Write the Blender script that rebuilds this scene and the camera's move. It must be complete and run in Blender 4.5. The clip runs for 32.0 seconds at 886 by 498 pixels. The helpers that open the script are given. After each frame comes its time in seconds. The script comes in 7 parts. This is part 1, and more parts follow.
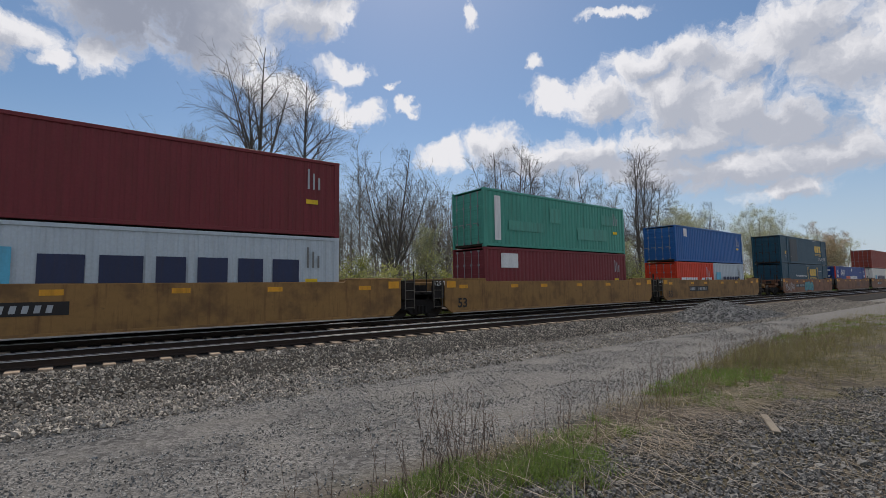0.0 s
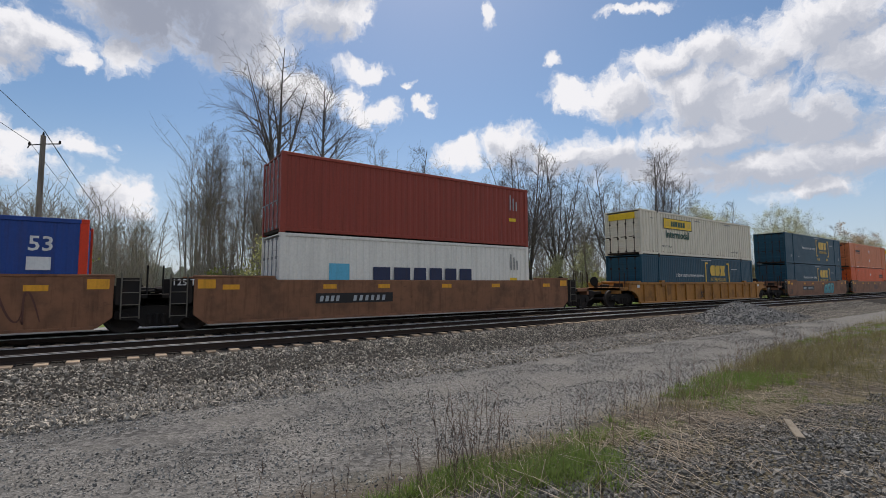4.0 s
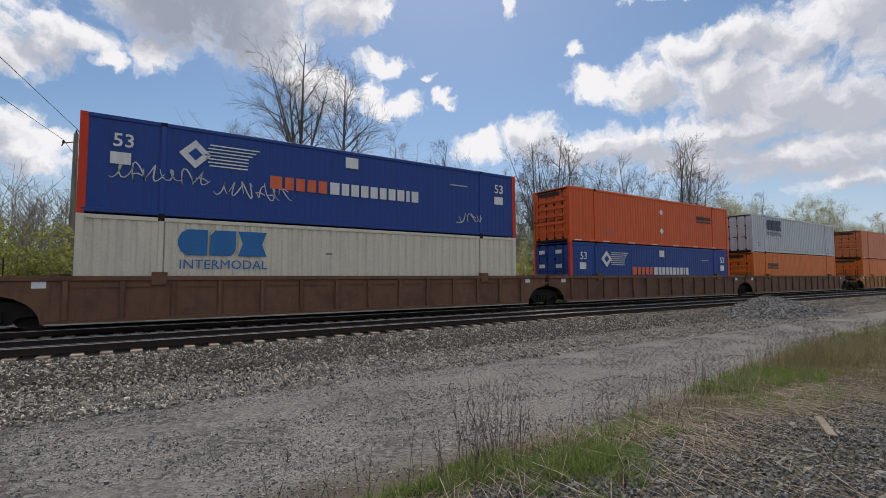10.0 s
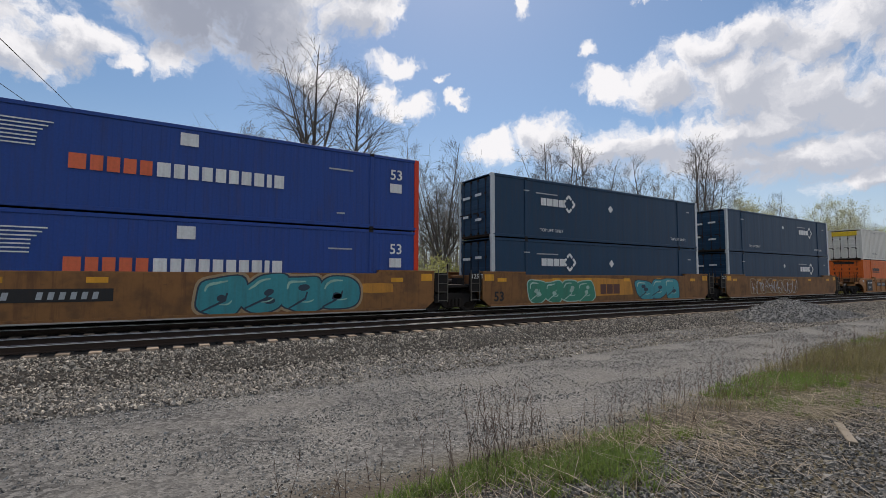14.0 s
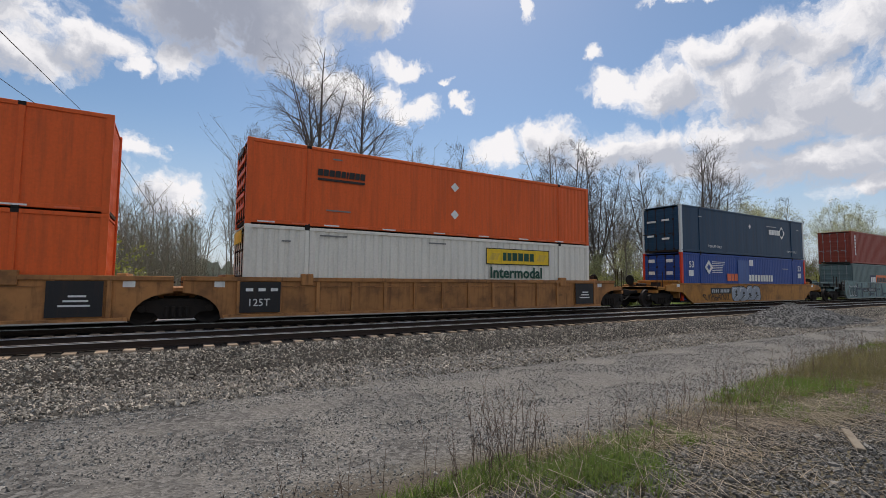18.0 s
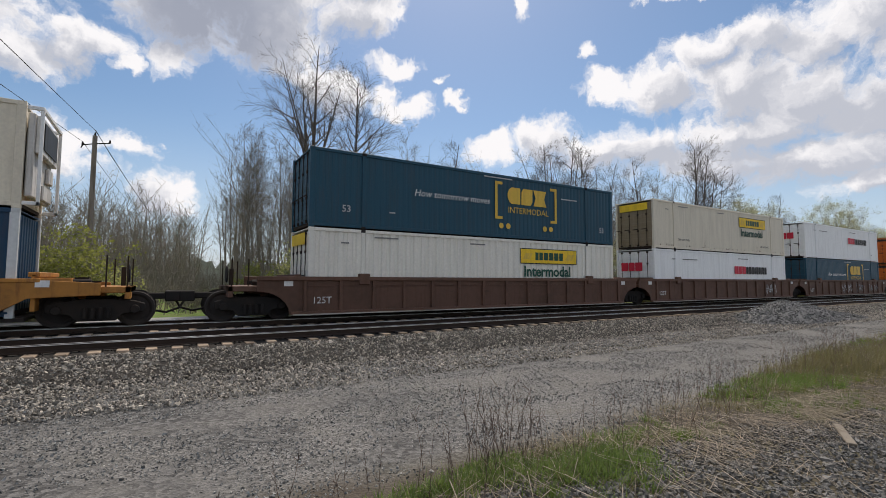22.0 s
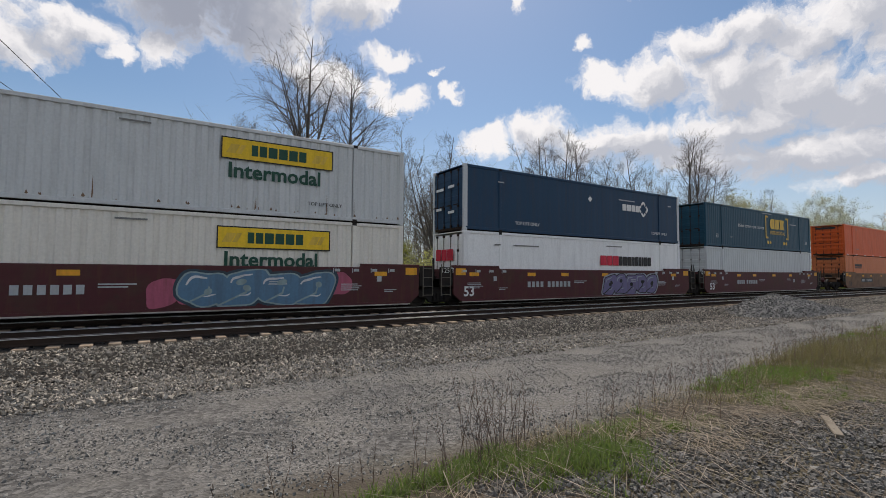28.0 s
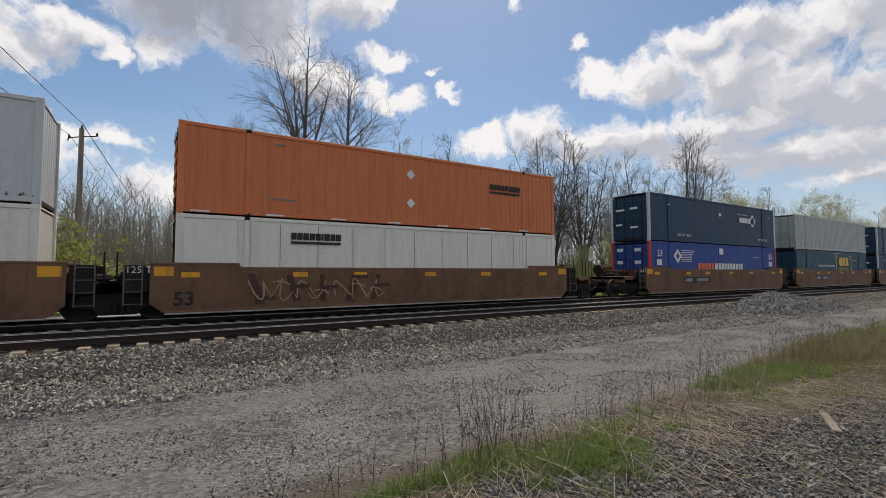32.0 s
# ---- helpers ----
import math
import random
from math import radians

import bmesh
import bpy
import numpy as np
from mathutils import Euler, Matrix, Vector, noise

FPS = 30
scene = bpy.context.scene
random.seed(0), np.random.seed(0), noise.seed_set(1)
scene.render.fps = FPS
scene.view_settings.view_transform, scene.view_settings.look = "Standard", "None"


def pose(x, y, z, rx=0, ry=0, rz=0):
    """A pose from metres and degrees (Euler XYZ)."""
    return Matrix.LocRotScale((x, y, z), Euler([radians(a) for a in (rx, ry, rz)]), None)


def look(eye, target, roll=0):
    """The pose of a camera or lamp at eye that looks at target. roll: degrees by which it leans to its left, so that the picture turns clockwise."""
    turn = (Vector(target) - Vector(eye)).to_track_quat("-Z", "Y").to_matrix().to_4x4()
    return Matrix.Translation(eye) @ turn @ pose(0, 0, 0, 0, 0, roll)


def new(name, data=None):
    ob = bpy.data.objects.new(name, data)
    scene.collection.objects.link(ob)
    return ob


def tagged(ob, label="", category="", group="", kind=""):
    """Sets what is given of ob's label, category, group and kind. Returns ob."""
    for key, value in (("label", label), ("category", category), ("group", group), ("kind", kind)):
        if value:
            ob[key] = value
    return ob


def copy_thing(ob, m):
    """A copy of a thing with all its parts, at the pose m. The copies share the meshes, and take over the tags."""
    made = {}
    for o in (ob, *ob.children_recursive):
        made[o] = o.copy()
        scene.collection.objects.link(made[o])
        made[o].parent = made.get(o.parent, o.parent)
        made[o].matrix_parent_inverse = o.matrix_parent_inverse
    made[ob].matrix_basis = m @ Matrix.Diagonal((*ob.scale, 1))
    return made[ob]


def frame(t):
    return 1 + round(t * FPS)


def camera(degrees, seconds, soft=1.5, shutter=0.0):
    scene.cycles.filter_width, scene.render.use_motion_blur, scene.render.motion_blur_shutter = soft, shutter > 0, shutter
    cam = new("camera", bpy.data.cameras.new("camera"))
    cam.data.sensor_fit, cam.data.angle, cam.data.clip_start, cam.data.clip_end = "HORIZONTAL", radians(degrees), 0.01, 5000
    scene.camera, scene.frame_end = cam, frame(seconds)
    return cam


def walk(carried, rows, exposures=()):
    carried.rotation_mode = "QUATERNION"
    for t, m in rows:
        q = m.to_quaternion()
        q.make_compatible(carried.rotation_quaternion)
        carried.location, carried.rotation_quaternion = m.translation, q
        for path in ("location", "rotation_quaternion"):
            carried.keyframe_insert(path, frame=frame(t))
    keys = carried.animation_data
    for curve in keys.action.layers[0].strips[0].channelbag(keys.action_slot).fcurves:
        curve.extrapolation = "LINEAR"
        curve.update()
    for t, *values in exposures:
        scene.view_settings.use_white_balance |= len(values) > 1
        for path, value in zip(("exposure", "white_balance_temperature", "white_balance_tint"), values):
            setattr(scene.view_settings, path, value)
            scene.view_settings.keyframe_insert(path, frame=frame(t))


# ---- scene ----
import functools

# Plan: rail top of the train's track is z = 0, track along x, train runs towards -x.
# The eye stands at the origin of the plan, 1.41 m above the rail, 17.4 m from the train's track.
EYE = Vector((0, 0, 1.41))
TRACK_Y, NEAR_Y = 17.38, 13.45


def view(heading, pitch, roll):
    """A camera pose at the eye: heading from +x towards +y, pitch upwards, roll."""
    a, b = radians(heading), radians(pitch)
    way = Vector((math.cos(a) * math.cos(b), math.sin(a) * math.cos(b), math.sin(b)))
    return look(EYE, EYE + way, roll)


# seconds, stops, white balance in kelvin, tint
EXPOSURES = [(t, stops, 6440 + 8.5 * t, 12) for t, stops in ((0, -0.22), (3.5, -0.10), (7, -0.10), (9, -0.10), (13, -0.04), (17, -0.07), (20, -0.03), (22, 0.0), (24, -0.08), (25, -0.04), (28, -0.07), (30, 0.04), (32, -0.08))]
cam = camera(88.1, 32.0, soft=0.65)
walk(cam, [
    (0, view(52.59, 4.51, -0.70)), (0.5, view(52.61, 4.53, -0.47)), (1, view(52.81, 4.51, -0.49)), (1.5, view(53.13, 4.44, -0.51)),
    (2, view(53.36, 4.53, -0.72)), (2.5, view(53.49, 4.47, -0.84)), (3, view(53.75, 4.47, -0.91)), (3.5, view(54.14, 4.43, -0.60)),
    (5.5, view(55.83, 4.18, 0.32)), (6, view(55.98, 4.14, 0.13)), (6.5, view(56.15, 4.03, 0.13)), (7, view(56.37, 4.01, 0.18)),
    (7.5, view(56.53, 3.96, 0.29)), (8, view(56.64, 3.83, 0.32)), (8.5, view(56.71, 3.77, 0.18)), (9, view(56.74, 3.55, 0.14)),
    (9.5, view(56.85, 3.58, -0.01)), (10, view(57.18, 3.55, -0.17)), (10.5, view(57.79, 3.55, -0.15)), (11, view(58.26, 3.57, -0.02)),
    (11.5, view(58.54, 3.53, 0.04)), (12, view(58.61, 3.45, -0.03)), (12.5, view(58.64, 3.45, -0.06)), (13, view(58.67, 3.48, -0.02)),
    (13.5, view(58.64, 3.52, 0.03)), (14, view(58.65, 3.64, 0.14)), (14.5, view(58.67, 3.74, 0.19)), (16.5, view(58.96, 3.81, 0.64)),
    (17, view(59.00, 3.88, 0.52)), (17.5, view(59.13, 3.95, 0.48)), (18, view(59.18, 3.96, 0.47)), (18.5, view(59.26, 3.99, 0.52)),
    (19, view(59.34, 3.97, 0.45)), (19.5, view(59.39, 3.86, 0.39)), (20, view(59.42, 3.80, 0.36)), (20.5, view(59.41, 3.79, 0.21)),
    (21, view(59.32, 3.75, 0.05)), (21.5, view(59.05, 3.78, 0.05)), (22, view(58.57, 3.76, 0.24)), (22.5, view(58.13, 3.72, 0.45)),
    (23, view(57.86, 3.74, 0.48)), (23.5, view(57.89, 3.70, 0.39)), (24, view(57.95, 3.69, 0.35)), (24.5, view(57.98, 3.57, 0.34)),
    (25, view(58.02, 3.29, 0.39)), (25.5, view(58.01, 3.27, 0.16)), (27.5, view(57.90, 3.01, 0.30)), (28, view(57.88, 2.92, 0.36)),
    (28.5, view(57.85, 2.75, 0.23)), (29, view(57.80, 2.56, 0.21)), (29.5, view(57.67, 2.51, 0.15)), (30, view(57.56, 2.52, 0.12)),
    (30.5, view(57.56, 2.51, 0.19)), (31, view(57.58, 2.67, 0.12)), (31.5, view(57.61, 2.76, -0.04)), (32, view(57.67, 2.90, -0.06)),
], EXPOSURES)
SUN_AZ, SUN_EL = 58.0, 54.5


# ---- sky and sun ----
def build_sky():
    world = bpy.data.worlds.new("sky")
    scene.world = world
    world.use_nodes = True
    nt = world.node_tree
    nt.nodes.clear()
    n, lk = nt.nodes.new, nt.links.new

    def math_node(op, a, b=None, c=None, clamp=False):
        m = n("ShaderNodeMath")
        m.operation, m.use_clamp = op, clamp
        for i, v in enumerate((a, b, c)):
            if v is None:
                continue
            if isinstance(v, (int, float)):
                m.inputs[i].default_value = v
            else:
                lk(v, m.inputs[i])
        return m.outputs[0]

    def ramp(value, lo, hi):
        m = n("ShaderNodeMapRange")
        m.interpolation_type = "SMOOTHSTEP"
        lk(value, m.inputs["Value"])
        m.inputs["From Min"].default_value, m.inputs["From Max"].default_value = lo, hi
        return m.outputs["Result"]

    def mix(f, a, b):
        m = n("ShaderNodeMix")
        m.data_type = "RGBA"
        for i, v in ((0, f), (6, a), (7, b)):
            if isinstance(v, (int, float, tuple)):
                m.inputs[i].default_value = v
            else:
                lk(v, m.inputs[i])
        return m.outputs[2]

    sky = n("ShaderNodeTexSky")
    sky.sky_type, sky.sun_disc = "NISHITA", False
    sky.sun_elevation, sky.sun_rotation = radians(SUN_EL), radians(90 - SUN_AZ)
    sky.air_density, sky.dust_density, sky.ozone_density = 1.0, 0.6, 2.0
    tc = n("ShaderNodeTexCoord")
    sep = n("ShaderNodeSeparateXYZ")
    lk(tc.outputs["Generated"], sep.inputs[0])
    az = math_node("MULTIPLY", math_node("ARCTAN2", sep.outputs[1], sep.outputs[0]), 57.29578)
    el = math_node("MULTIPLY", math_node("ARCSINE", sep.outputs[2]), 57.29578)
    uv = n("ShaderNodeCombineXYZ")
    lk(az, uv.inputs[0])
    lk(el, uv.inputs[1])
    # ragged edges: the plan of the clouds is pushed about by noise at several scales
    warp = n("ShaderNodeTexNoise")
    warp.noise_dimensions = "2D"
    warp.inputs["Scale"].default_value, warp.inputs["Detail"].default_value = 0.14, 9.0
    warp.inputs["Roughness"].default_value = 0.6
    lk(uv.outputs[0], warp.inputs["Vector"])
    off = n("ShaderNodeVectorMath")
    off.operation = "SUBTRACT"
    lk(warp.outputs["Color"], off.inputs[0])
    off.inputs[1].default_value = (0.5, 0.5, 0.5)
    scl = n("ShaderNodeVectorMath")
    scl.operation = "MULTIPLY"
    lk(off.outputs[0], scl.inputs[0])
    scl.inputs[1].default_value = (8.0, 6.0, 0.0)
    add = n("ShaderNodeVectorMath")
    lk(uv.outputs[0], add.inputs[0])
    lk(scl.outputs[0], add.inputs[1])
    # the same plan a little nearer to the sun: what stands there shades the cloud
    toward = n("ShaderNodeVectorMath")
    toward.operation = "SUBTRACT"
    toward.inputs[0].default_value = (SUN_AZ, SUN_EL, 0)
    lk(uv.outputs[0], toward.inputs[1])
    unit = n("ShaderNodeVectorMath")
    unit.operation = "NORMALIZE"
    lk(toward.outputs[0], unit.inputs[0])
    step = n("ShaderNodeVectorMath")
    step.operation = "MULTIPLY_ADD"
    lk(unit.outputs[0], step.inputs[0])
    step.inputs[1].default_value = (2.1, 2.1, 0)
    lk(add.outputs[0], step.inputs[2])

    def density(at, edge, least):
        field = None
        for caz, cel, raz, rel in [c for c in HIGH_CLOUDS + BIG_CLOUD + LOW_CLOUDS if c[2] * c[3] > least]:
            mp = n("ShaderNodeVectorMath")
            mp.operation = "MULTIPLY_ADD"
            lk(at, mp.inputs[0])
            mp.inputs[1].default_value, mp.inputs[2].default_value = (1 / raz, 1 / rel, 0), (-caz / raz, -cel / rel, 0)
            ln = n("ShaderNodeVectorMath")
            ln.operation = "LENGTH"
            lk(mp.outputs[0], ln.inputs[0])
            d = ln.outputs["Value"]
            if field is None:
                field = d
            else:
                s = n("ShaderNodeMath")
                s.operation = "SMOOTH_MIN"
                lk(field, s.inputs[0])
                lk(d, s.inputs[1])
                s.inputs[2].default_value = 0.35
                field = s.outputs[0]
        fine = n("ShaderNodeTexNoise")
        fine.noise_dimensions = "2D"
        fine.inputs["Scale"].default_value, fine.inputs["Detail"].default_value = 0.5, 9.0
        fine.inputs["Roughness"].default_value = 0.62
        lk(at, fine.inputs["Vector"])
        return math_node("SUBTRACT", 1.25, math_node("ADD", field, math_node("MULTIPLY", math_node("SUBTRACT", fine.outputs["Fac"], 0.5), edge)))

    # broken cumulus over the rest of the sky, out of view, its cover widened for fill light
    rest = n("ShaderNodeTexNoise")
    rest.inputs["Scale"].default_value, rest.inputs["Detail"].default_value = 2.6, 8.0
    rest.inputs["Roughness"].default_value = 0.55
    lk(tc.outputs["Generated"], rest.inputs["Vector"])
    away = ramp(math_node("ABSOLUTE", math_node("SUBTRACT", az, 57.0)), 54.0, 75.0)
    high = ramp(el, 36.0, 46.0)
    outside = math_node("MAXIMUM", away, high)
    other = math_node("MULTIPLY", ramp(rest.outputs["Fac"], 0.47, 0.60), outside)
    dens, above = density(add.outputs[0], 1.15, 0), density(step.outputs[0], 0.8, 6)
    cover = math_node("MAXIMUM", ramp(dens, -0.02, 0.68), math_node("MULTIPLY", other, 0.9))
    low = n("ShaderNodeTexNoise")
    low.noise_dimensions = "2D"
    low.inputs["Scale"].default_value, low.inputs["Detail"].default_value = 0.11, 5.0
    lk(add.outputs[0], low.inputs["Vector"])
    billow = n("ShaderNodeTexNoise")
    billow.noise_dimensions = "2D"
    billow.inputs["Scale"].default_value, billow.inputs["Detail"].default_value = 0.32, 6.0
    lk(add.outputs[0], billow.inputs["Vector"])
    lump = math_node("MULTIPLY_ADD", math_node("SUBTRACT", low.outputs["Fac"], 0.5), 1.7, math_node("MULTIPLY", math_node("SUBTRACT", billow.outputs["Fac"], 0.5), 1.2))
    # the flat grey base of the cloud bank that stands before the sun
    base = n("ShaderNodeMapping")
    base.vector_type = "TEXTURE"
    base.inputs["Location"].default_value, base.inputs["Scale"].default_value = (86.0, 27.5, 0), (12.0, 6.5, 1)
    lk(add.outputs[0], base.inputs["Vector"])
    reach = n("ShaderNodeVectorMath")
    reach.operation = "LENGTH"
    lk(base.outputs[0], reach.inputs[0])
    belly = math_node("SUBTRACT", 1.0, ramp(reach.outputs["Value"], 0.35, 1.1))
    thick = ramp(math_node("MULTIPLY_ADD", lump, 0.5, above), 0.05, 0.95)
    cloud = mix(math_node("MULTIPLY", thick, 0.95), (11.2, 11.2, 11.4, 1), (5.9, 6.3, 7.2, 1))
    cloud = mix(math_node("MULTIPLY", belly, ramp(dens, 0.15, 0.75)), cloud, (4.1, 4.5, 5.5, 1))
    haze = math_node("SUBTRACT", 1.0, ramp(el, -2.0, 20.0))
    rich = n("ShaderNodeHueSaturation")
    rich.inputs["Hue"].default_value = 0.496
    rich.inputs["Saturation"].default_value, rich.inputs["Value"].default_value = 1.16, 1.2
    lk(sky.outputs[0], rich.inputs["Color"])
    pale = mix(math_node("MULTIPLY_ADD", haze, 0.7, 0.05), rich.outputs[0], (6.4, 7.6, 9.2, 1))
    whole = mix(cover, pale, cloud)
    bg = n("ShaderNodeBackground")
    lk(whole, bg.inputs["Color"])
    bg.inputs["Strength"].default_value = 0.085
    out = n("ShaderNodeOutputWorld")
    lk(bg.outputs[0], out.inputs["Surface"])


# clouds: heading, height above the horizon, half width, half height (degrees)
HIGH_CLOUDS = [
    (83.5, 32.0, 11.6, 6.0), (89.7, 27.0, 6.0, 3.1), (79.5, 26.3, 7.1, 3.7), (75.4, 23.3, 4.0, 1.8), (70.0, 30.2, 4.9, 2.5),
    (66.5, 31.0, 2.2, 2.2), (102.1, 20.2, 3.5, 1.8), (97.5, 22.1, 4.1, 1.6), (90.1, 22.9, 2.7, 1.9), (94.1, 21.1, 2.2, 0.8),
    (104.2, 22.6, 2.2, 1.1), (71.9, 22.0, 3.8, 2.5), (64.6, 25.6, 3.5, 1.3), (66.3, 22.1, 1.8, 1.8), (63.1, 20.6, 3.6, 1.4),
    (59.0, 23.5, 0.8, 0.6), (57.3, 21.8, 1.2, 0.8), (40.1, 25.4, 1.0, 1.0), (49.4, 31.0, 1.2, 1.3),
]
BIG_CLOUD = [
    (38.3, 21.9, 3.2, 1.7), (32.9, 21.2, 4.4, 2.6), (28.3, 23.9, 3.5, 2.4), (23.7, 23.9, 3.9, 2.5), (24.8, 19.9, 5.4, 3.2),
    (19.6, 22.3, 3.0, 2.5), (15.5, 23.3, 2.7, 2.7), (19.4, 17.6, 5.1, 3.1), (15.1, 15.6, 3.3, 2.9), (25.0, 15.5, 6.9, 2.2),
    (16.7, 11.9, 4.3, 2.3),
]
LOW_CLOUDS = [
    (51.9, 16.2, 3.2, 1.7), (45.7, 17.0, 4.1, 2.3), (40.4, 15.3, 5.1, 2.2), (34.8, 14.8, 5.3, 2.4), (28.7, 12.9, 6.4, 2.1),
    (20.9, 11.5, 5.7, 1.9), (16.1, 8.7, 4.6, 1.5), (101.4, 14.2, 3.0, 2.3), (97.6, 13.6, 3.6, 1.5), (93.3, 13.4, 2.2, 1.0),
    (90.0, 9.2, 2.9, 2.3), (99.6, 11.6, 5.0, 1.6), (30.9, 29.6, 4.0, 0.6), (32.6, 29.6, 2.3, 0.6),
]
LOW_CLOUDS += [(14, 24, 6, 3), (7, 27, 7, 3.5), (9, 20, 6, 3), (4, 15, 8, 3), (13, 12, 8, 2.5), (2, 23, 7, 4), (98, 33, 9, 4), (72, 37, 12, 5), (107, 24, 8, 4)]
build_sky()
sun = new("sun", bpy.data.lights.new("sun", "SUN"))
sun.data.energy, sun.data.angle, sun.data.color = 3.9, radians(1.0), (1.0, 0.91, 0.79)
sun.matrix_world = look((0, 0, 0), (-math.cos(radians(SUN_AZ)) * math.cos(radians(SUN_EL)),
                                    -math.sin(radians(SUN_AZ)) * math.cos(radians(SUN_EL)), -math.sin(radians(SUN_EL))))
sun.location = (0, 40, 60)


# ---- materials ----
def material(name, color, rough=0.6, metal=0.0, dirt=0.25, dirt_color=(0.06, 0.045, 0.03), scale=1.2, streak=0.0, bump=0.02,
             grain=40.0, vary=0.0, island=False, gloss=0.5, rust=0.0):
    """Paint, wood, stone or metal: colour, stains at a large scale, grain at a small one."""
    m = bpy.data.materials.new(name)
    m.use_nodes = True
    nt = m.node_tree
    n, lk = nt.nodes.new, nt.links.new
    bsdf = nt.nodes["Principled BSDF"]
    bsdf.inputs["Metallic"].default_value = metal
    bsdf.inputs["Specular IOR Level"].default_value = gloss
    tc = n("ShaderNodeTexCoord")
    info = n("ShaderNodeObjectInfo")
    mp = n("ShaderNodeMapping")
    lk(tc.outputs["Object"], mp.inputs["Vector"])
    shift = n("ShaderNodeVectorMath")
    shift.operation = "SCALE"
    shift.inputs[0].default_value = (37.0, 11.0, 23.0)
    lk(info.outputs["Random"], shift.inputs["Scale"])
    lk(shift.outputs[0], mp.inputs["Location"])
    big = n("ShaderNodeTexNoise")
    big.inputs["Scale"].default_value, big.inputs["Detail"].default_value = scale, 6.0
    big.inputs["Roughness"].default_value = 0.62
    small = n("ShaderNodeTexNoise")
    small.inputs["Scale"].default_value, small.inputs["Detail"].default_value = grain, 4.0
    lk(mp.outputs[0], small.inputs["Vector"])
    if streak:
        sm = n("ShaderNodeMapping")
        sm.inputs["Scale"].default_value = (3.5, 3.5, 0.35)
        lk(mp.outputs[0], sm.inputs["Vector"])
        lk(sm.outputs[0], big.inputs["Vector"])
    else:
        lk(mp.outputs[0], big.inputs["Vector"])
    mask = n("ShaderNodeMapRange")
    mask.interpolation_type = "SMOOTHSTEP"
    mask.inputs["From Min"].default_value, mask.inputs["From Max"].default_value = 0.43, 0.68
    mask.inputs["To Max"].default_value = dirt
    lk(big.outputs["Fac"], mask.inputs["Value"])
    mixd = n("ShaderNodeMix")
    mixd.data_type = "RGBA"
    mixd.inputs[6].default_value = (*color, 1)
    mixd.inputs[7].default_value = (*dirt_color, 1)
    lk(mask.outputs["Result"], mixd.inputs[0])
    worn = mixd.outputs[2]
    if rust:
        # rust and grime that ran down the sheet in narrow streaks, with scuffed spots
        for stretch, size, lo, tint in (((6.0, 6.0, 0.5), 1.0, 0.52, (0.10, 0.045, 0.025)), ((1.2, 1.2, 2.2), 2.2, 0.60, (0.045, 0.033, 0.027))):
            rm, rn, rr, rx = n("ShaderNodeMapping"), n("ShaderNodeTexNoise"), n("ShaderNodeMapRange"), n("ShaderNodeMix")
            rm.inputs["Scale"].default_value = stretch
            lk(mp.outputs[0], rm.inputs["Vector"])
            rn.inputs["Scale"].default_value, rn.inputs["Detail"].default_value, rn.inputs["Roughness"].default_value = size, 7.0, 0.66
            lk(rm.outputs[0], rn.inputs["Vector"])
            rr.inputs["From Min"].default_value, rr.inputs["From Max"].default_value, rr.inputs["To Max"].default_value = lo, lo + 0.16, rust
            lk(rn.outputs["Fac"], rr.inputs["Value"])
            rx.data_type = "RGBA"
            lk(rr.outputs[0], rx.inputs[0])
            lk(worn, rx.inputs[6])
            rx.inputs[7].default_value = (*tint, 1)
            worn = rx.outputs[2]
    hsv = n("ShaderNodeHueSaturation")
    lk(worn, hsv.inputs["Color"])
    val = n("ShaderNodeMapRange")
    val.inputs["To Min"].default_value, val.inputs["To Max"].default_value = 1 - vary, 1 + vary
    if island:
        geo = n("ShaderNodeNewGeometry")
        lk(geo.outputs["Random Per Island"], val.inputs["Value"])
    else:
        lk(info.outputs["Random"], val.inputs["Value"])
    fleck = n("ShaderNodeMapRange")
    fleck.inputs["To Min"].default_value, fleck.inputs["To Max"].default_value = 0.86, 1.14
    lk(small.outputs["Fac"], fleck.inputs["Value"])
    prod = n("ShaderNodeMath")
    prod.operation = "MULTIPLY"
    lk(val.outputs[0], prod.inputs[0])
    lk(fleck.outputs[0], prod.inputs[1])
    lk(prod.outputs[0], hsv.inputs["Value"])
    lk(hsv.outputs[0], bsdf.inputs["Base Color"])
    rg = n("ShaderNodeMapRange")
    rg.inputs["To Min"].default_value, rg.inputs["To Max"].default_value = max(0.05, rough - 0.12), min(1, rough + 0.15)
    lk(big.outputs["Fac"], rg.inputs["Value"])
    lk(rg.outputs[0], bsdf.inputs["Roughness"])
    if bump:
        bp = n("ShaderNodeBump")
        bp.inputs["Strength"].default_value, bp.inputs["Distance"].default_value = 0.5, bump
        lk(small.outputs["Fac"], bp.inputs["Height"])
        lk(bp.outputs[0], bsdf.inputs["Normal"])
    return m


PAINTS = {}


def paint(name, color, **kw):
    """Sheet-metal paint, weathered; one material a colour."""
    if name not in PAINTS:
        opts = dict(rough=0.5, dirt=0.17, streak=1.0, bump=0.002, grain=14.0, vary=0.05, rust=0.16, gloss=0.28)
        opts.update(kw)
        PAINTS[name] = material(name + "_paint", color, **opts)
    return PAINTS[name]


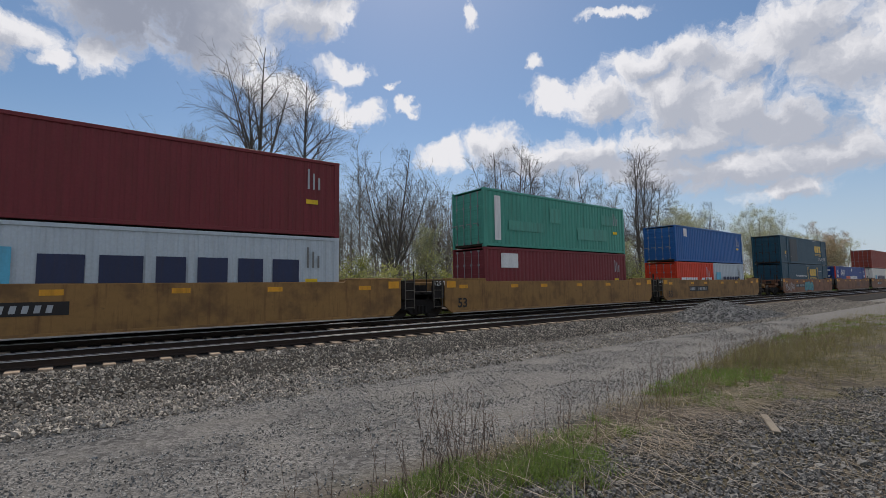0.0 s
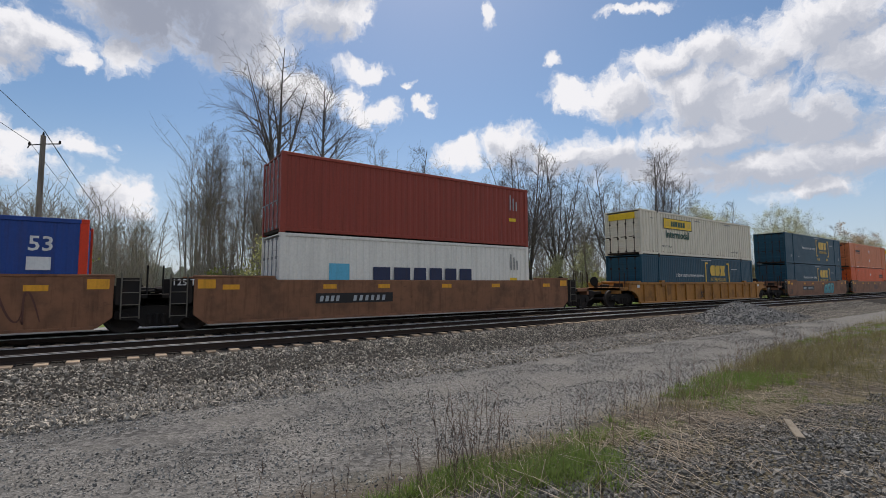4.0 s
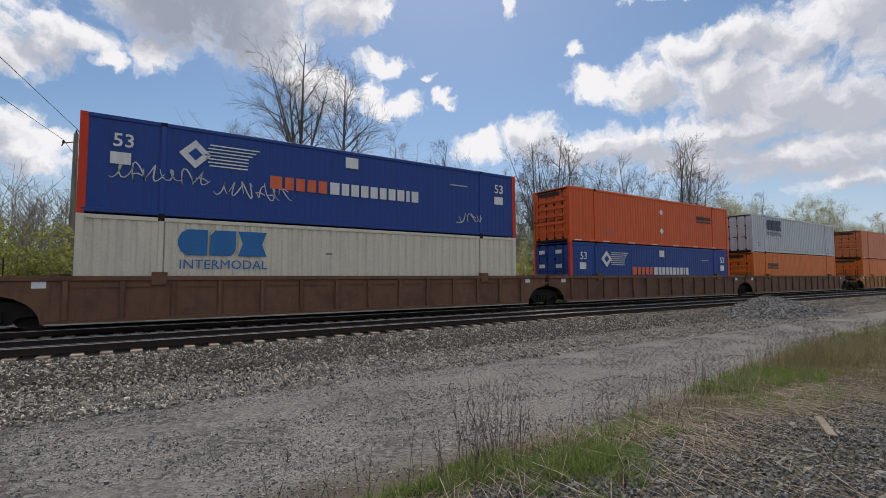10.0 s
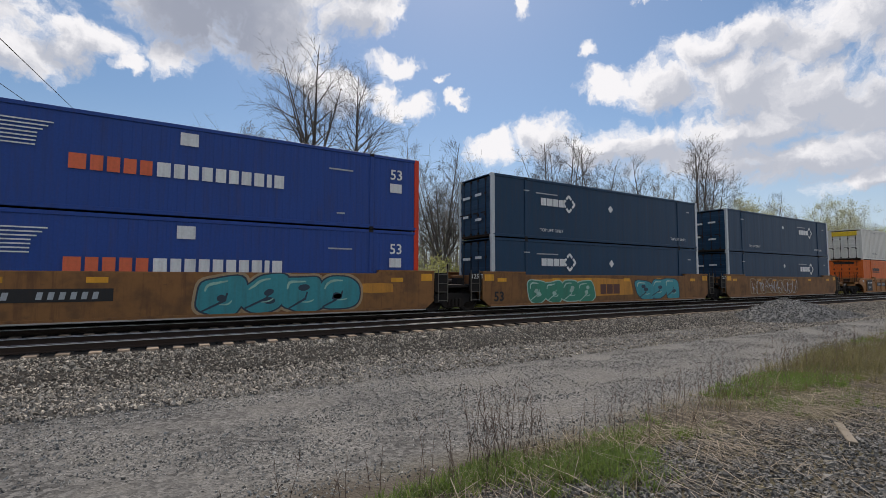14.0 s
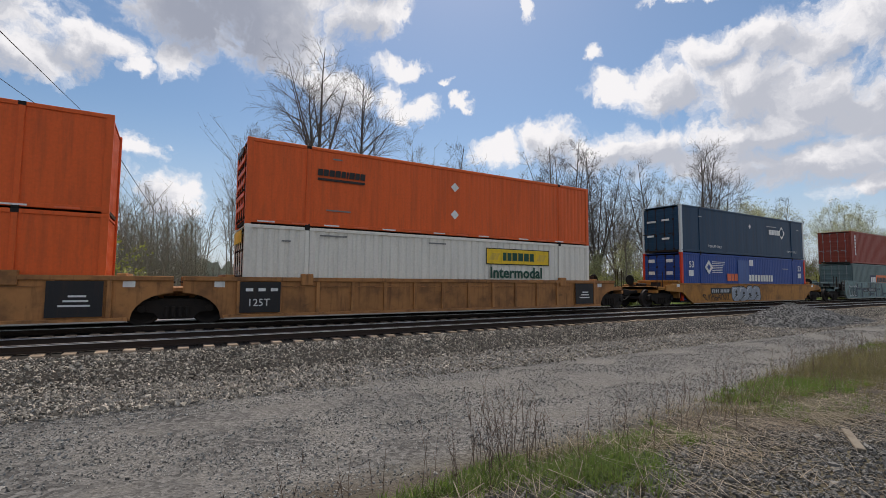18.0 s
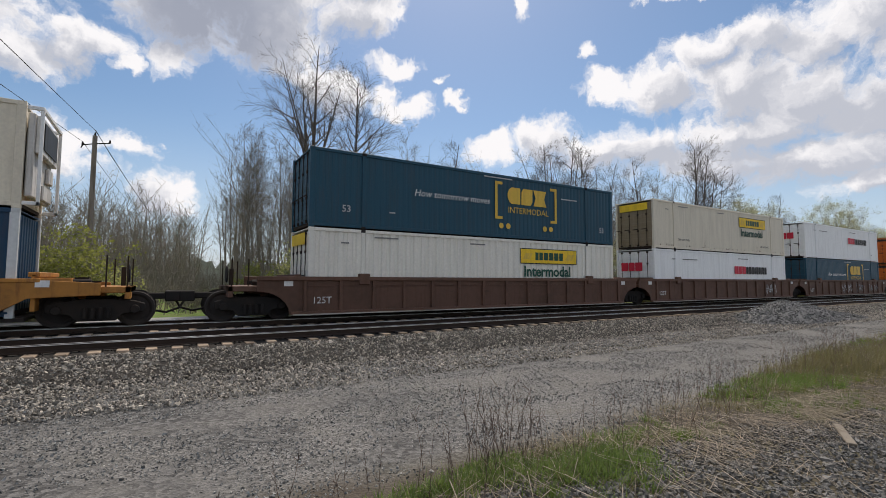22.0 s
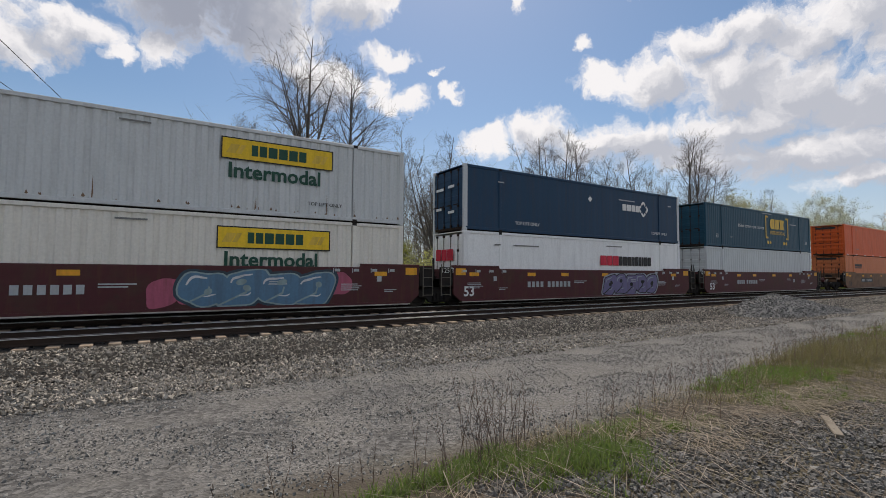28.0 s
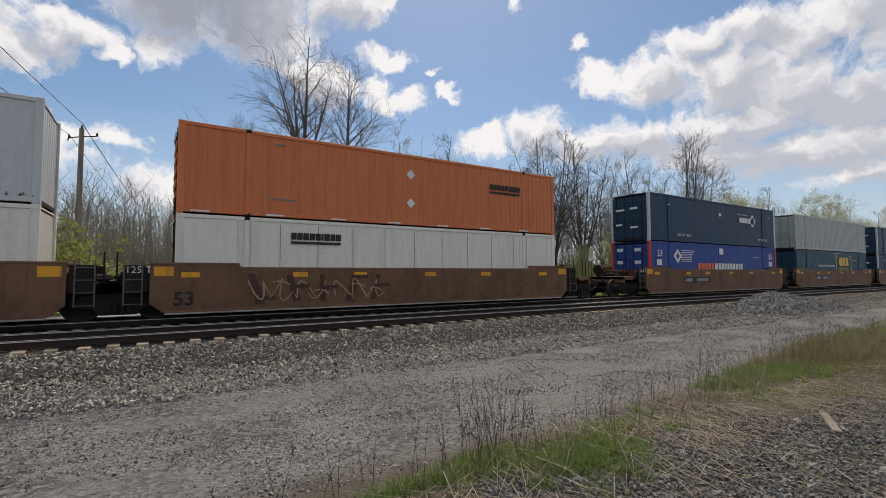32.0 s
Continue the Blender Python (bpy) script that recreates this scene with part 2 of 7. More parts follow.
STEEL = material("rail_steel", (0.62, 0.61, 0.60), rough=0.38, metal=1.0, dirt=0.1, bump=0.0)
ROD = material("galvanised_rod", (0.30, 0.30, 0.30), rough=0.5, metal=0.5, bump=0.0)
RUST = material("rusty_steel", (0.042, 0.03, 0.024), rough=0.9, gloss=0.15, dirt=0.5, dirt_color=(0.05, 0.03, 0.02), bump=0.004)
GREASE = material("sooty_iron", (0.02, 0.018, 0.017), rough=0.8, gloss=0.2, dirt=0.4, dirt_color=(0.05, 0.035, 0.026), bump=0.004)
WHEEL = material("wheel_steel", (0.032, 0.027, 0.025), rough=0.75, gloss=0.25, dirt=0.4, bump=0.003)
TIE = material("weathered_tie_wood", (0.34, 0.265, 0.195), rough=0.9, dirt=0.6, dirt_color=(0.10, 0.075, 0.06), scale=3.0, grain=30, bump=0.012, vary=0.3, gloss=0.1)


def shade_middle(m, inner, outer):
    """Grease and the train's shade painted black over the middle of every tie; the weathered ends stay bare, as if
    sunlit.
    """
    nt = m.node_tree
    n, lk = nt.nodes.new, nt.links.new
    bsdf = nt.nodes["Principled BSDF"]
    plain = bsdf.inputs["Base Color"].links[0].from_socket
    tc, sep, dist, rag, edge, mp, mx = n("ShaderNodeTexCoord"), n("ShaderNodeSeparateXYZ"), n("ShaderNodeMath"), n("ShaderNodeTexNoise"), n("ShaderNodeMath"), n("ShaderNodeMapRange"), n("ShaderNodeMix")
    lk(tc.outputs["Object"], sep.inputs[0])
    dist.operation = "ABSOLUTE"
    lk(sep.outputs[1], dist.inputs[0])
    rag.inputs["Scale"].default_value = 7.0
    lk(tc.outputs["Object"], rag.inputs["Vector"])
    edge.operation = "MULTIPLY_ADD"
    lk(rag.outputs["Fac"], edge.inputs[0])
    edge.inputs[1].default_value = 0.25
    lk(dist.outputs[0], edge.inputs[2])
    mp.inputs["From Min"].default_value, mp.inputs["From Max"].default_value = inner, outer
    lk(edge.outputs[0], mp.inputs["Value"])
    mx.data_type = "RGBA"
    mx.inputs[6].default_value = (0.022, 0.018, 0.016, 1)
    lk(mp.outputs[0], mx.inputs[0])
    lk(plain, mx.inputs[7])
    lk(mx.outputs[2], bsdf.inputs["Base Color"])


# the edge of the train's shade is coloured in near the tie ends
shade_middle(TIE, 1.05, 1.25)
STONE = material("ballast_stone", (0.31, 0.28, 0.235), rough=0.9, dirt=0.5, dirt_color=(0.11, 0.096, 0.08), scale=2.0, bump=0.006, vary=0.7, island=True)
HEAPSTONE = material("heap_gravel", (0.19, 0.188, 0.18), rough=0.92, dirt=0.4, dirt_color=(0.12, 0.115, 0.11), scale=2.0, bump=0.006, vary=0.6, island=True)
GRIT = material("road_grit", (0.228, 0.225, 0.21), rough=0.92, dirt=0.4, dirt_color=(0.13, 0.12, 0.1), scale=2.0, bump=0.004, vary=0.5, island=True)
# track stones: oil-dark, with the train's shade also put into the colour
SHADOWSTONE = material("shadow_stone", (0.035, 0.031, 0.028), rough=0.95, gloss=0.1, dirt=0.4, bump=0.006, vary=0.5, island=True)
DARKSTONE = material("dark_bank_stone", (0.16, 0.155, 0.143), rough=0.9, dirt=0.5, dirt_color=(0.07, 0.06, 0.05), scale=2.0, bump=0.006, vary=0.5, island=True)
BARK = material("bare_bark", (0.225, 0.195, 0.16), rough=0.95, dirt=0.5, dirt_color=(0.28, 0.255, 0.21), scale=0.8, bump=0.01, vary=0.15)
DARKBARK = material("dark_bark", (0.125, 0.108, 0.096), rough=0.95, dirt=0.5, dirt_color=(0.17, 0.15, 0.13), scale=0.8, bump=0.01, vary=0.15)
POLEWOOD = material("pole_wood", (0.23, 0.195, 0.165), rough=0.9, dirt=0.5, streak=1, bump=0.006)


def leaf_material(name, color, vary=0.35):
    m = material(name, color, rough=0.6, dirt=0.35, dirt_color=tuple(c * 0.5 for c in color), scale=0.6, bump=0.0, vary=vary, island=True)
    b = m.node_tree.nodes["Principled BSDF"]
    tr = m.node_tree.nodes.new("ShaderNodeBsdfTranslucent")
    tr.inputs["Color"].default_value = (*[min(1, c * 1.5) for c in color], 1)
    mx = m.node_tree.nodes.new("ShaderNodeMixShader")
    mx.inputs[0].default_value = 0.5
    m.node_tree.links.new(b.outputs[0], mx.inputs[1])
    m.node_tree.links.new(tr.outputs[0], mx.inputs[2])
    m.node_tree.links.new(mx.outputs[0], m.node_tree.nodes["Material Output"].inputs["Surface"])
    return m


# young leaves made paler to carry the haze of the far trees
BUD = leaf_material("young_leaf", (0.33, 0.34, 0.19))
LEAF = leaf_material("bush_leaf", (0.175, 0.185, 0.045))
DULLLEAF = leaf_material("undergrowth_leaf", (0.30, 0.305, 0.115))
RUSTLEAF = leaf_material("russet_bud", (0.31, 0.235, 0.15))
GRASS = leaf_material("fresh_grass", (0.115, 0.172, 0.033), vary=0.5)
STRAW = leaf_material("dry_straw", (0.30, 0.248, 0.178), vary=0.6)
PALESTRAW = leaf_material("bleached_straw", (0.32, 0.275, 0.215), vary=0.6)
OLIVE = leaf_material("olive_grass", (0.115, 0.106, 0.04), vary=0.7)
BROWNGRASS = leaf_material("brown_grass", (0.138, 0.123, 0.052), vary=0.6)
STEM = leaf_material("dead_stem", (0.15, 0.105, 0.085), vary=0.4)


# ---- mesh helpers ----
class Shape:
    """Collects vertices and faces of one part."""

    def __init__(self):
        self.v, self.f = [], []

    def box(self, x0, x1, y0, y1, z0, z1):
        b = len(self.v)
        self.v += [(x, y, z) for z in (z0, z1) for y in (y0, y1) for x in (x0, x1)]
        self.f += [tuple(b + i for i in q) for q in ((0, 2, 3, 1), (4, 5, 7, 6), (0, 1, 5, 4), (2, 6, 7, 3), (0, 4, 6, 2), (1, 3, 7, 5))]
        return self

    def plate(self, outline, y0, y1):
        """An outline in the x-z plane (counter-clockwise seen from -y), y0 < y1 thick."""
        b, k = len(self.v), len(outline)
        self.v += [(x, y0, z) for x, z in outline] + [(x, y1, z) for x, z in outline]
        self.f.append(tuple(range(b, b + k)))
        self.f.append(tuple(range(b + 2 * k - 1, b + k - 1, -1)))
        for i in range(k):
            j = (i + 1) % k
            self.f.append((b + j, b + i, b + k + i, b + k + j))
        return self

    def tube(self, a, b, r0, r1=None, sides=8, caps=True):
        a, b = Vector(a), Vector(b)
        r1 = r0 if r1 is None else r1
        d = (b - a).normalized()
        u = d.orthogonal().normalized()
        w = d.cross(u)
        base = len(self.v)
        for p, r in ((a, r0), (b, r1)):
            for i in range(sides):
                t = 2 * math.pi * i / sides
                self.v.append(tuple(p + u * (r * math.cos(t)) + w * (r * math.sin(t))))
        for i in range(sides):
            j = (i + 1) % sides
            self.f.append((base + i, base + j, base + sides + j, base + sides + i))
        if caps:
            self.f.append(tuple(range(base + sides - 1, base - 1, -1)))
            self.f.append(tuple(range(base + sides, base + 2 * sides)))
        return self

    def path(self, pts, r, sides=6):
        for p, q in zip(pts, pts[1:]):
            self.tube(p, q, r, r, sides)
        return self

    def lathe(self, profile, sides=24):
        """Rings (radius, y) round the y axis."""
        b, k = len(self.v), len(profile)
        for i in range(sides):
            t = 2 * math.pi * i / sides
            self.v += [(r * math.cos(t), y, r * math.sin(t)) for r, y in profile]
        for i in range(sides):
            j = (i + 1) % sides
            for q in range(k - 1):
                self.f.append((b + i * k + q, b + i * k + q + 1, b + j * k + q + 1, b + j * k + q))
        return self

    def mesh(self, name, bevel=0.0):
        me = bpy.data.meshes.new(name)
        me.from_pydata(self.v, [], self.f)
        if bevel:
            bm = bmesh.new()
            bm.from_mesh(me)
            edges = [e for e in bm.edges if len(e.link_faces) == 2 and e.calc_face_angle(0) > 0.6]
            bmesh.ops.bevel(bm, geom=edges, offset=bevel, segments=1, affect="EDGES", clamp_overlap=True)
            bm.to_mesh(me)
            bm.free()
        me.materials.append(None)
        me.update()
        return me


MESHES = {}


def shared(key, maker):
    if key not in MESHES:
        MESHES[key] = maker()
    return MESHES[key]


def part(name, me, mat, parent, at=(0, 0, 0), label="", turn=None):
    """Links a mesh as one object under a thing or a part; its material sits on the object, so that meshes can be shared."""
    ob = new(name, me)
    ob.parent = parent
    ob.location = at
    if turn:
        ob.rotation_euler = turn
    ob.material_slots[0].link = "OBJECT"
    ob.material_slots[0].material = mat
    if label:
        ob["label"] = label
    return ob


def thing(name, label, category, group="", at=(0, 0, 0)):
    ob = new(name)
    ob.empty_display_size = 0.3
    ob.location = at
    return tagged(ob, label, category, group)


def single(name, me, mat, label, category, kind="", group=""):
    ob = new(name, me)
    ob.material_slots[0].link = "OBJECT"
    ob.material_slots[0].material = mat
    return tagged(ob, label, category, group, kind)


def smooth_wave(x, y):
    return noise.noise(Vector((x * 0.35, y * 0.35, 3.1))) * 0.05 + noise.noise(Vector((x * 1.3, y * 1.3, 9.7))) * 0.02


# ---- lettering and plain marks ----
def words(text, height, italic=0.0, bold=0.0):
    """A text as a flat mesh in the x-z plane, its lower left corner at the origin, facing -y."""
    def make():
        cu = bpy.data.curves.new("words", "FONT")
        cu.body, cu.size, cu.shear, cu.extrude, cu.resolution_u = text, height * 1.38, italic, 0.002, 2
        cu.offset = bold * height
        ob = new("words", cu)
        me = bpy.data.meshes.new_from_object(ob)
        bpy.data.objects.remove(ob)
        me.transform(Matrix.Rotation(math.pi / 2, 4, "X"))
        me.materials.clear()
        me.materials.append(None)
        return me
    return shared(("words", text, height, italic, bold), make)


def block_row(widths, height, gap=0.16, slant=0.0):
    """A row of plain blocks, one for each sign of a mark that is not lettered: (x, mesh) each."""
    out, x, sh = [], 0.0, slant * height
    for w in widths:
        w = round(w * height, 4)
        out.append((x, shared(("block", w, height, sh), lambda: Shape().plate([(0, 0), (w, 0), (w + sh, height), (sh, height)], -0.003, 0.0).mesh("block"))))
        x += w + gap * height
    return out


def emblem_row(height, wide=1.0):
    """Three plain forms side by side: a rounded block, a leaning block and a waisted block."""
    h, out = height, []
    forms = [
        [(0.28, 0.0), (0.92, 0.0), (0.92, 1.0), (0.28, 1.0), (0.1, 0.86), (0.0, 0.62), (0.0, 0.38), (0.1, 0.14)],
        [(0.0, 0.0), (0.7, 0.0), (0.84, 0.2), (0.86, 1.0), (0.16, 1.0), (0.02, 0.8)],
        [(0.0, 0.0), (1.0, 0.0), (0.84, 0.5), (1.0, 1.0), (0.0, 1.0), (0.16, 0.5)],
    ]
    for i, o in enumerate(forms):
        me = shared(("emblem", i, h, wide), lambda o=o: Shape().plate([(x * h * wide, z * h) for x, z in o], -0.003, 0.0).mesh("block"))
        out.append(((0.0, 1.0, 1.93)[i] * h * wide, me))
    return out


def row_part(name, row, mat, parent, at, label="", turn=None):
    """The first block carries the others, so that the row is one part with its pieces."""
    first = part(name, row[0][1], mat, parent, at, label, turn)
    for x, me in row[1:]:
        part("name_block", me, mat, first, (x, 0, 0))
    return first


def bar(w, h):
    return shared(("bar", round(w, 3), round(h, 3)), lambda: Shape().box(0, w, -0.003, 0, 0, h).mesh("bar"))


def diamond(r):
    return shared(("diamond", r), lambda: Shape().plate([(-r, 0), (0, -r), (r, 0), (0, r)], -0.003, 0).mesh("diamond"))


def ring_diamond(r):
    def make():
        s = Shape()
        for a in range(4):
            c, d = math.cos(a * math.pi / 2), math.sin(a * math.pi / 2)
            o = [(0.12, 1.0), (-0.12, 1.0), (-0.5, 0.62), (-0.3, 0.42), (0.0, 0.72), (0.3, 0.42), (0.5, 0.62)]
            s.plate([(r * (x * c - z * d), r * (x * d + z * c)) for x, z in o], -0.003, 0)
        return s.mesh("emblem")
    return shared(("ring", r), make)


def disc(r):
    return shared(("disc", r), lambda: Shape().plate([(r * math.cos(2 * math.pi * i / 14), r * math.sin(2 * math.pi * i / 14)) for i in range(14)], -0.003, 0).mesh("dot"))


WHITEMARK = paint("white_mark", (0.78, 0.78, 0.76), dirt=0.15)
BLACKMARK = paint("black_mark", (0.025, 0.024, 0.024), dirt=0.1)
FAINTBLACK = paint("faint_black_print", (0.2, 0.2, 0.19), dirt=0.1)
FAINTWHITE = paint("faint_white_print", (0.42, 0.44, 0.45), dirt=0.1)
GOLD = paint("gold_mark", (0.72, 0.47, 0.07), dirt=0.15)
YELLOW = paint("yellow_panel", (0.85, 0.56, 0.03), dirt=0.12)
MARKGREEN = paint("dark_green_mark", (0.015, 0.075, 0.05), dirt=0.1)
MARKBLUE = paint("blue_mark", (0.03, 0.17, 0.42), dirt=0.1)
MARKRED = paint("red_mark", (0.62, 0.03, 0.06), dirt=0.1)
SALMON = paint("orange_red_mark", (0.75, 0.16, 0.07), dirt=0.1)
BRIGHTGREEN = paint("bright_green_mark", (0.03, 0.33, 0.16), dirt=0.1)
STAIN = paint("rust_bleed", (0.20, 0.125, 0.075), dirt=0.4)
ICEBLUE = paint("ice_blue_mark", (0.12, 0.45, 0.62), dirt=0.1)

# ---- containers ----
COLORS = {
    "orange": (0.75, 0.16, 0.025), "red_orange": (0.74, 0.118, 0.022), "faded_orange": (0.67, 0.20, 0.075), "amber": (0.74, 0.18, 0.022), "door_tan": (0.50, 0.33, 0.13), "door_brown": (0.28, 0.215, 0.135),
    "white": (0.78, 0.745, 0.665), "cream": (0.74, 0.67, 0.535), "bright_white": (0.85, 0.85, 0.835), "grey_white": (0.58, 0.60, 0.60), "pale_grey": (0.42, 0.45, 0.42),
    "blue_green": (0.012, 0.068, 0.108), "navy": (0.011, 0.047, 0.098), "royal_blue": (0.02, 0.066, 0.28), "sea_blue": (0.018, 0.12, 0.36),
    "maroon": (0.195, 0.031, 0.037), "brick_red": (0.30, 0.055, 0.035), "sea_green": (0.075, 0.33, 0.25), "signal_red": (0.68, 0.05, 0.015),
    "ice_grey": (0.50, 0.56, 0.60), "slate": (0.135, 0.19, 0.185), "charcoal_blue": (0.02, 0.036, 0.048),
}


def wavy(length, pitch, depth, flat):
    """The outline of pressed ribs along x: (x, inwards)."""
    n = max(1, int((length - 2 * flat) / pitch))
    p = (length - 2 * flat) / n
    pts = [(-length / 2, 0.0)]
    for i in range(n):
        x = -length / 2 + flat + i * p
        pts += [(x + p * 0.22, 0.0), (x + p * 0.36, depth), (x + p * 0.64, depth), (x + p * 0.78, 0.0)]
    pts.append((length / 2, 0.0))
    return pts


def wall_mesh(length, height, style):
    """One side wall facing -y, lower edge at z = 0, centred on x."""
    def make():
        pitch, depth, flat = {"ribs": (0.34, 0.045, 0.05), "fine": (0.24, 0.007, 0.05), "flat": (1.22, 0.004, 0.05), "iso": (0.278, 0.02, 0.06)}[style]
        pts = wavy(length, pitch, depth, flat)
        s = Shape()
        k = len(pts)
        s.v = [(x, y, 0) for x, y in pts] + [(x, y, height) for x, y in pts]
        s.f = [(i, i + 1, k + i + 1, k + i) for i in range(k - 1)]
        return s.mesh("side_wall")
    return shared(("wall", length, height, style), make)


def casting():
    return shared("casting", lambda: Shape().box(-0.09, 0.09, -0.082, 0.082, 0, 0.118).mesh("corner_casting", 0.008))


def door_mesh(w, h):
    """One pressed door leaf: five shallow ribs across its face."""
    def make():
        o = [(-0.02, 0.0), (0.02, 0.0), (0.02, h), (-0.02, h)]
        for i in range(4, -1, -1):
            z = h * (0.1 + 0.18 * i)
            o += [(-0.02, z + h * 0.085), (-0.034, z + h * 0.075), (-0.034, z + h * 0.01), (-0.02, z)]
        return Shape().plate(o, 0, w).mesh("door")
    return shared(("door", w, h), make)


def rod_mesh(h):
    def make():
        s = Shape().tube((0, 0, 0), (0, 0, h), 0.017, sides=6)
        for z in (0.0, h * 0.33, h * 0.7, h - 0.1):
            s.box(-0.03, 0.03, -0.05, 0.05, z, z + 0.1)
        s.box(-0.04, -0.015, 0, 0.32, h * 0.38, h * 0.38 + 0.045)
        return s.mesh("lock_rod")
    return shared(("rod", h), make)


def container(label, color, length=16.15, height=2.896, style="ribs", end="", end_color=None, post=None, rail=None, group="containers on the train"):
    """An intermodal box on its own base at z = 0; its camera side faces -y, its doors face -x."""
    half, wide = length / 2, (1.295 if length > 13 else 1.219)
    c = thing("shipping_container", label, "shipping container", group)
    pale = min(COLORS[color]) > 0.35
    body = paint(color, COLORS[color], **(dict(dirt=0.10, rust=0.05) if pale else {}))
    postmat = paint(post, COLORS[post]) if post else body
    railmat = paint(rail, COLORS[rail]) if rail else body
    wall = wall_mesh(length - 0.2, height - 0.30, style)
    part("side_wall", wall, body, c, (0, -wide + 0.035, 0.18))
    part("side_wall", wall, body, c, (0, wide - 0.035, 0.18), turn=(0, 0, math.pi))
    roof = shared(("roof", length, wide, height), lambda: Shape().box(-half + 0.05, half - 0.05, -wide + 0.05, wide - 0.05, height - 0.06, height - 0.02).mesh("roof"))
    part("roof", roof, body, c)
    floor = shared(("cfloor", length, wide), lambda: Shape().box(-half + 0.05, half - 0.05, -wide + 0.05, wide - 0.05, 0.06, 0.16).mesh("floor"))
    part("floor", floor, RUST, c)
    top = shared(("toprail", length), lambda: Shape().box(-half + 0.1, half - 0.1, -0.035, 0.035, -0.12, 0).mesh("top_rail", 0.01))
    low = shared(("lowrail", length), lambda: Shape().box(-half + 0.1, half - 0.1, -0.045, 0.035, 0.05, 0.18).mesh("bottom_rail", 0.012))
    for y in (-1, 1):
        part("top_rail", top, body, c, (0, y * (wide - 0.037), height - 0.006))
        part("bottom_rail", low, railmat, c, (0, y * (wide - 0.046), 0), turn=None if y < 0 else (0, 0, math.pi))
    pw = 0.10
    postm = shared(("post", height), lambda: Shape().box(-pw, pw, -0.06, 0.06, 0.1, height - 0.1).mesh("corner_post", 0.012))
    spots = [-half + pw, half - pw]
    lifts = [-6.05, 6.05] if length > 13 else []
    for x in spots:
        for y in (-1, 1):
            part("corner_post", postm, postmat, c, (x, y * (wide - 0.062), 0))
    midm = shared(("midpost", height), lambda: Shape().box(-0.07, 0.07, -0.02, 0.02, 0.12, height - 0.1).mesh("lift_post", 0.008))
    for x in lifts:
        for y in (-1, 1):
            part("lift_post", midm, body, c, (x, y * (wide - 0.020), 0))
    for x in [-half + 0.09, half - 0.09] + lifts:
        for y in (-1, 1):
            for z in (0, height - 0.118):
                part("corner_casting", casting(), GREASE if x in lifts else postmat, c, (x, y * (wide - 0.08), z))
    dw, dh = wide - 0.14, height - 0.32
    for k in (-1, 1):
        door = part("door", door_mesh(dw, dh), paint(end_color, COLORS[end_color]) if end_color else body, c,
                    (-half + 0.06, -dw if k < 0 else 0.0, 0.17))
        for f in (0.28, 0.78):
            part("lock_rod", rod_mesh(dh), ROD if style == "iso" else RUST, door, (-0.045, dw * f, 0))
    front = wall_mesh(2 * wide - 0.2, height - 0.3, "iso")
    part("end_wall", front, body, c, (half - 0.06, 0, 0.18), turn=(0, 0, math.pi / 2))
    if end:
        at_front = end == "reefer_front"
        flip, ex = (0, 0, math.pi if at_front else 0), (half + 0.02 if at_front else -half - 0.02)
        dark = paint("grille", (0.02, 0.02, 0.02))
        box = part("cooling_unit", shared("cooler", lambda: Shape().box(-0.16, 0, -1.16, 1.16, 0.25, 2.55).box(-0.30, -0.16, -1.1, 1.1, 1.45, 2.5).box(-0.22, -0.16, -1.05, 0.1, 0.3, 0.75).box(-0.26, -0.16, -0.9, -0.3, 0.85, 1.3).mesh("cooling_unit", 0.03)), paint("grimy_white", (0.62, 0.60, 0.57), dirt=0.6, scale=1.6), c, (ex, 0, 0.1), turn=flip)
        part("grille", shared("grille", lambda: Shape().box(-0.02, 0, -0.85, 0.85, 0, 0.75).mesh("grille")), dark, box, (-0.305, 0, 1.62))
        part("side_louvre", shared("louvre", lambda: Shape().box(-0.26, -0.2, -0.02, 0, 0, 0.5).mesh("side_louvre")), dark, box, (0, -1.105, 1.7))
        frame_m = shared("coolframe", lambda: Shape().box(-0.36, 0, -1.29, -1.21, 2.7, 2.8).box(-0.36, -0.28, -1.29, -1.21, 0.1, 2.7).box(-0.36, 0, 1.21, 1.29, 2.7, 2.8).box(-0.36, -0.28, 1.21, 1.29, 0.1, 2.7).box(-0.36, -0.28, -1.21, 1.21, 2.7, 2.8).box(-0.36, 0, -1.29, -1.21, 0.1, 0.2).box(-0.36, 0, 1.21, 1.29, 0.1, 0.2).mesh("guard_frame", 0.01))
        part("guard_frame", frame_m, WHITEMARK, c, (ex, 0, 0), turn=flip)
    c["wide"] = wide
    return c


def mark(c, name, me, mat, x, z, label=""):
    make = row_part if isinstance(me, list) else part
    return make(name, me, mat, c, (x, -c["wide"] - 0.004, z), label)


def small_print(c, mat, spots):
    """Lines of print too small to read: plain bars."""
    mat = FAINTBLACK if mat is BLACKMARK else FAINTWHITE
    for x, z, w in spots:
        mark(c, "print_bar", bar(w, 0.055), mat, x, z)


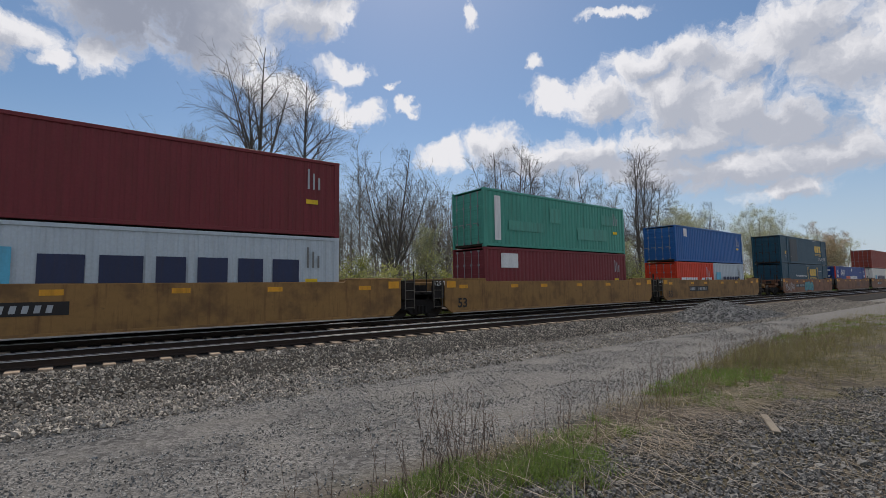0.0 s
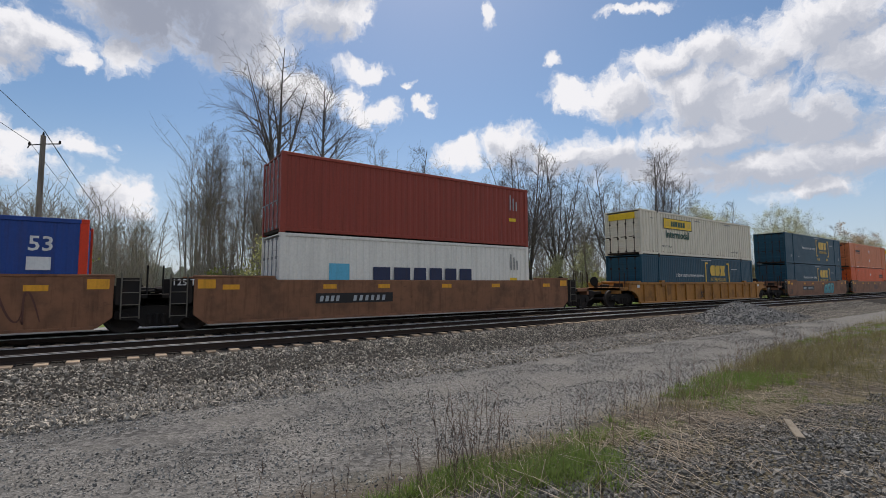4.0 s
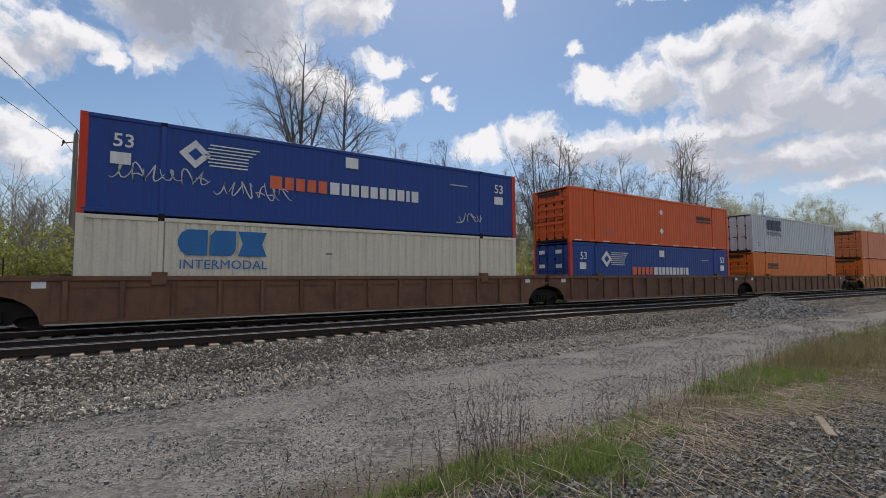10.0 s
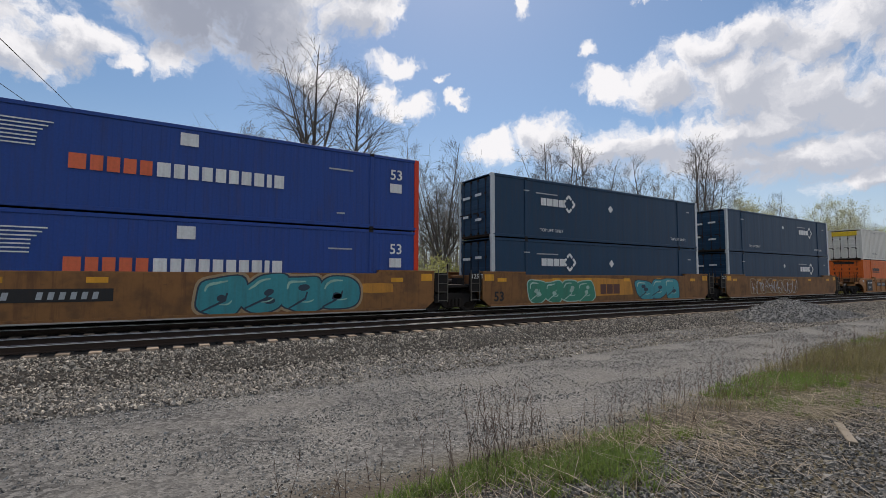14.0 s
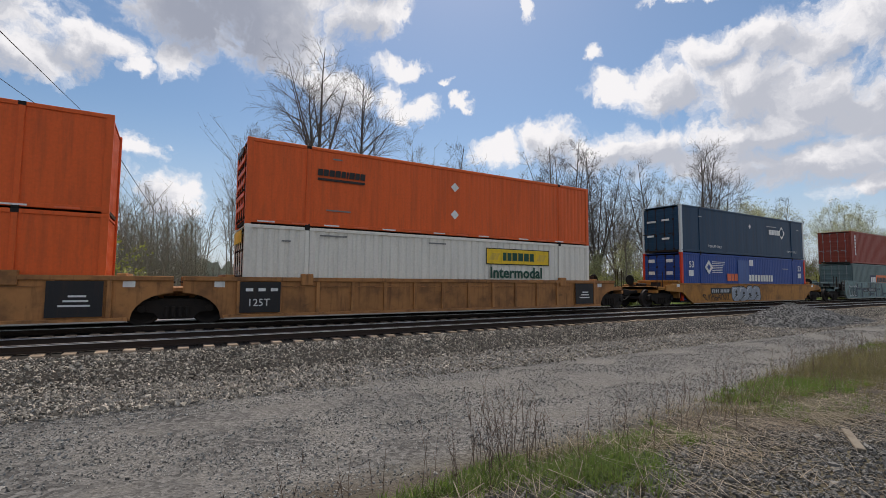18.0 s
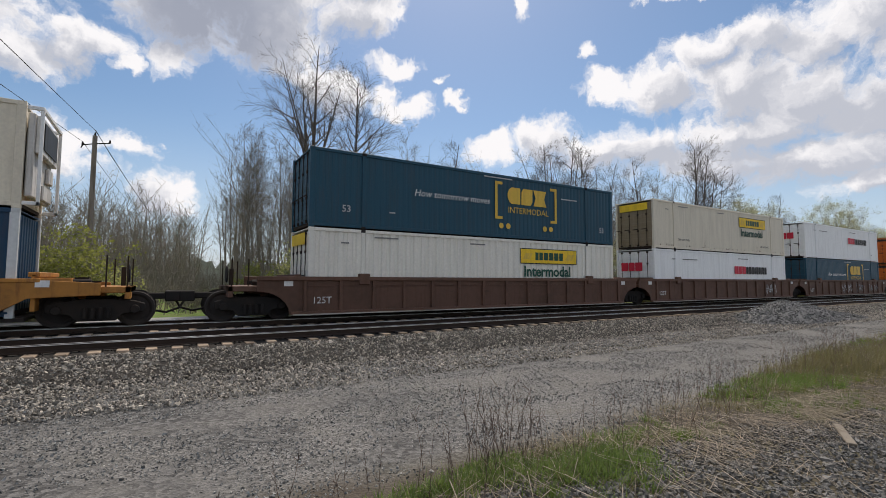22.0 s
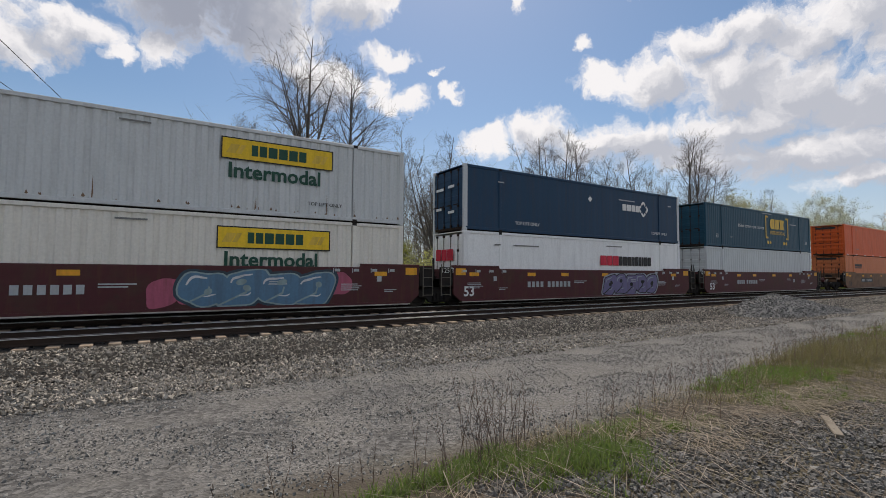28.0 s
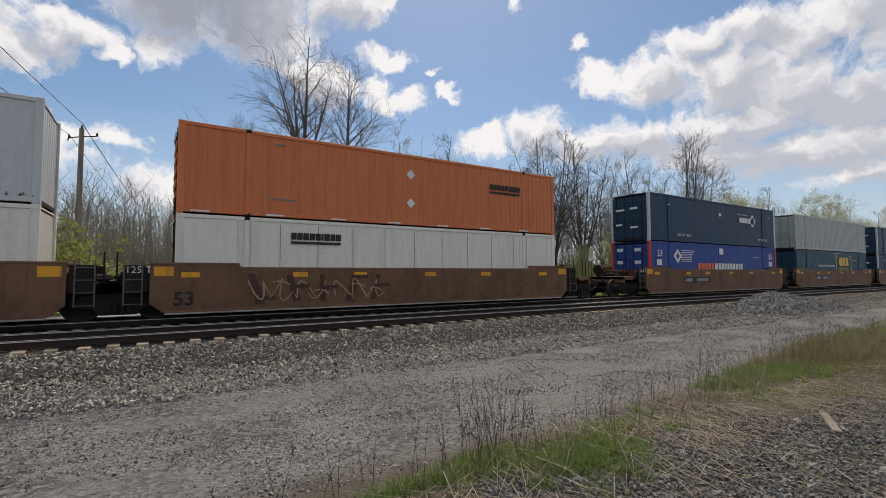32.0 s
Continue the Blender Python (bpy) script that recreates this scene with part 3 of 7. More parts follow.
def grime(c, seed, length=16.15):
    """Rust that bled from the lower edge: small ragged spots with a few long runs, one sheet for each container."""
    def make():
        rng = random.Random(seed)
        s = Shape()
        for i in range(46):
            x, w = rng.uniform(-0.49, 0.49) * length, rng.uniform(0.02, 0.13)
            z, h = rng.uniform(0.19, 0.24), rng.uniform(0.02, 0.12) if rng.random() < 0.85 else rng.uniform(0.3, 0.8)
            w = w if h < 0.2 else w * 0.35
            s.plate([(x, z), (x + w * 0.6, z - 0.012), (x + w, z + h * 0.2), (x + w * 0.7, z + h * 0.6), (x + w * 0.45, z + h), (x + w * 0.2, z + h * 0.5)], -0.002, 0)
        return s.mesh("rust_stain")
    part("rust_stain", shared(("grime", seed, length), make), STAIN, c, (0, -c["wide"] - 0.0005, 0), "brown rust bleeding from the lower edge")


def haulier_orange(color="orange", name_x=-5.74, upper=True, diamonds=True, name_z=1.88):
    c = container(f"{color.replace('_', ' ')} corrugated steel container with black name bars", color, style="fine")
    row = block_row((0.75, 0.75, 0.8, 0.8, 0.7, 0.3, 0.85, 0.7, 0.8), 0.24, 0.12, 0.06)
    mark(c, "name_mark", row, BLACKMARK, name_x, name_z, "black name blocks")
    mark(c, "name_underline", bar(1.78, 0.09), BLACKMARK, name_x, name_z - 0.17)
    small_print(c, BLACKMARK, [(-5.4, 0.62, 0.9), (-5.2, 2.5, 0.35)])
    if diamonds:
        for z in ((2.08, 0.93) if upper else (2.05,)):
            mark(c, "placard_diamond", diamond(0.2), WHITEMARK, 0.03, z, "white placard diamond")
    for i in range(14):
        mark(c, "reflector_dash", bar(0.55, 0.05), SALMON if i % 2 else WHITEMARK, -7.7 + i * 1.12, 0.075)
    for z in (0.45, 0.85, 1.25, 1.65, 2.05):
        part("end_louvre", shared("endlouvre", lambda: Shape().box(-0.03, 0, -1.0, 1.0, 0, 0.16).mesh("end_louvre", 0.01)), paint(color, COLORS[color]), c, (-8.075, 0, z + 0.1))
    part("end_name", bar(1.5, 0.2), BLACKMARK, c, (-8.12, 0.85, 2.5), turn=(0, 0, -math.pi / 2))
    return c


def haulier_white(color="white", x=1.55, flat=False, end="", endcol=None):
    c = container(f"{color.replace('_', ' ')} {'smooth' if flat else 'ribbed'} container with yellow sign and dark green lettering", color,
                  style="flat" if flat else "ribs", end=end, end_color=endcol)
    mark(c, "sign_panel", bar(3.68, 0.72), BLACKMARK, x, 1.80)
    pan = mark(c, "sign_face", bar(3.6, 0.64), YELLOW, x + 0.04, 1.84, "yellow sign with dark name blocks")
    pan.location.y -= 0.004
    b = mark(c, "name_mark", block_row((0.55, 0.65, 0.8, 0.8, 0.8, 0.7), 0.36, 0.14), MARKGREEN, x + 0.92, 1.98)
    b.location.y -= 0.008
    for k in (0.15, 2.9):
        w = mark(c, "sign_scroll", block_row((0.9, 0.5), 0.3, 0.1, 0.5), GOLD, x + k, 2.0)
        w.location.y -= 0.008
    mark(c, "lettering", words("Intermodal", 0.5, 0.0, 0.035), MARKGREEN, x + 0.2, 1.22, "dark green lettering")
    small_print(c, BLACKMARK, [(-6.9, 2.35, 0.3), (-5.6 if x > 0 else 3.4, 2.6, 1.0), (-1.2, 2.55, 0.8)])
    mark(c, "lettering", words("TOP LIFT ONLY", 0.13), BLACKMARK, -5.7, 0.55)
    mark(c, "lettering", words("TOP LIFT ONLY", 0.13), BLACKMARK, 4.3, 0.5)
    grime(c, 71 if flat else 72)
    part("end_sign", bar(1.9, 0.42), YELLOW, c, (-8.12, 0.95, 2.3), turn=(0, 0, -math.pi / 2))
    return c


def railway_green(x=0.15, slogan=True, plain=False):
    c = container("dark blue-green container with gold emblem blocks and white slogan", "blue_green", style="fine")
    if plain:
        mark(c, "emblem", emblem_row(0.78, 1.07), GOLD, x, 1.42, "gold emblem blocks")
        mark(c, "lettering", words("INTERMODAL", 0.28, 0.0, 0.0), GOLD, x + 0.05, 1.02)
        mark(c, "repair_sheet", bar(2.3, 2.4), paint("charcoal_blue", COLORS["charcoal_blue"]), -5.3, 0.28, "darker repair sheet")
        mark(c, "paint_patch", bar(0.35, 0.35), GOLD, -6.9, 0.95)
    else:
        for k, w in ((0.0, 1), (3.8, -1)):
            o = [(0, 0), (0.42, 0), (0.42, 0.13), (0.14, 0.13), (0.14, 1.57), (0.42, 1.57), (0.42, 1.7), (0, 1.7)]
            o = o if w > 0 else [(-a, b) for a, b in o][::-1]
            me = shared(("bracket", w), lambda o=o: Shape().plate(o, -0.003, 0).mesh("bracket"))
            mark(c, "bracket", me, GOLD, x + k, 0.88, "gold bracket")
        mark(c, "emblem", emblem_row(0.76, 1.07), GOLD, x + 0.72, 1.62, "gold emblem blocks")
        mark(c, "lettering", words("INTERMODAL", 0.29, 0.0, 0.0), GOLD, x + 0.74, 1.2)
        for k in (0.35, 0.75, 3.0, 3.4):
            mark(c, "dot", disc(0.13), GOLD, x + k, 0.58)
        if slogan:
            mark(c, "lettering", words("How tomorrow moves", 0.29, 0.25), WHITEMARK, x - 4.08, 1.5, "white slanted slogan")
    small_print(c, WHITEMARK, [(x + 4.1, 2.1, 1.1), (x - 0.6, 2.7, 1.6), (-5.0, 0.7, 0.25)])
    for px in (-6.9, 7.0):
        mark(c, "lettering", words("53", 0.26, 0.0, 0.02), FAINTWHITE, px, 0.62)
    return c


def railway_cream(x=-5.6, color="cream", dark=False):
    c = container(f"{color.replace('_', ' ')} ribbed container with blue emblem blocks", color, style="ribs", end_color=None)
    mat = paint("ink_blue_mark", (0.03, 0.04, 0.09)) if dark else MARKBLUE
    mark(c, "emblem", emblem_row(0.80, 1.1), mat, x, 1.78, "blue emblem blocks")
    mark(c, "lettering", words("INTERMODAL", 0.3, 0.0, 0.0), mat, x + 0.03, 1.36)
    mark(c, "lettering", words("53", 0.26), BLACKMARK, -7.2, 0.5)
    grime(c, 73 if color == "cream" else 74)
    small_print(c, BLACKMARK, [(-1.0, 1.9, 0.25), (6.2, 0.6, 0.5)])
    return c


def stack_blue(faded=False):
    c = container("royal blue container with red end posts and white striped emblem", "royal_blue", style="fine", post="signal_red")
    mark(c, "emblem_diamond", diamond(0.45), WHITEMARK, -5.2, 2.05, "white emblem diamond")
    inner = mark(c, "emblem_heart", diamond(0.2), paint("royal_blue", COLORS["royal_blue"]), -5.2, 2.05)
    inner.location.y -= 0.004
    for i in range(7):
        mark(c, "emblem_stripe", bar(1.5 - 0.06 * i, 0.04), WHITEMARK, -4.95 + 0.05 * abs(i - 3), 2.38 - i * 0.11)
    if faded:
        mark(c, "name_mark", block_row((0.9, 0.75, 0.75), 0.48, 0.12), SALMON, -3.1, 1.2, "faded name blocks")
        mark(c, "repair_sheet", bar(1.4, 2.3), paint("faded_blue", (0.06, 0.12, 0.32)), -1.75, 0.3, "faded ribbed repair sheet")
    else:
        mark(c, "name_mark", block_row((0.9, 0.68, 0.7, 0.7, 0.7), 0.44, 0.2), SALMON, -2.95, 1.2, "orange-red name blocks")
    mark(c, "name_mark", block_row((0.8, 0.65, 0.68, 0.68, 0.68, 0.65, 0.68, 0.7, 0.35, 0.72)[1 if faded else 0:], 0.44, 0.2), WHITEMARK, -0.86 if not faded else -0.35, 1.2, "white name blocks")
    mark(c, "tare_panel", bar(0.5, 0.4), WHITEMARK, -0.28, 2.25)
    mark(c, "lettering", words("53", 0.40, 0.0, 0.02), WHITEMARK, -7.32, 2.0)
    mark(c, "lettering", words("53", 0.40, 0.0, 0.02), WHITEMARK, 6.8, 2.0)
    mark(c, "tare_panel", bar(0.5, 0.35), WHITEMARK, -7.36, 1.48)
    mark(c, "tare_panel", bar(0.5, 0.35), WHITEMARK, 6.8, 1.48)
    small_print(c, WHITEMARK, [(4.4, 2.1, 0.9), (4.7, 0.5, 0.3)])
    for y in (-0.95, 0.25):
        for z in (0.7, 1.55, 2.3):
            part("door_placard", bar(0.42, 0.2), WHITEMARK, c, (-8.12, y + 0.6, z), turn=(0, 0, -math.pi / 2))
    return c


def lease_navy(x=2.6):
    c = container("navy smooth-sided container with white end posts and emblem", "navy", style="flat", post="grey_white")
    mark(c, "name_mark", block_row((0.9, 1.1, 0.95, 0.9), 0.36, 0.12), WHITEMARK, x, 1.66, "white name blocks")
    mark(c, "emblem", ring_diamond(0.44), WHITEMARK, x + 1.88, 1.86, "white diamond emblem")
    if x < 0:
        mark(c, "placard_diamond", diamond(0.2), WHITEMARK, -0.12, 1.85)
    else:
        mark(c, "placard_diamond", diamond(0.16), WHITEMARK, -0.05, 2.05)
    mark(c, "lettering", words("TOP LIFT ONLY", 0.16), WHITEMARK, -5.2, 0.4)
    mark(c, "lettering", words("TOP LIFT ONLY", 0.16), WHITEMARK, 5.2, 0.45)
    small_print(c, WHITEMARK, [(x - 0.3, 2.2, 1.4), (-6.2, 2.25, 0.35), (6.9, 2.2, 0.3)])
    for y, z, w in ((0.9, 1.9, 0.62), (-0.1, 1.95, 0.5), (0.9, 1.0, 0.45), (-0.1, 0.8, 0.5)):
        part("door_print", bar(w, 0.12), WHITEMARK, c, (-8.12, y, z), turn=(0, 0, -math.pi / 2))
    return c


def logistics_white(x=0.72):
    c = container("white smooth-sided container with red and black name blocks", "bright_white", style="flat")
    mark(c, "name_mark", block_row((0.95, 0.8, 0.95), 0.52, 0.08), MARKRED, x, 1.5, "red name blocks")
    mark(c, "name_mark", block_row((0.55, 0.7, 0.7, 0.3, 0.6, 0.45, 0.3, 0.6, 0.6), 0.5, 0.12), BLACKMARK, x + 1.52, 1.5, "black name blocks")
    small_print(c, BLACKMARK, [(-5.3, 2.3, 1.6), (-6.4, 2.3, 0.35), (1.2, 2.5, 1.3), (6.2, 0.6, 0.2)])
    row_part("end_name", block_row((0.95, 0.8, 0.95), 0.5, 0.08), MARKRED, c, (-8.12, 0.9, 1.6), turn=(0, 0, -math.pi / 2))
    return c


def cool_white(two_lines=False, end="", x=-2.85):
    c = container("white insulated container with green emblem blocks", "cream" if two_lines else "white", style="flat", end=end, end_color="door_tan" if two_lines else None)
    z = 1.68 if two_lines else 1.5
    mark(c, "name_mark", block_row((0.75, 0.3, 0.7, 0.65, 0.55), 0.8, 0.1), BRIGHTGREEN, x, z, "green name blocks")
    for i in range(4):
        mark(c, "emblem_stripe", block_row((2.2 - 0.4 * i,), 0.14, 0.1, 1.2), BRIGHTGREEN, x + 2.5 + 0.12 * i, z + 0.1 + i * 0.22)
    if two_lines:
        mark(c, "name_mark", block_row((0.8, 0.7, 0.7, 0.3), 0.5, 0.1), BLACKMARK, x, 0.72, "black name blocks")
        mark(c, "name_mark", block_row((0.7, 0.7, 0.7, 0.5, 0.7, 0.6, 0.6), 0.5, 0.1), BLACKMARK, x + 1.75, 0.72)
    small_print(c, BLACKMARK, [(-6.5, 2.4, 0.35)])
    return c


def sea_box(label, color, length=12.19, height=2.896, marks="", end_color=None):
    c = container(label, color, length=length, height=height, style="iso", end_color=end_color)
    h = length / 2
    if marks == "wide_navy":
        mark(c, "name_mark", block_row((1.2, 1.25, 0.95, 1.05, 0.95, 1.1), 0.84, 0.38), paint("ink_blue_mark", (0.03, 0.04, 0.09)), -2.5, 1.2, "dark navy name blocks")
        mark(c, "emblem", bar(1.2, 1.2), ICEBLUE, -4.2, 1.0, "pale blue emblem square")
    elif marks == "star_navy":
        mark(c, "emblem", bar(0.8, 0.9), ICEBLUE, -h + (0.5 if length < 7 else 1.8), 0.95, "pale blue emblem square")
        mark(c, "name_mark", block_row((1.0, 1.0, 0.8, 0.85, 0.8, 0.9), 0.5 if length < 7 else 0.75, 0.24), paint("ink_blue_mark", (0.03, 0.04, 0.09)), -h + (1.8 if length < 7 else 3.6), 1.0, "dark navy name blocks")
    elif marks == "white_row":
        mark(c, "name_mark", block_row((0.8, 0.7, 0.9, 0.7, 0.7, 0.7, 0.7), 0.42, 0.14), WHITEMARK, -2.4, 1.0, "white name blocks")
        mark(c, "emblem", block_row((1.6,), 0.35, 0.1, 0.6), WHITEMARK, 0.7, 1.05)
        mark(c, "name_mark", block_row((0.7, 0.8, 0.8), 0.42, 0.14), WHITEMARK, 1.6, 1.0)
    elif marks == "panel":
        mark(c, "emblem", bar(1.2, 0.72), WHITEMARK, -h + 1.1, 1.9, "white emblem panel")
    elif marks == "white_bar":
        faded = paint("faded_green", (0.10, 0.358, 0.277), dirt=0.3)
        for px, pz, w, hh in ((-4.4, 0.9, 2.6, 0.5), (-1.2, 1.5, 0.9, 0.8), (1.2, 0.7, 2.9, 0.7), (3.6, 1.7, 1.2, 0.6)):
            mark(c, "paint_patch", bar(w, hh), faded, px, pz, "faded pale green paint patch")
        mark(c, "tall_bar", bar(0.42, 2.2), WHITEMARK, -5.38, 0.36, "tall white bar")
    elif marks == "column":
        for i in range(6):
            mark(c, "name_block", bar(0.26, 0.24), WHITEMARK, -5.4, 2.3 - i * 0.31)
    elif marks == "two_panels":
        a = mark(c, "sign_panel", bar(1.42, 0.8), paint("ink_blue_mark", (0.03, 0.04, 0.09)), -2.17, 1.1)
        b = mark(c, "sign_panel", bar(2.9, 0.82), paint("bright_orange", (0.8, 0.18, 0.04)), -0.74, 1.1, "orange sign panel")
        a2 = mark(c, "name_mark", block_row((0.7, 0.7, 0.7), 0.5, 0.12), WHITEMARK, -2.05, 1.24)
        b2 = mark(c, "name_mark", block_row((0.7, 0.7, 0.7, 0.5, 0.3, 0.7, 0.7, 0.7), 0.45, 0.1), BLACKMARK, -0.55, 1.26)
        a2.location.y -= 0.004
        b2.location.y -= 0.004
    elif marks == "tag":
        mark(c, "tare_panel", bar(0.5, 0.6), WHITEMARK, -h + 1.3, 1.9)
    for i in range(3):
        mark(c, "print_bar", bar(0.07, 0.75 - 0.15 * i), FAINTWHITE if color not in ("ice_grey", "white") else FAINTBLACK, h - 1.25 + 0.2 * i, 1.75 if height > 2.7 else 1.5)
    mark(c, "tare_panel", bar(0.45, 0.16), YELLOW, h - 1.3, 1.2)
    return c


# ---- well cars ----
CARS = {
    "tan": (0.30, 0.165, 0.055), "rusty_brown": (0.26, 0.12, 0.062), "yellow": (0.43, 0.19, 0.04), "brown": (0.18, 0.09, 0.05),
    "ochre": (0.42, 0.19, 0.065), "dark_brown": (0.135, 0.07, 0.048), "oxide_maroon": (0.085, 0.022, 0.025), "grey_green": (0.20, 0.29, 0.28),
    "olive_brown": (0.19, 0.10, 0.052), "graffiti_brown": (0.26, 0.12, 0.04),
}


LADDER = material("pale_ladder", (0.13, 0.115, 0.09), rough=0.7, dirt=0.5, bump=0.0)
TAB = paint("amber_reflector", (0.80, 0.37, 0.03), dirt=0.25)
# pale colour that stands in for sunlit ground glimpsed below the cars
LIGHTLINE = material("sunlit_line", (0.47, 0.44, 0.37), rough=0.85, dirt=0.5, dirt_color=(0.16, 0.12, 0.08), scale=0.7, bump=0.0)


def truck_meshes():
    def frame_mesh():
        o = [(-1.15, 0.42), (-0.62, 0.36), (-0.45, 0.18), (0.45, 0.18), (0.62, 0.36), (1.15, 0.42), (1.15, 0.66), (0.9, 0.74), (0.4, 0.8), (-0.4, 0.8), (-0.9, 0.74), (-1.15, 0.66)]
        s = Shape().plate(o, -0.09, 0.09)
        for x in (-0.27, -0.09, 0.09, 0.27):
            s.tube((x, -0.13, 0.24), (x, -0.13, 0.56), 0.065, sides=8)
        for x in (-0.9, 0.9):
            s.tube((x, -0.17, 0.5), (x, 0.1, 0.5), 0.13, sides=10)
        return s.mesh("side_frame", 0.02)

    def wheel_mesh():
        s = Shape()
        for k in (-1, 1):
            y = 0.76 * k
            prof = [(0.0, y + 0.06 * k), (0.12, y + 0.07 * k), (0.16, y + 0.03 * k), (0.36, y + 0.0 * k), (0.43, y + 0.065 * k), (0.495, y + 0.065 * k), (0.5, y - 0.045 * k),
                    (0.528, y - 0.065 * k), (0.52, y - 0.075 * k), (0.36, y - 0.05 * k), (0.1, y - 0.06 * k)]
            s.lathe(prof if k < 0 else prof[::-1], 26)
        s.tube((0, -0.95, 0), (0, 0.95, 0), 0.085, sides=10)
        return s.mesh("wheelset")

    def bolster_mesh():
        return Shape().box(-0.22, 0.22, -1.0, 1.0, 0.42, 0.72).box(-0.35, 0.35, -0.35, 0.35, 0.72, 0.86).mesh("bolster", 0.02)
    return shared("sideframe", frame_mesh), shared("wheelset", wheel_mesh), shared("bolster", bolster_mesh)


WHEELS = {-0.9: [], 0.9: []}


def truck(car, x):
    frame_m, wheel_m, bolster_m = truck_meshes()
    t = part("bogie", bolster_m, GREASE, car, (x, 0, 0))
    for y in (-1.0, 1.0):
        part("side_frame", frame_m, GREASE, t, (0, y, 0), turn=None if y < 0 else (0, 0, math.pi))
    for dx in (-0.9, 0.9):
        WHEELS[dx].append(part("wheelset", wheel_m, WHEEL, t, (dx, 0, 0.5)))


def scrawl(seed, w, h, n, t=0.045):
    """One thin looping line of spray paint, with a few strokes across; it forms no signs."""
    def make():
        rng = random.Random(seed)
        s = Shape()
        for i in range(n):
            x0, step = w * i / n, w / n
            a, b, ph = rng.uniform(0.3, 0.55), rng.uniform(0.3, 0.5), rng.uniform(0, 6.28)
            turns = rng.choice((0.8, 1.1, 1.5))
            pts = [(x0 + step * (k / 13 + a * 0.5 * math.sin(ph + 6.28 * turns * k / 13)), h * (0.5 + b * math.cos(ph * 1.7 + 6.28 * turns * k / 13) * (1 - 0.15 * k / 13))) for k in range(14)]
            ribbon(s, pts, t)
            if rng.random() < 0.6:
                z = h * rng.uniform(0.3, 0.9)
                ribbon(s, [(x0 + step * 0.1, z), (x0 + step * 0.5, z + 0.05 * h), (x0 + step * 0.9, z - 0.1 * h)], t)
        return s.mesh("graffiti")
    return shared(("scrawl", seed, w, h, n), make)


def lobes(seed, w, h, n, grow=0.0):
    """Smooth rounded swellings side by side; grow widens each outline."""
    rng = random.Random(seed)
    out = []
    for i in range(n):
        cx, cz = w * (i + 0.5) / n, h * rng.uniform(0.46, 0.54)
        lean, square = rng.uniform(-0.22, 0.3), rng.uniform(0.55, 0.85)
        waves = [(k, rng.uniform(-1, 1) * 0.13 / (k - 1) ** 0.5, rng.uniform(0, 6.28)) for k in (2, 3, 5)]
        pts = []
        for k in range(30):
            t = 2 * math.pi * k / 30
            r = 1 + sum(a * math.cos(q * t + ph) for q, a, ph in waves)
            c, d = math.cos(t), math.sin(t)
            x = math.copysign(abs(c) ** square, c) * (w / n * 0.58 * r + grow)
            z = math.copysign(abs(d) ** square, d) * (h * 0.46 * r + grow)
            z = min(max(cz + z, -0.02), h * 1.04) - cz
            pts.append((cx + x + lean * z, cz + z))
        out.append(pts)
    return out


def graffiti_blob(seed, w, h, n, grow=0.0):
    """Rounded paint swellings side by side, no signs."""
    def make():
        s = Shape()
        for i, pts in enumerate(lobes(seed, w, h, n, grow)):
            s.plate(pts, -0.0008 - 0.0004 * (i % 2), 0)
        return s.mesh("graffiti")
    return shared(("blob", seed, w, h, n, grow), make)


def ribbon(s, pts, t):
    """A tapered brush stroke along points of the x-z plane."""
    b, k = len(s.v), len(pts)
    for i, (x, z) in enumerate(pts):
        p, q = pts[max(i - 1, 0)], pts[min(i + 1, k - 1)]
        d = Vector((q[0] - p[0], q[1] - p[1]))
        d = d.normalized() if d.length else Vector((1, 0))
        w = t * (0.35 + 0.65 * math.sin(math.pi * (i + 0.6) / (k + 0.2))) / 2
        s.v += [(x - d.y * w, 0, z + d.x * w), (x + d.y * w, 0, z - d.x * w)]
    s.f += [(b + 2 * i, b + 2 * i + 1, b + 2 * i + 3, b + 2 * i + 2) for i in range(k - 1)]


def graffiti_shine(seed, w, h, n):
    """Curved highlights inside the upper edge of each swelling."""
    def make():
        s = Shape()
        for pts in lobes(seed, w, h, n):
            cx, cz = sum(p[0] for p in pts) / 30, sum(p[1] for p in pts) / 30
            ribbon(s, [(cx + (x - cx) * 0.74, cz + (z - cz) * 0.76) for x, z in pts[7:15]], h * 0.07)
            ribbon(s, [(cx + (x - cx) * 0.5, cz + (z - cz) * 0.45) for x, z in pts[22:28]], h * 0.04)
        return s.mesh("graffiti")
    return shared(("shine", seed, w, h, n), make)


def graffiti_hearts(seed, w, h, n):
    """Dark slits and eyes in the middle of the swellings."""
    def make():
        rng = random.Random(seed + 77)
        s = Shape()
        for pts in lobes(seed, w, h, n):
            cx, cz = sum(p[0] for p in pts) / 30, sum(p[1] for p in pts) / 30
            for k in range(rng.randint(1, 2)):
                ox, oz = rng.uniform(-0.1, 0.15) * w / n, rng.uniform(-0.2, 0.2) * h
                a, r = rng.uniform(-0.4, 0.5), rng.uniform(0.10, 0.16) * w / n
                s.plate([(cx + ox + r * math.cos(t) + a * 0.1 * h * math.sin(t), cz + oz + 0.09 * h * math.sin(t)) for t in (2 * math.pi * j / 10 for j in range(10))], -0.0008, 0)
            ribbon(s, [(pts[19][0], pts[19][1]), (cx + 0.05 * w / n, cz - 0.12 * h), (cx + 0.1 * w / n, cz + 0.06 * h)], h * 0.06)
        return s.mesh("graffiti")
    return shared(("hearts", seed, w, h, n), make)


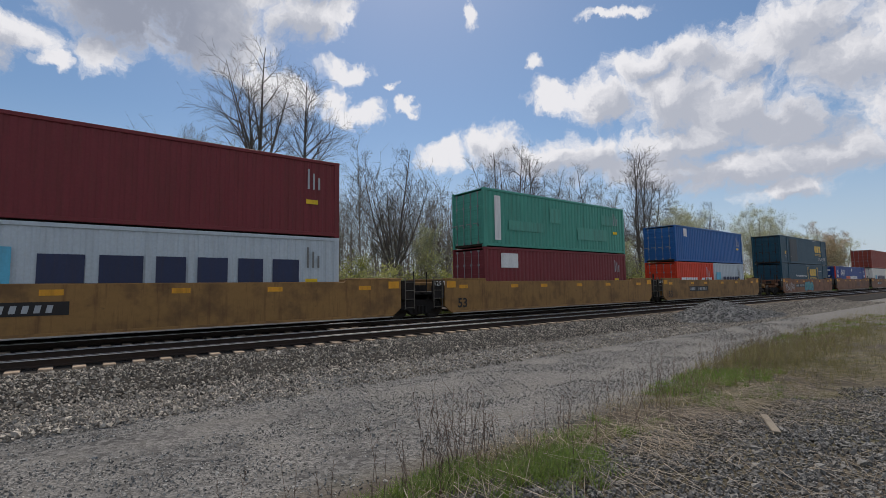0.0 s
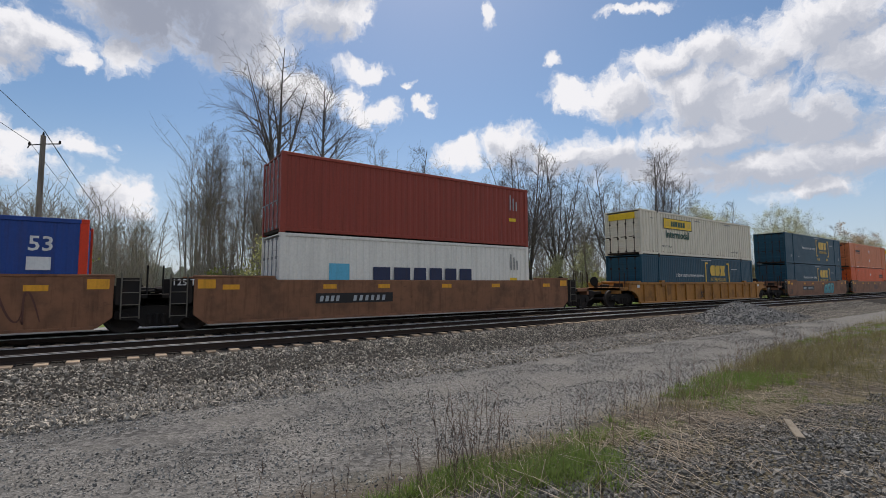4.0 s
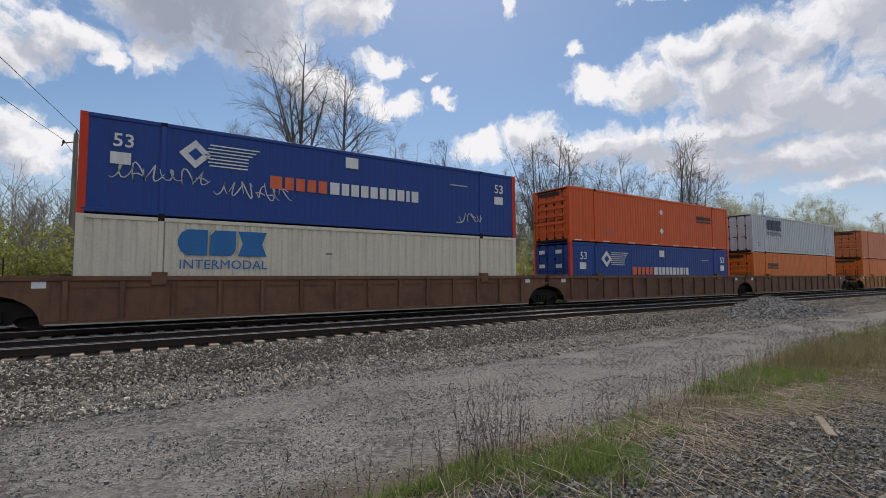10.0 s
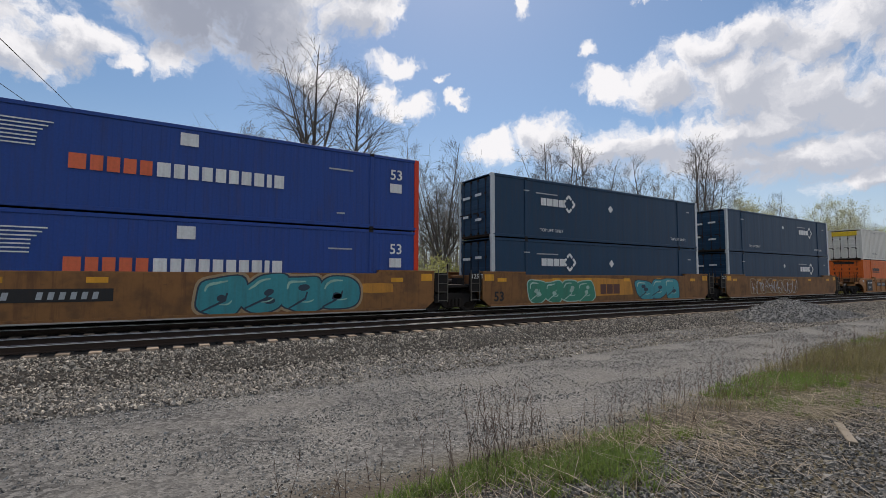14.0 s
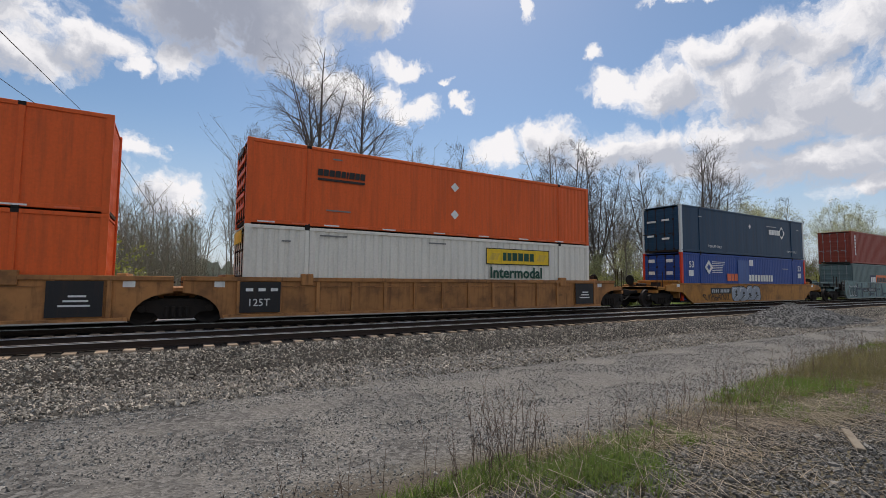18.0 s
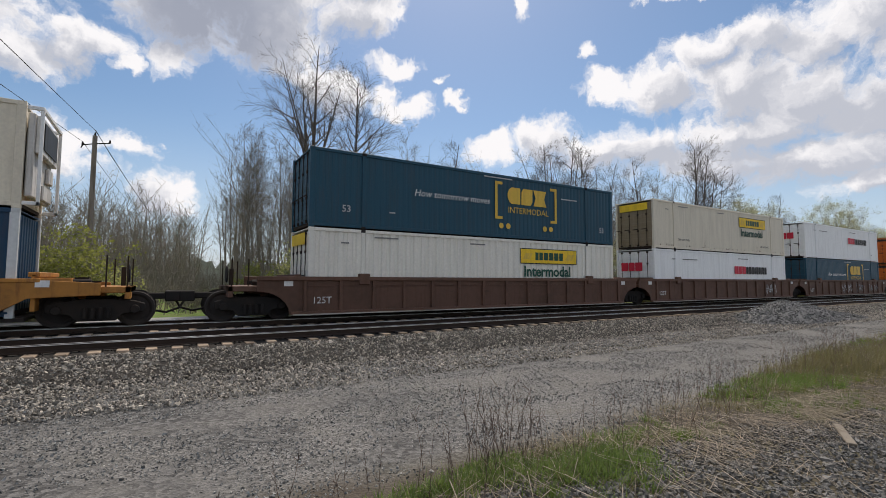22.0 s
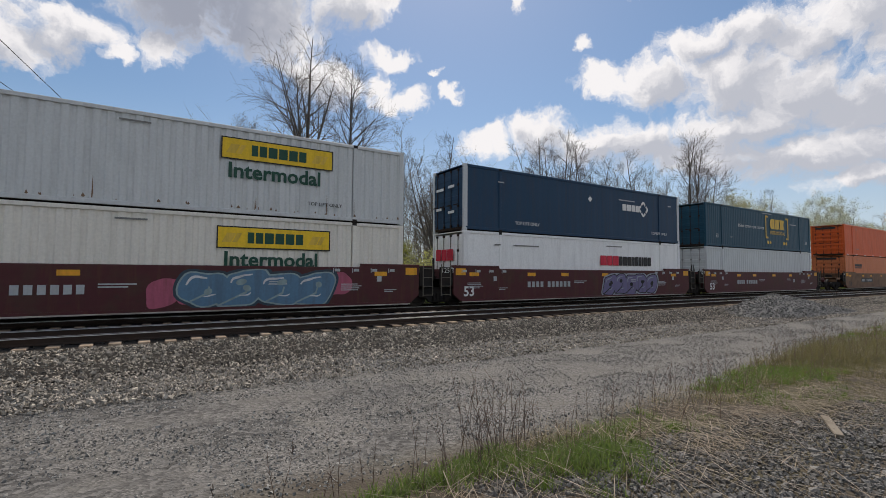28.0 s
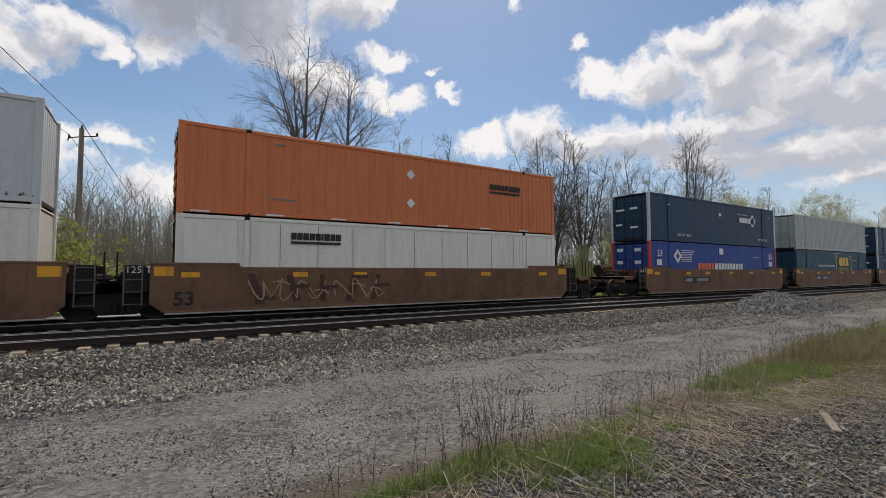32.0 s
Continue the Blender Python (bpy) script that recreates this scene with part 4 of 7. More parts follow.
def graffiti_rims(seed, w, h, n, t=0.05):
    def make():
        s = Shape()
        for pts in lobes(seed, w, h, n):
            ribbon(s, pts + pts[:2], t * 1.5)
        return s.mesh("graffiti")
    return shared(("rims", seed, w, h, n), make)


def slab_strokes(seed, w, h, n):
    """Broad slanted slabs of spray paint side by side, joined by short bars; they form no signs."""
    def make():
        rng = random.Random(seed)
        s = Shape()
        for i in range(n):
            x, t = w * (i + rng.uniform(0.2, 0.5)) / n, h * rng.uniform(0.2, 0.34)
            lean = rng.choice((-0.42, 0.0, 0.35, 0.5)) * h * 0.6
            z0, z1 = h * rng.uniform(0, 0.08), h * rng.uniform(0.9, 1.0)
            s.plate([(x, z0), (x + t, z0), (x + t * 0.8 + lean, z1), (x + lean, z1)], -0.002 - 0.0005 * (i % 3), 0)
            z = h * rng.choice((0.12, 0.45, 0.5, 0.82))
            s.plate([(x + lean * z / h, z), (x + w / n * 0.7 + lean * z / h, z + h * 0.03), (x + w / n * 0.66 + lean * z / h, z + h * 0.15), (x + lean * z / h, z + h * 0.13)], -0.0042 - 0.0005 * (i % 3), 0)
        return s.mesh("graffiti")
    return shared(("slabs", seed, w, h, n), make)


SPRAY = {"teal": (0.05, 0.30, 0.33), "blue": (0.03, 0.12, 0.20), "mint": (0.30, 0.52, 0.42), "white": (0.62, 0.62, 0.62), "grey": (0.32, 0.35, 0.40),
         "violet": (0.16, 0.14, 0.26), "black": (0.02, 0.02, 0.02), "green": (0.05, 0.25, 0.16), "pink": (0.45, 0.10, 0.18), "rust": (0.13, 0.055, 0.04), "sand": (0.42, 0.30, 0.17), "ice": (0.27, 0.36, 0.36), "ink": (0.035, 0.06, 0.085), "slate_teal": (0.10, 0.18, 0.19), "amber": (0.62, 0.27, 0.04), "umber": (0.075, 0.036, 0.028), "steel_blue": (0.10, 0.20, 0.30), "rose": (0.42, 0.10, 0.16), "pale_mint": (0.42, 0.60, 0.50)}


def spray(car, y, seed, x, w, z=0.32, h=1.1, fill="teal", line="black", n=7, rim=None, slabs=None, halo=None, patches=()):
    def layer(me, color, depth, what):
        part("graffiti", me, paint("spray_" + color, SPRAY[color], dirt=0.25), car, (x, y - depth, z), f"{color.replace('_', ' ')} spray-paint {what}")
    for color, px, pz, pw, ph in patches:
        part("graffiti", graffiti_blob(seed + 3, pw, ph, 2) if color == "rose" else shared(("patch", pw, ph, seed), lambda: Shape().plate([(0, ph * 0.1), (pw * 0.3, 0), (pw, ph * 0.06), (pw * 0.97, ph * 0.9), (pw * 0.6, ph), (pw * 0.04, ph * 0.93)], -0.001, 0).mesh("graffiti")), paint("spray_" + color, SPRAY[color], dirt=0.3), car, (px, y - 0.0012, pz), f"{color} paint patch")
    if slabs:
        layer(slab_strokes(seed + 5, w, h, n), slabs, 0.0045, "slabs")
    if fill:
        if halo:
            layer(graffiti_blob(seed, w, h, n, 0.13), halo, 0.003, "cloud")
        layer(graffiti_blob(seed, w, h, n, 0.05), rim or "black", 0.0045, "edging")
        layer(graffiti_blob(seed, w, h, n), fill, 0.006, "swellings")
        layer(graffiti_hearts(seed, w, h, n), rim or "black", 0.0078, "slits")
        layer(graffiti_shine(seed, w, h, n), line, 0.009, "highlights")
        return
    if rim:
        layer(graffiti_rims(seed, w, h, n), rim, 0.0075, "outlines")
    layer(scrawl(seed + 1, w, h * 0.95, n + 2, 0.05), line, 0.009, "strokes")


def print_rows(key, rows):
    """Rows of print too small to read, as one sheet of bars: (x, z, width, height) each."""
    def make():
        s = Shape()
        for x, z, w, h in rows:
            s.box(x, x + w, -0.003, 0, z, z + h)
        return s.mesh("stencil_print")
    return shared(("print", key), make)


def stencils(car, face, plain):
    """Load marks along the upper edge at both ends, blocks of small print and a reporting mark."""
    rng = random.Random(61)
    for key, x0 in (("fore", -8.3), ("aft", 5.2)):
        rows = []
        for k in range(4):
            x = x0 + 0.72 * k
            rows += [(x, 1.38, 0.03, 0.16), (x + 0.06, 1.42, 0.2, 0.1)]
        rows += [(x0 + 0.3, 0.95 - 0.07 * k, rng.uniform(0.5, 0.9), 0.03) for k in range(4)]
        rows += [(x0 + 1.7, 1.05, 0.18, 0.2), (x0 + 2.0, 0.72, 0.5, 0.03), (x0 + 2.0, 0.66, 0.36, 0.03)]
        part("stencil_print", print_rows(key, rows), FAINTWHITE, car, (0, face - 0.004, 0), "faint white stencilled print")
    middle = [(4.1, 0.8, 0.22, 0.26), (-1.5, 1.0, 0.9, 0.04), (-1.5, 0.92, 0.7, 0.04), (3.0, 1.05, 0.5, 0.04), (3.0, 0.97, 0.62, 0.04)]
    if not plain:
        middle += [(-4.6 + 0.27 * k + (0.2 if k > 3 else 0), 0.75, 0.18, 0.26) for k in range(10)]
    part("stencil_print", print_rows(("middle", plain), middle), FAINTWHITE, car, (0, face - 0.004, 0), "faint white stencilled print")


def well_car(kind, color, left_end, right_end, label, number=True, big53=-7.0, tags=(), logo=None):
    """One well of a car, its middle at x = 0. left_end and right_end: coupler, joint (shared bogie on that side) or plain (the neighbour has the bogie)."""
    car = thing("well_car", label, "rail car", "well cars of the train")
    p = paint("car_" + color, CARS[color], rough=0.62, dirt=0.55, dirt_color=(0.075, 0.045, 0.03), streak=0, scale=1.1, vary=0.10, grain=6.0, rust=0.55)
    near = -1.48
    for side in (-1, 1):
        turn = None if side < 0 else (0, 0, math.pi)
        y = 1.42 * side
        if kind == "smooth":
            o = [(-8.35, 0.22), (8.35, 0.22), (8.7, 0.5), (8.7, 1.68), (6.3, 1.68), (6.2, 1.56), (-6.2, 1.56), (-6.3, 1.68), (-8.7, 1.68), (-8.7, 0.5)]
            part("side_panel", shared("smooth_side", lambda: Shape().plate(o, -0.05, 0.05).mesh("side_panel", 0.012)), p, car, (0, y, 0), turn=turn)
            part("top_chord", shared("smooth_top", lambda: Shape().box(-6.2, 6.2, -0.02, 0.12, 1.50, 1.58).mesh("top_chord", 0.01)), p, car, (0, y, 0), turn=turn)
            part("bottom_chord", shared("smooth_low", lambda: Shape().box(-8.3, 8.3, -0.075, 0.1, 0.19, 0.28).mesh("bottom_chord", 0.01)), p, car, (0, y, 0), turn=turn)
            for ex in (-9.05, 9.05):
                part("end_panel", shared("smooth_end", lambda: Shape().box(-0.3, 0.3, -0.03, 0.03, 0.85, 1.62).mesh("end_panel", 0.01)), GREASE, car, (ex, y, 0), turn=turn)
                part("end_chord", shared("smooth_endtop", lambda: Shape().box(-1.22, 1.22, -0.07, 0.12, 1.64, 1.71).mesh("end_chord", 0.01)), p, car, (7.5 if ex > 0 else -7.5, y, 0), turn=turn)
        elif kind == "ribbed":
            def arch(sign):
                return [(sign * (9.75 - 1.05 * math.cos(a)), 0.2 + 0.78 * math.sin(a)) for a in [math.pi / 2 * i / 6 for i in range(7)]]
            o = [(-8.7, 0.2), (8.7, 0.2)] + arch(1)[1:] + [(9.75, 1.42), (-9.75, 1.42)] + arch(-1)[::-1][:-1]
            part("side_panel", shared("ribbed_side", lambda: Shape().plate(o, -0.02, 0.03).mesh("side_panel")), p, car, (0, y, 0), turn=turn)
            part("top_chord", shared("ribbed_top", lambda: Shape().box(-9.75, 9.75, -0.09, 0.1, 1.34, 1.48).mesh("top_chord", 0.015)), p, car, (0, y, 0), turn=turn)
            part("bottom_chord", shared("ribbed_low", lambda: Shape().box(-8.65, 8.65, -0.09, 0.1, 0.18, 0.29).mesh("bottom_chord", 0.015)), p, car, (0, y, 0), turn=turn)
            rib = shared("rib", lambda: Shape().plate([(-0.06, 0.29), (0.06, 0.29), (0.06, 1.34), (-0.06, 1.34)], -0.10, -0.02).mesh("rib", 0.012))
            for i in range(14):
                part("rib", rib, p, car, (-8.2 + i * 16.4 / 13, y, 0), turn=turn)
            ledge = shared("ledge", lambda: functools.reduce(lambda q, i: q.box(-8.13 + i * 16.4 / 13, -7.0 + i * 16.4 / 13, -0.06, -0.02, 1.16, 1.19), range(13), Shape()).mesh("upper_ledge"))
            part("upper_ledge", ledge, p, car, (0, y, 0), turn=turn)
            guide = shared("guide", lambda: Shape().box(-0.2, 0.2, -0.11, 0.09, 1.2, 1.6).mesh("stack_guide", 0.02))
            for gx in (-6.05, 6.05):
                part("stack_guide", guide, p, car, (gx, y, 0), turn=turn)
            pan = shared("loadpanel", lambda: Shape().box(-0.62, 0.62, -0.015, 0, 0.34, 1.32).mesh("load_panel"))
            panelled = color == "ochre" and left_end != right_end
            if side < 0 and not panelled and color == "dark_brown":
                part("lettering", words("125T", 0.24), WHITEMARK, car, (-7.95, y - 0.03, 0.55))
            if side < 0 and panelled:
                for gx in (-7.55, 7.45):
                    part("load_panel", pan, paint("black_panel", (0.02, 0.02, 0.022)), car, (gx, y - 0.108, 0), "black stencilled panel")
                part("lettering", words("125T", 0.24), WHITEMARK, car, (-7.95, y - 0.13, 0.55))
                for k in range(3):
                    part("print_bar", bar(0.7 - 0.15 * k, 0.05), WHITEMARK, car, (7.1 + 0.1 * k, y - 0.127, 0.62 + 0.13 * k))
                    part("print_bar", bar(0.22, 0.1), WHITEMARK, car, (-8.0 + 0.38 * k, y - 0.127, 1.02))
        else:
            o = [(-7.3, 0.19), (7.3, 0.19), (8.35, 0.85), (9.9, 0.92), (9.9, 1.26), (8.6, 1.34), (-8.6, 1.34), (-9.9, 1.26), (-9.9, 0.92), (-8.35, 0.85)]
            part("side_panel", shared("sloped_side", lambda: Shape().plate(o, -0.05, 0.05).mesh("side_panel", 0.012)), p, car, (0, y, 0), turn=turn)
            part("top_chord", shared("sloped_top", lambda: Shape().box(-8.6, 8.6, -0.08, 0.12, 1.28, 1.38).mesh("top_chord", 0.012)), p, car, (0, y, 0), turn=turn)
            part("bottom_chord", shared("sloped_low", lambda: Shape().box(-7.3, 7.3, -0.075, 0.1, 0.17, 0.26).mesh("bottom_chord", 0.01)), p, car, (0, y, 0), turn=turn)
    reach, out = {"smooth": (8.3, 1.497), "sloped": (7.25, 1.497), "ribbed": (8.6, 1.512)}[kind]
    # added strip, no car part: its pale colour draws the bright line underneath
    for y in (-out, out):
        part("sill_edge", shared(("lightstrip", reach), lambda: Shape().box(-reach, reach, -0.012, 0.012, 0.165, 0.2).mesh("sill_edge")), LIGHTLINE, car, (0, y, 0), "added pale strip for the sunlit line under the car")
    part("well_floor", shared("wellfloor", lambda: Shape().box(-8.3, 8.3, -1.35, -0.9, 0.24, 0.34).box(-8.3, 8.3, 0.9, 1.35, 0.24, 0.34).box(-8.3, -7.2, -0.9, 0.9, 0.26, 0.34).box(7.2, 8.3, -0.9, 0.9, 0.26, 0.34).box(-0.4, 0.4, -0.9, 0.9, 0.26, 0.34).mesh("well_floor")), GREASE, car)
    bulk = shared("bulkhead", lambda: Shape().box(-0.05, 0.05, -1.36, 1.36, 0.5, 1.5).box(-0.12, 0.12, -1.36, 1.36, 1.42, 1.55).mesh("bulkhead", 0.015))
    for x in (-8.45, 8.45):
        part("bulkhead", bulk, p, car, (x, 0, 0))
    deck = shared("enddeck", lambda: Shape().box(-0.65, 0.75, -1.3, 1.3, 1.02, 1.14).box(-0.5, 0.75, -0.3, 0.3, 0.78, 1.02).box(-0.65, 0.1, -1.4, -1.2, 0.9, 1.4).box(-0.65, 0.1, 1.2, 1.4, 0.9, 1.4).mesh("end_deck", 0.015))
    clutter = shared("brakegear", lambda: Shape().tube((-0.3, -0.6, 1.25), (0.4, -0.6, 1.25), 0.11).box(-0.1, 0.25, 0.2, 0.6, 1.14, 1.42).tube((-0.5, 0.1, 1.2), (0.6, -0.3, 1.3), 0.03, sides=5).tube((-0.4, -1.0, 1.18), (0.5, -1.0, 1.24), 0.045, sides=6).mesh("brake_gear"))
    for s, kind_end in ((-1, left_end), (1, right_end)):
        turn = None if s > 0 else (0, 0, math.pi)
        part("end_deck", deck, p if kind != "smooth" else GREASE, car, (9.15 * s, 0, 0), turn=turn)
        part("brake_gear", clutter, GREASE, car, (9.2 * s, 0, 0), turn=turn)
        if kind_end == "joint":
            truck(car, 9.87 * s)
        elif kind_end == "coupler":
            truck(car, 9.80 * s)
            part("buffer_beam", shared("beam", lambda: Shape().box(0.55, 1.45, -1.35, 1.35, 0.98, 1.16).box(1.3, 1.45, -1.35, 1.35, 0.8, 1.16).mesh("buffer_beam", 0.015)), p, car, (9.15 * s, 0, 0), turn=turn)
            part("coupler", shared("coupler", lambda: Shape().box(1.3, 2.35, -0.1, 0.1, 0.74, 0.94).box(2.3, 2.75, -0.17, 0.2, 0.66, 1.0).mesh("coupler", 0.03)), GREASE, car, (9.15 * s, 0, 0), turn=turn)
            part("air_hose", shared("hose", lambda: Shape().path([(1.5, -0.3, 0.8), (1.7, -0.32, 0.55), (2.0, -0.3, 0.4), (2.35, -0.28, 0.33), (2.7, -0.2, 0.45), (2.85, -0.15, 0.7)], 0.038).mesh("air_hose")), GREASE, car, (9.15 * s, 0, 0), turn=turn)
            for y in (-1.32, 1.32):
                part("grab_post", shared("grabpost", lambda: Shape().tube((0, 0, 1.1), (0, 0, 2.05), 0.022, sides=6).tube((0.5, 0, 1.1), (0.5, 0, 2.05), 0.022, sides=6).mesh("grab_post")), RUST, car, (10.0 * s - (0.5 if s < 0 else 0), y, 0))
            part("hand_brake", shared("handbrake", lambda: Shape().lathe([(0.0, -0.03), (0.27, -0.03), (0.3, 0), (0.27, 0.03), (0.0, 0.03)], 14).mesh("hand_brake")), GREASE, car, (10.45 * s, 0.5, 1.55), turn=(0, 0, math.pi / 2))
            part("brake_stand", shared("brakestand", lambda: Shape().box(-0.06, 0.06, -0.12, 0.12, 1.1, 1.75).mesh("brake_stand", 0.01)), RUST, car, (10.3 * s, 0.5, 0))
        ladder = shared("ladder", lambda: Shape().tube((-0.22, 0, 0.45), (-0.22, 0, 1.75), 0.02, sides=6).tube((0.22, 0, 0.45), (0.22, 0, 1.75), 0.02, sides=6).tube((-0.22, 0, 0.5), (0.22, 0, 0.5), 0.016, sides=5).tube((-0.22, 0, 0.85), (0.22, 0, 0.85), 0.016, sides=5).tube((-0.22, 0, 1.2), (0.22, 0, 1.2), 0.016, sides=5).tube((-0.22, 0, 1.55), (0.22, 0, 1.55), 0.016, sides=5).mesh("ladder"))
        if kind == "smooth":
            part("ladder", ladder, LADDER, car, (9.1 * s, -1.5, 0), "pale worn ladder")
            part("end_post", shared("endpost", lambda: Shape().tube((0, 0, 1.1), (0, 0, 2.0), 0.025, sides=6).mesh("end_post")), GREASE, car, (9.5 * s, -1.2, 0))
    face = near - (0.03 if kind == "ribbed" else 0.0)
    if kind == "ribbed":
        face = -1.46
    if big53 is not None:
        part("lettering", words("53", 0.42, 0.0, 0.03), BLACKMARK if color not in ("oxide_maroon", "dark_brown") else WHITEMARK, car, (big53, face - 0.002, 0.42), "stencilled 53")
    if number:
        px, w = (-4.87, 3.1) if kind == "smooth" else (-5.4, 2.35)
        if color != "oxide_maroon":
            part("number_plate", bar(w, 0.36), BLACKMARK, car, (px, face - 0.001, 0.74), "black plate with white bars")
        for nx, signs in ((0.14, 4), (w * 0.46, 6)):
            row_part("number_bar", block_row((0.62,) * signs, 0.2, (w * 0.5 - 0.12) / 6 / 0.2 - 0.62 if signs > 4 else 0.38, 0.18), FAINTWHITE, car, (px + nx, face - 0.006, 0.81), "faint white bars")
    if kind == "smooth":
        part("lettering", words("125 T", 0.2), WHITEMARK, car, (-9.3, -1.465, 1.4))
        tab = paint("car_" + color, CARS[color]) if color == "grey_green" else TAB
        for x in (-7.9, -4.6, -2.4, 0.6, 3.4, 6.8):
            part("reflector", bar(0.5, 0.16), tab, car, (x, face, 1.26))
        for x in (-8.6, 8.1):
            part("reflector", bar(0.5, 0.28), tab, car, (x, face, 1.3))
    else:
        for x in (-8.9, 8.5):
            part("reflector", bar(0.3, 0.18), WHITEMARK, car, (x, face + (0.02 if kind == "ribbed" else 0), 1.15))
    if kind == "smooth":
        stencils(car, face, number or logo is not None) if color == "oxide_maroon" else None
    if logo:
        row_part("name_mark", block_row((0.9, 0.9, 1.0), 0.5, 0.1), paint("spray_rust", SPRAY["rust"]), car, (logo, face - 0.002, 0.62), "faded name blocks")
    for args in tags:
        spray(car, face, *args[:1], **args[1])
    return car


# ---- ground, ballast and tracks ----
def ground_height(x, y):
    """The lie of the land across the tracks: bank by the viewer, gravel road, ballast bed, woods."""
    ys = (-3000, -30, 0, 1.6, 3.2, 4.6, 6.0, 10.2, 10.6, 19.8, 21.5, 25, 60, 3000)
    zs = (-1.2, -0.6, -0.28, -0.30, -0.38, -0.50, -0.54, -0.52, -0.60, -0.60, -0.72, -0.85, -1.0, -2.0)
    return float(np.interp(y, ys, zs))


def ground_relief(x, y):
    near = max(0.0, 1 - abs(y - 2) / 4.0)
    z = 0.0
    if -12 < x < 80 and -6 < y < 10.6:
        z = smooth_wave(x, y) * (0.5 + 1.3 * near)
        # wheel ruts of the gravel road
        for c in (6.1, 8.0):
            z -= 0.035 * math.exp(-((y - c - 0.012 * x) / 0.35) ** 2)
    return z


def grid_mesh(name, xs, ys, height):
    v = [(x, y, height(x, y)) for y in ys for x in xs]
    k = len(xs)
    f = [(j * k + i, j * k + i + 1, (j + 1) * k + i + 1, (j + 1) * k + i) for j in range(len(ys) - 1) for i in range(k - 1)]
    me = bpy.data.meshes.new(name)
    me.from_pydata(v, [], f)
    me.materials.append(None)
    for poly in me.polygons:
        poly.use_smooth = True
    return me


def ground_material():
    """Grey gravel road, dark soil with grass on the bank, rough grass beyond the tracks; each zone's edge is ragged."""
    m = bpy.data.materials.new("ground_cover")
    m.use_nodes = True
    nt = m.node_tree
    n, lk = nt.nodes.new, nt.links.new
    bsdf = nt.nodes["Principled BSDF"]
    bsdf.inputs["Roughness"].default_value = 0.95
    bsdf.inputs["Specular IOR Level"].default_value = 0.25
    tc = n("ShaderNodeTexCoord")
    sep = n("ShaderNodeSeparateXYZ")
    lk(tc.outputs["Object"], sep.inputs[0])

    def tex(scale, detail=5.0, rough=0.6):
        t = n("ShaderNodeTexNoise")
        t.inputs["Scale"].default_value, t.inputs["Detail"].default_value, t.inputs["Roughness"].default_value = scale, detail, rough
        lk(tc.outputs["Object"], t.inputs["Vector"])
        return t.outputs["Fac"]

    def rng(v, a, b, c=0.0, d=1.0):
        t = n("ShaderNodeMapRange")
        t.interpolation_type = "SMOOTHSTEP"
        lk(v, t.inputs["Value"])
        for i, q in zip(("From Min", "From Max", "To Min", "To Max"), (a, b, c, d)):
            t.inputs[i].default_value = q
        return t.outputs["Result"]

    def mix(f, a, b):
        t = n("ShaderNodeMix")
        t.data_type = "RGBA"
        for i, q in ((0, f), (6, a), (7, b)):
            if isinstance(q, tuple):
                t.inputs[i].default_value = (*q, 1)
            else:
                lk(q, t.inputs[i])
        return t.outputs[2]

    def madd(a, b, k):
        t = n("ShaderNodeMath")
        t.operation = "MULTIPLY_ADD"
        lk(b, t.inputs[0])
        t.inputs[1].default_value = k
        lk(a, t.inputs[2])
        return t.outputs[0]

    cell = n("ShaderNodeTexVoronoi")
    cell.inputs["Scale"].default_value = 38.0
    lk(tc.outputs["Object"], cell.inputs["Vector"])
    cell2 = n("ShaderNodeTexVoronoi")
    cell2.inputs["Scale"].default_value = 15.0
    lk(tc.outputs["Object"], cell2.inputs["Vector"])
    patch, mid, fine = tex(0.45), tex(2.6), tex(60.0)
    stones = mix(rng(cell.outputs["Color"], 0.1, 0.9), (0.074, 0.0715, 0.068), (0.222, 0.215, 0.204))
    coarse_shade = mix(rng(cell2.outputs["Color"], 0.2, 0.9), (0.052, 0.051, 0.05), (0.16, 0.157, 0.152))
    dust = mix(fine, (0.124, 0.119, 0.108), (0.184, 0.176, 0.16))
    road = mix(rng(madd(mid, sep.outputs[0], 0.005), 0.45, 0.72, 0.0, 0.8), stones, dust)
    # patches of coarse stone; more towards -x, where shade is put into the colour
    road = mix(rng(madd(patch, sep.outputs[0], -0.026), 0.39, 0.56, 0.0, 0.95), road, coarse_shade)
    soil = mix(mid, (0.04, 0.034, 0.027), (0.11, 0.092, 0.07))
    turf = mix(rng(mid, 0.35, 0.65), (0.06, 0.055, 0.032), (0.125, 0.112, 0.065))
    bank = mix(rng(patch, 0.42, 0.6), soil, turf)
    far = mix(rng(patch, 0.45, 0.7), (0.12, 0.20, 0.035), (0.20, 0.18, 0.09))
    edge = madd(madd(sep.outputs[1], patch, 1.6), mid, 0.9)
    col = mix(rng(edge, 4.9, 5.9), bank, road)
    col = mix(rng(sep.outputs[1], 20.3, 21.2), col, far)
    lk(col, bsdf.inputs["Base Color"])
    bp = n("ShaderNodeBump")
    bp.inputs["Strength"].default_value, bp.inputs["Distance"].default_value = 0.8, 0.02
    lk(madd(cell2.outputs["Distance"], cell.outputs["Distance"], 0.6), bp.inputs["Height"])
    lk(bp.outputs[0], bsdf.inputs["Normal"])
    return m


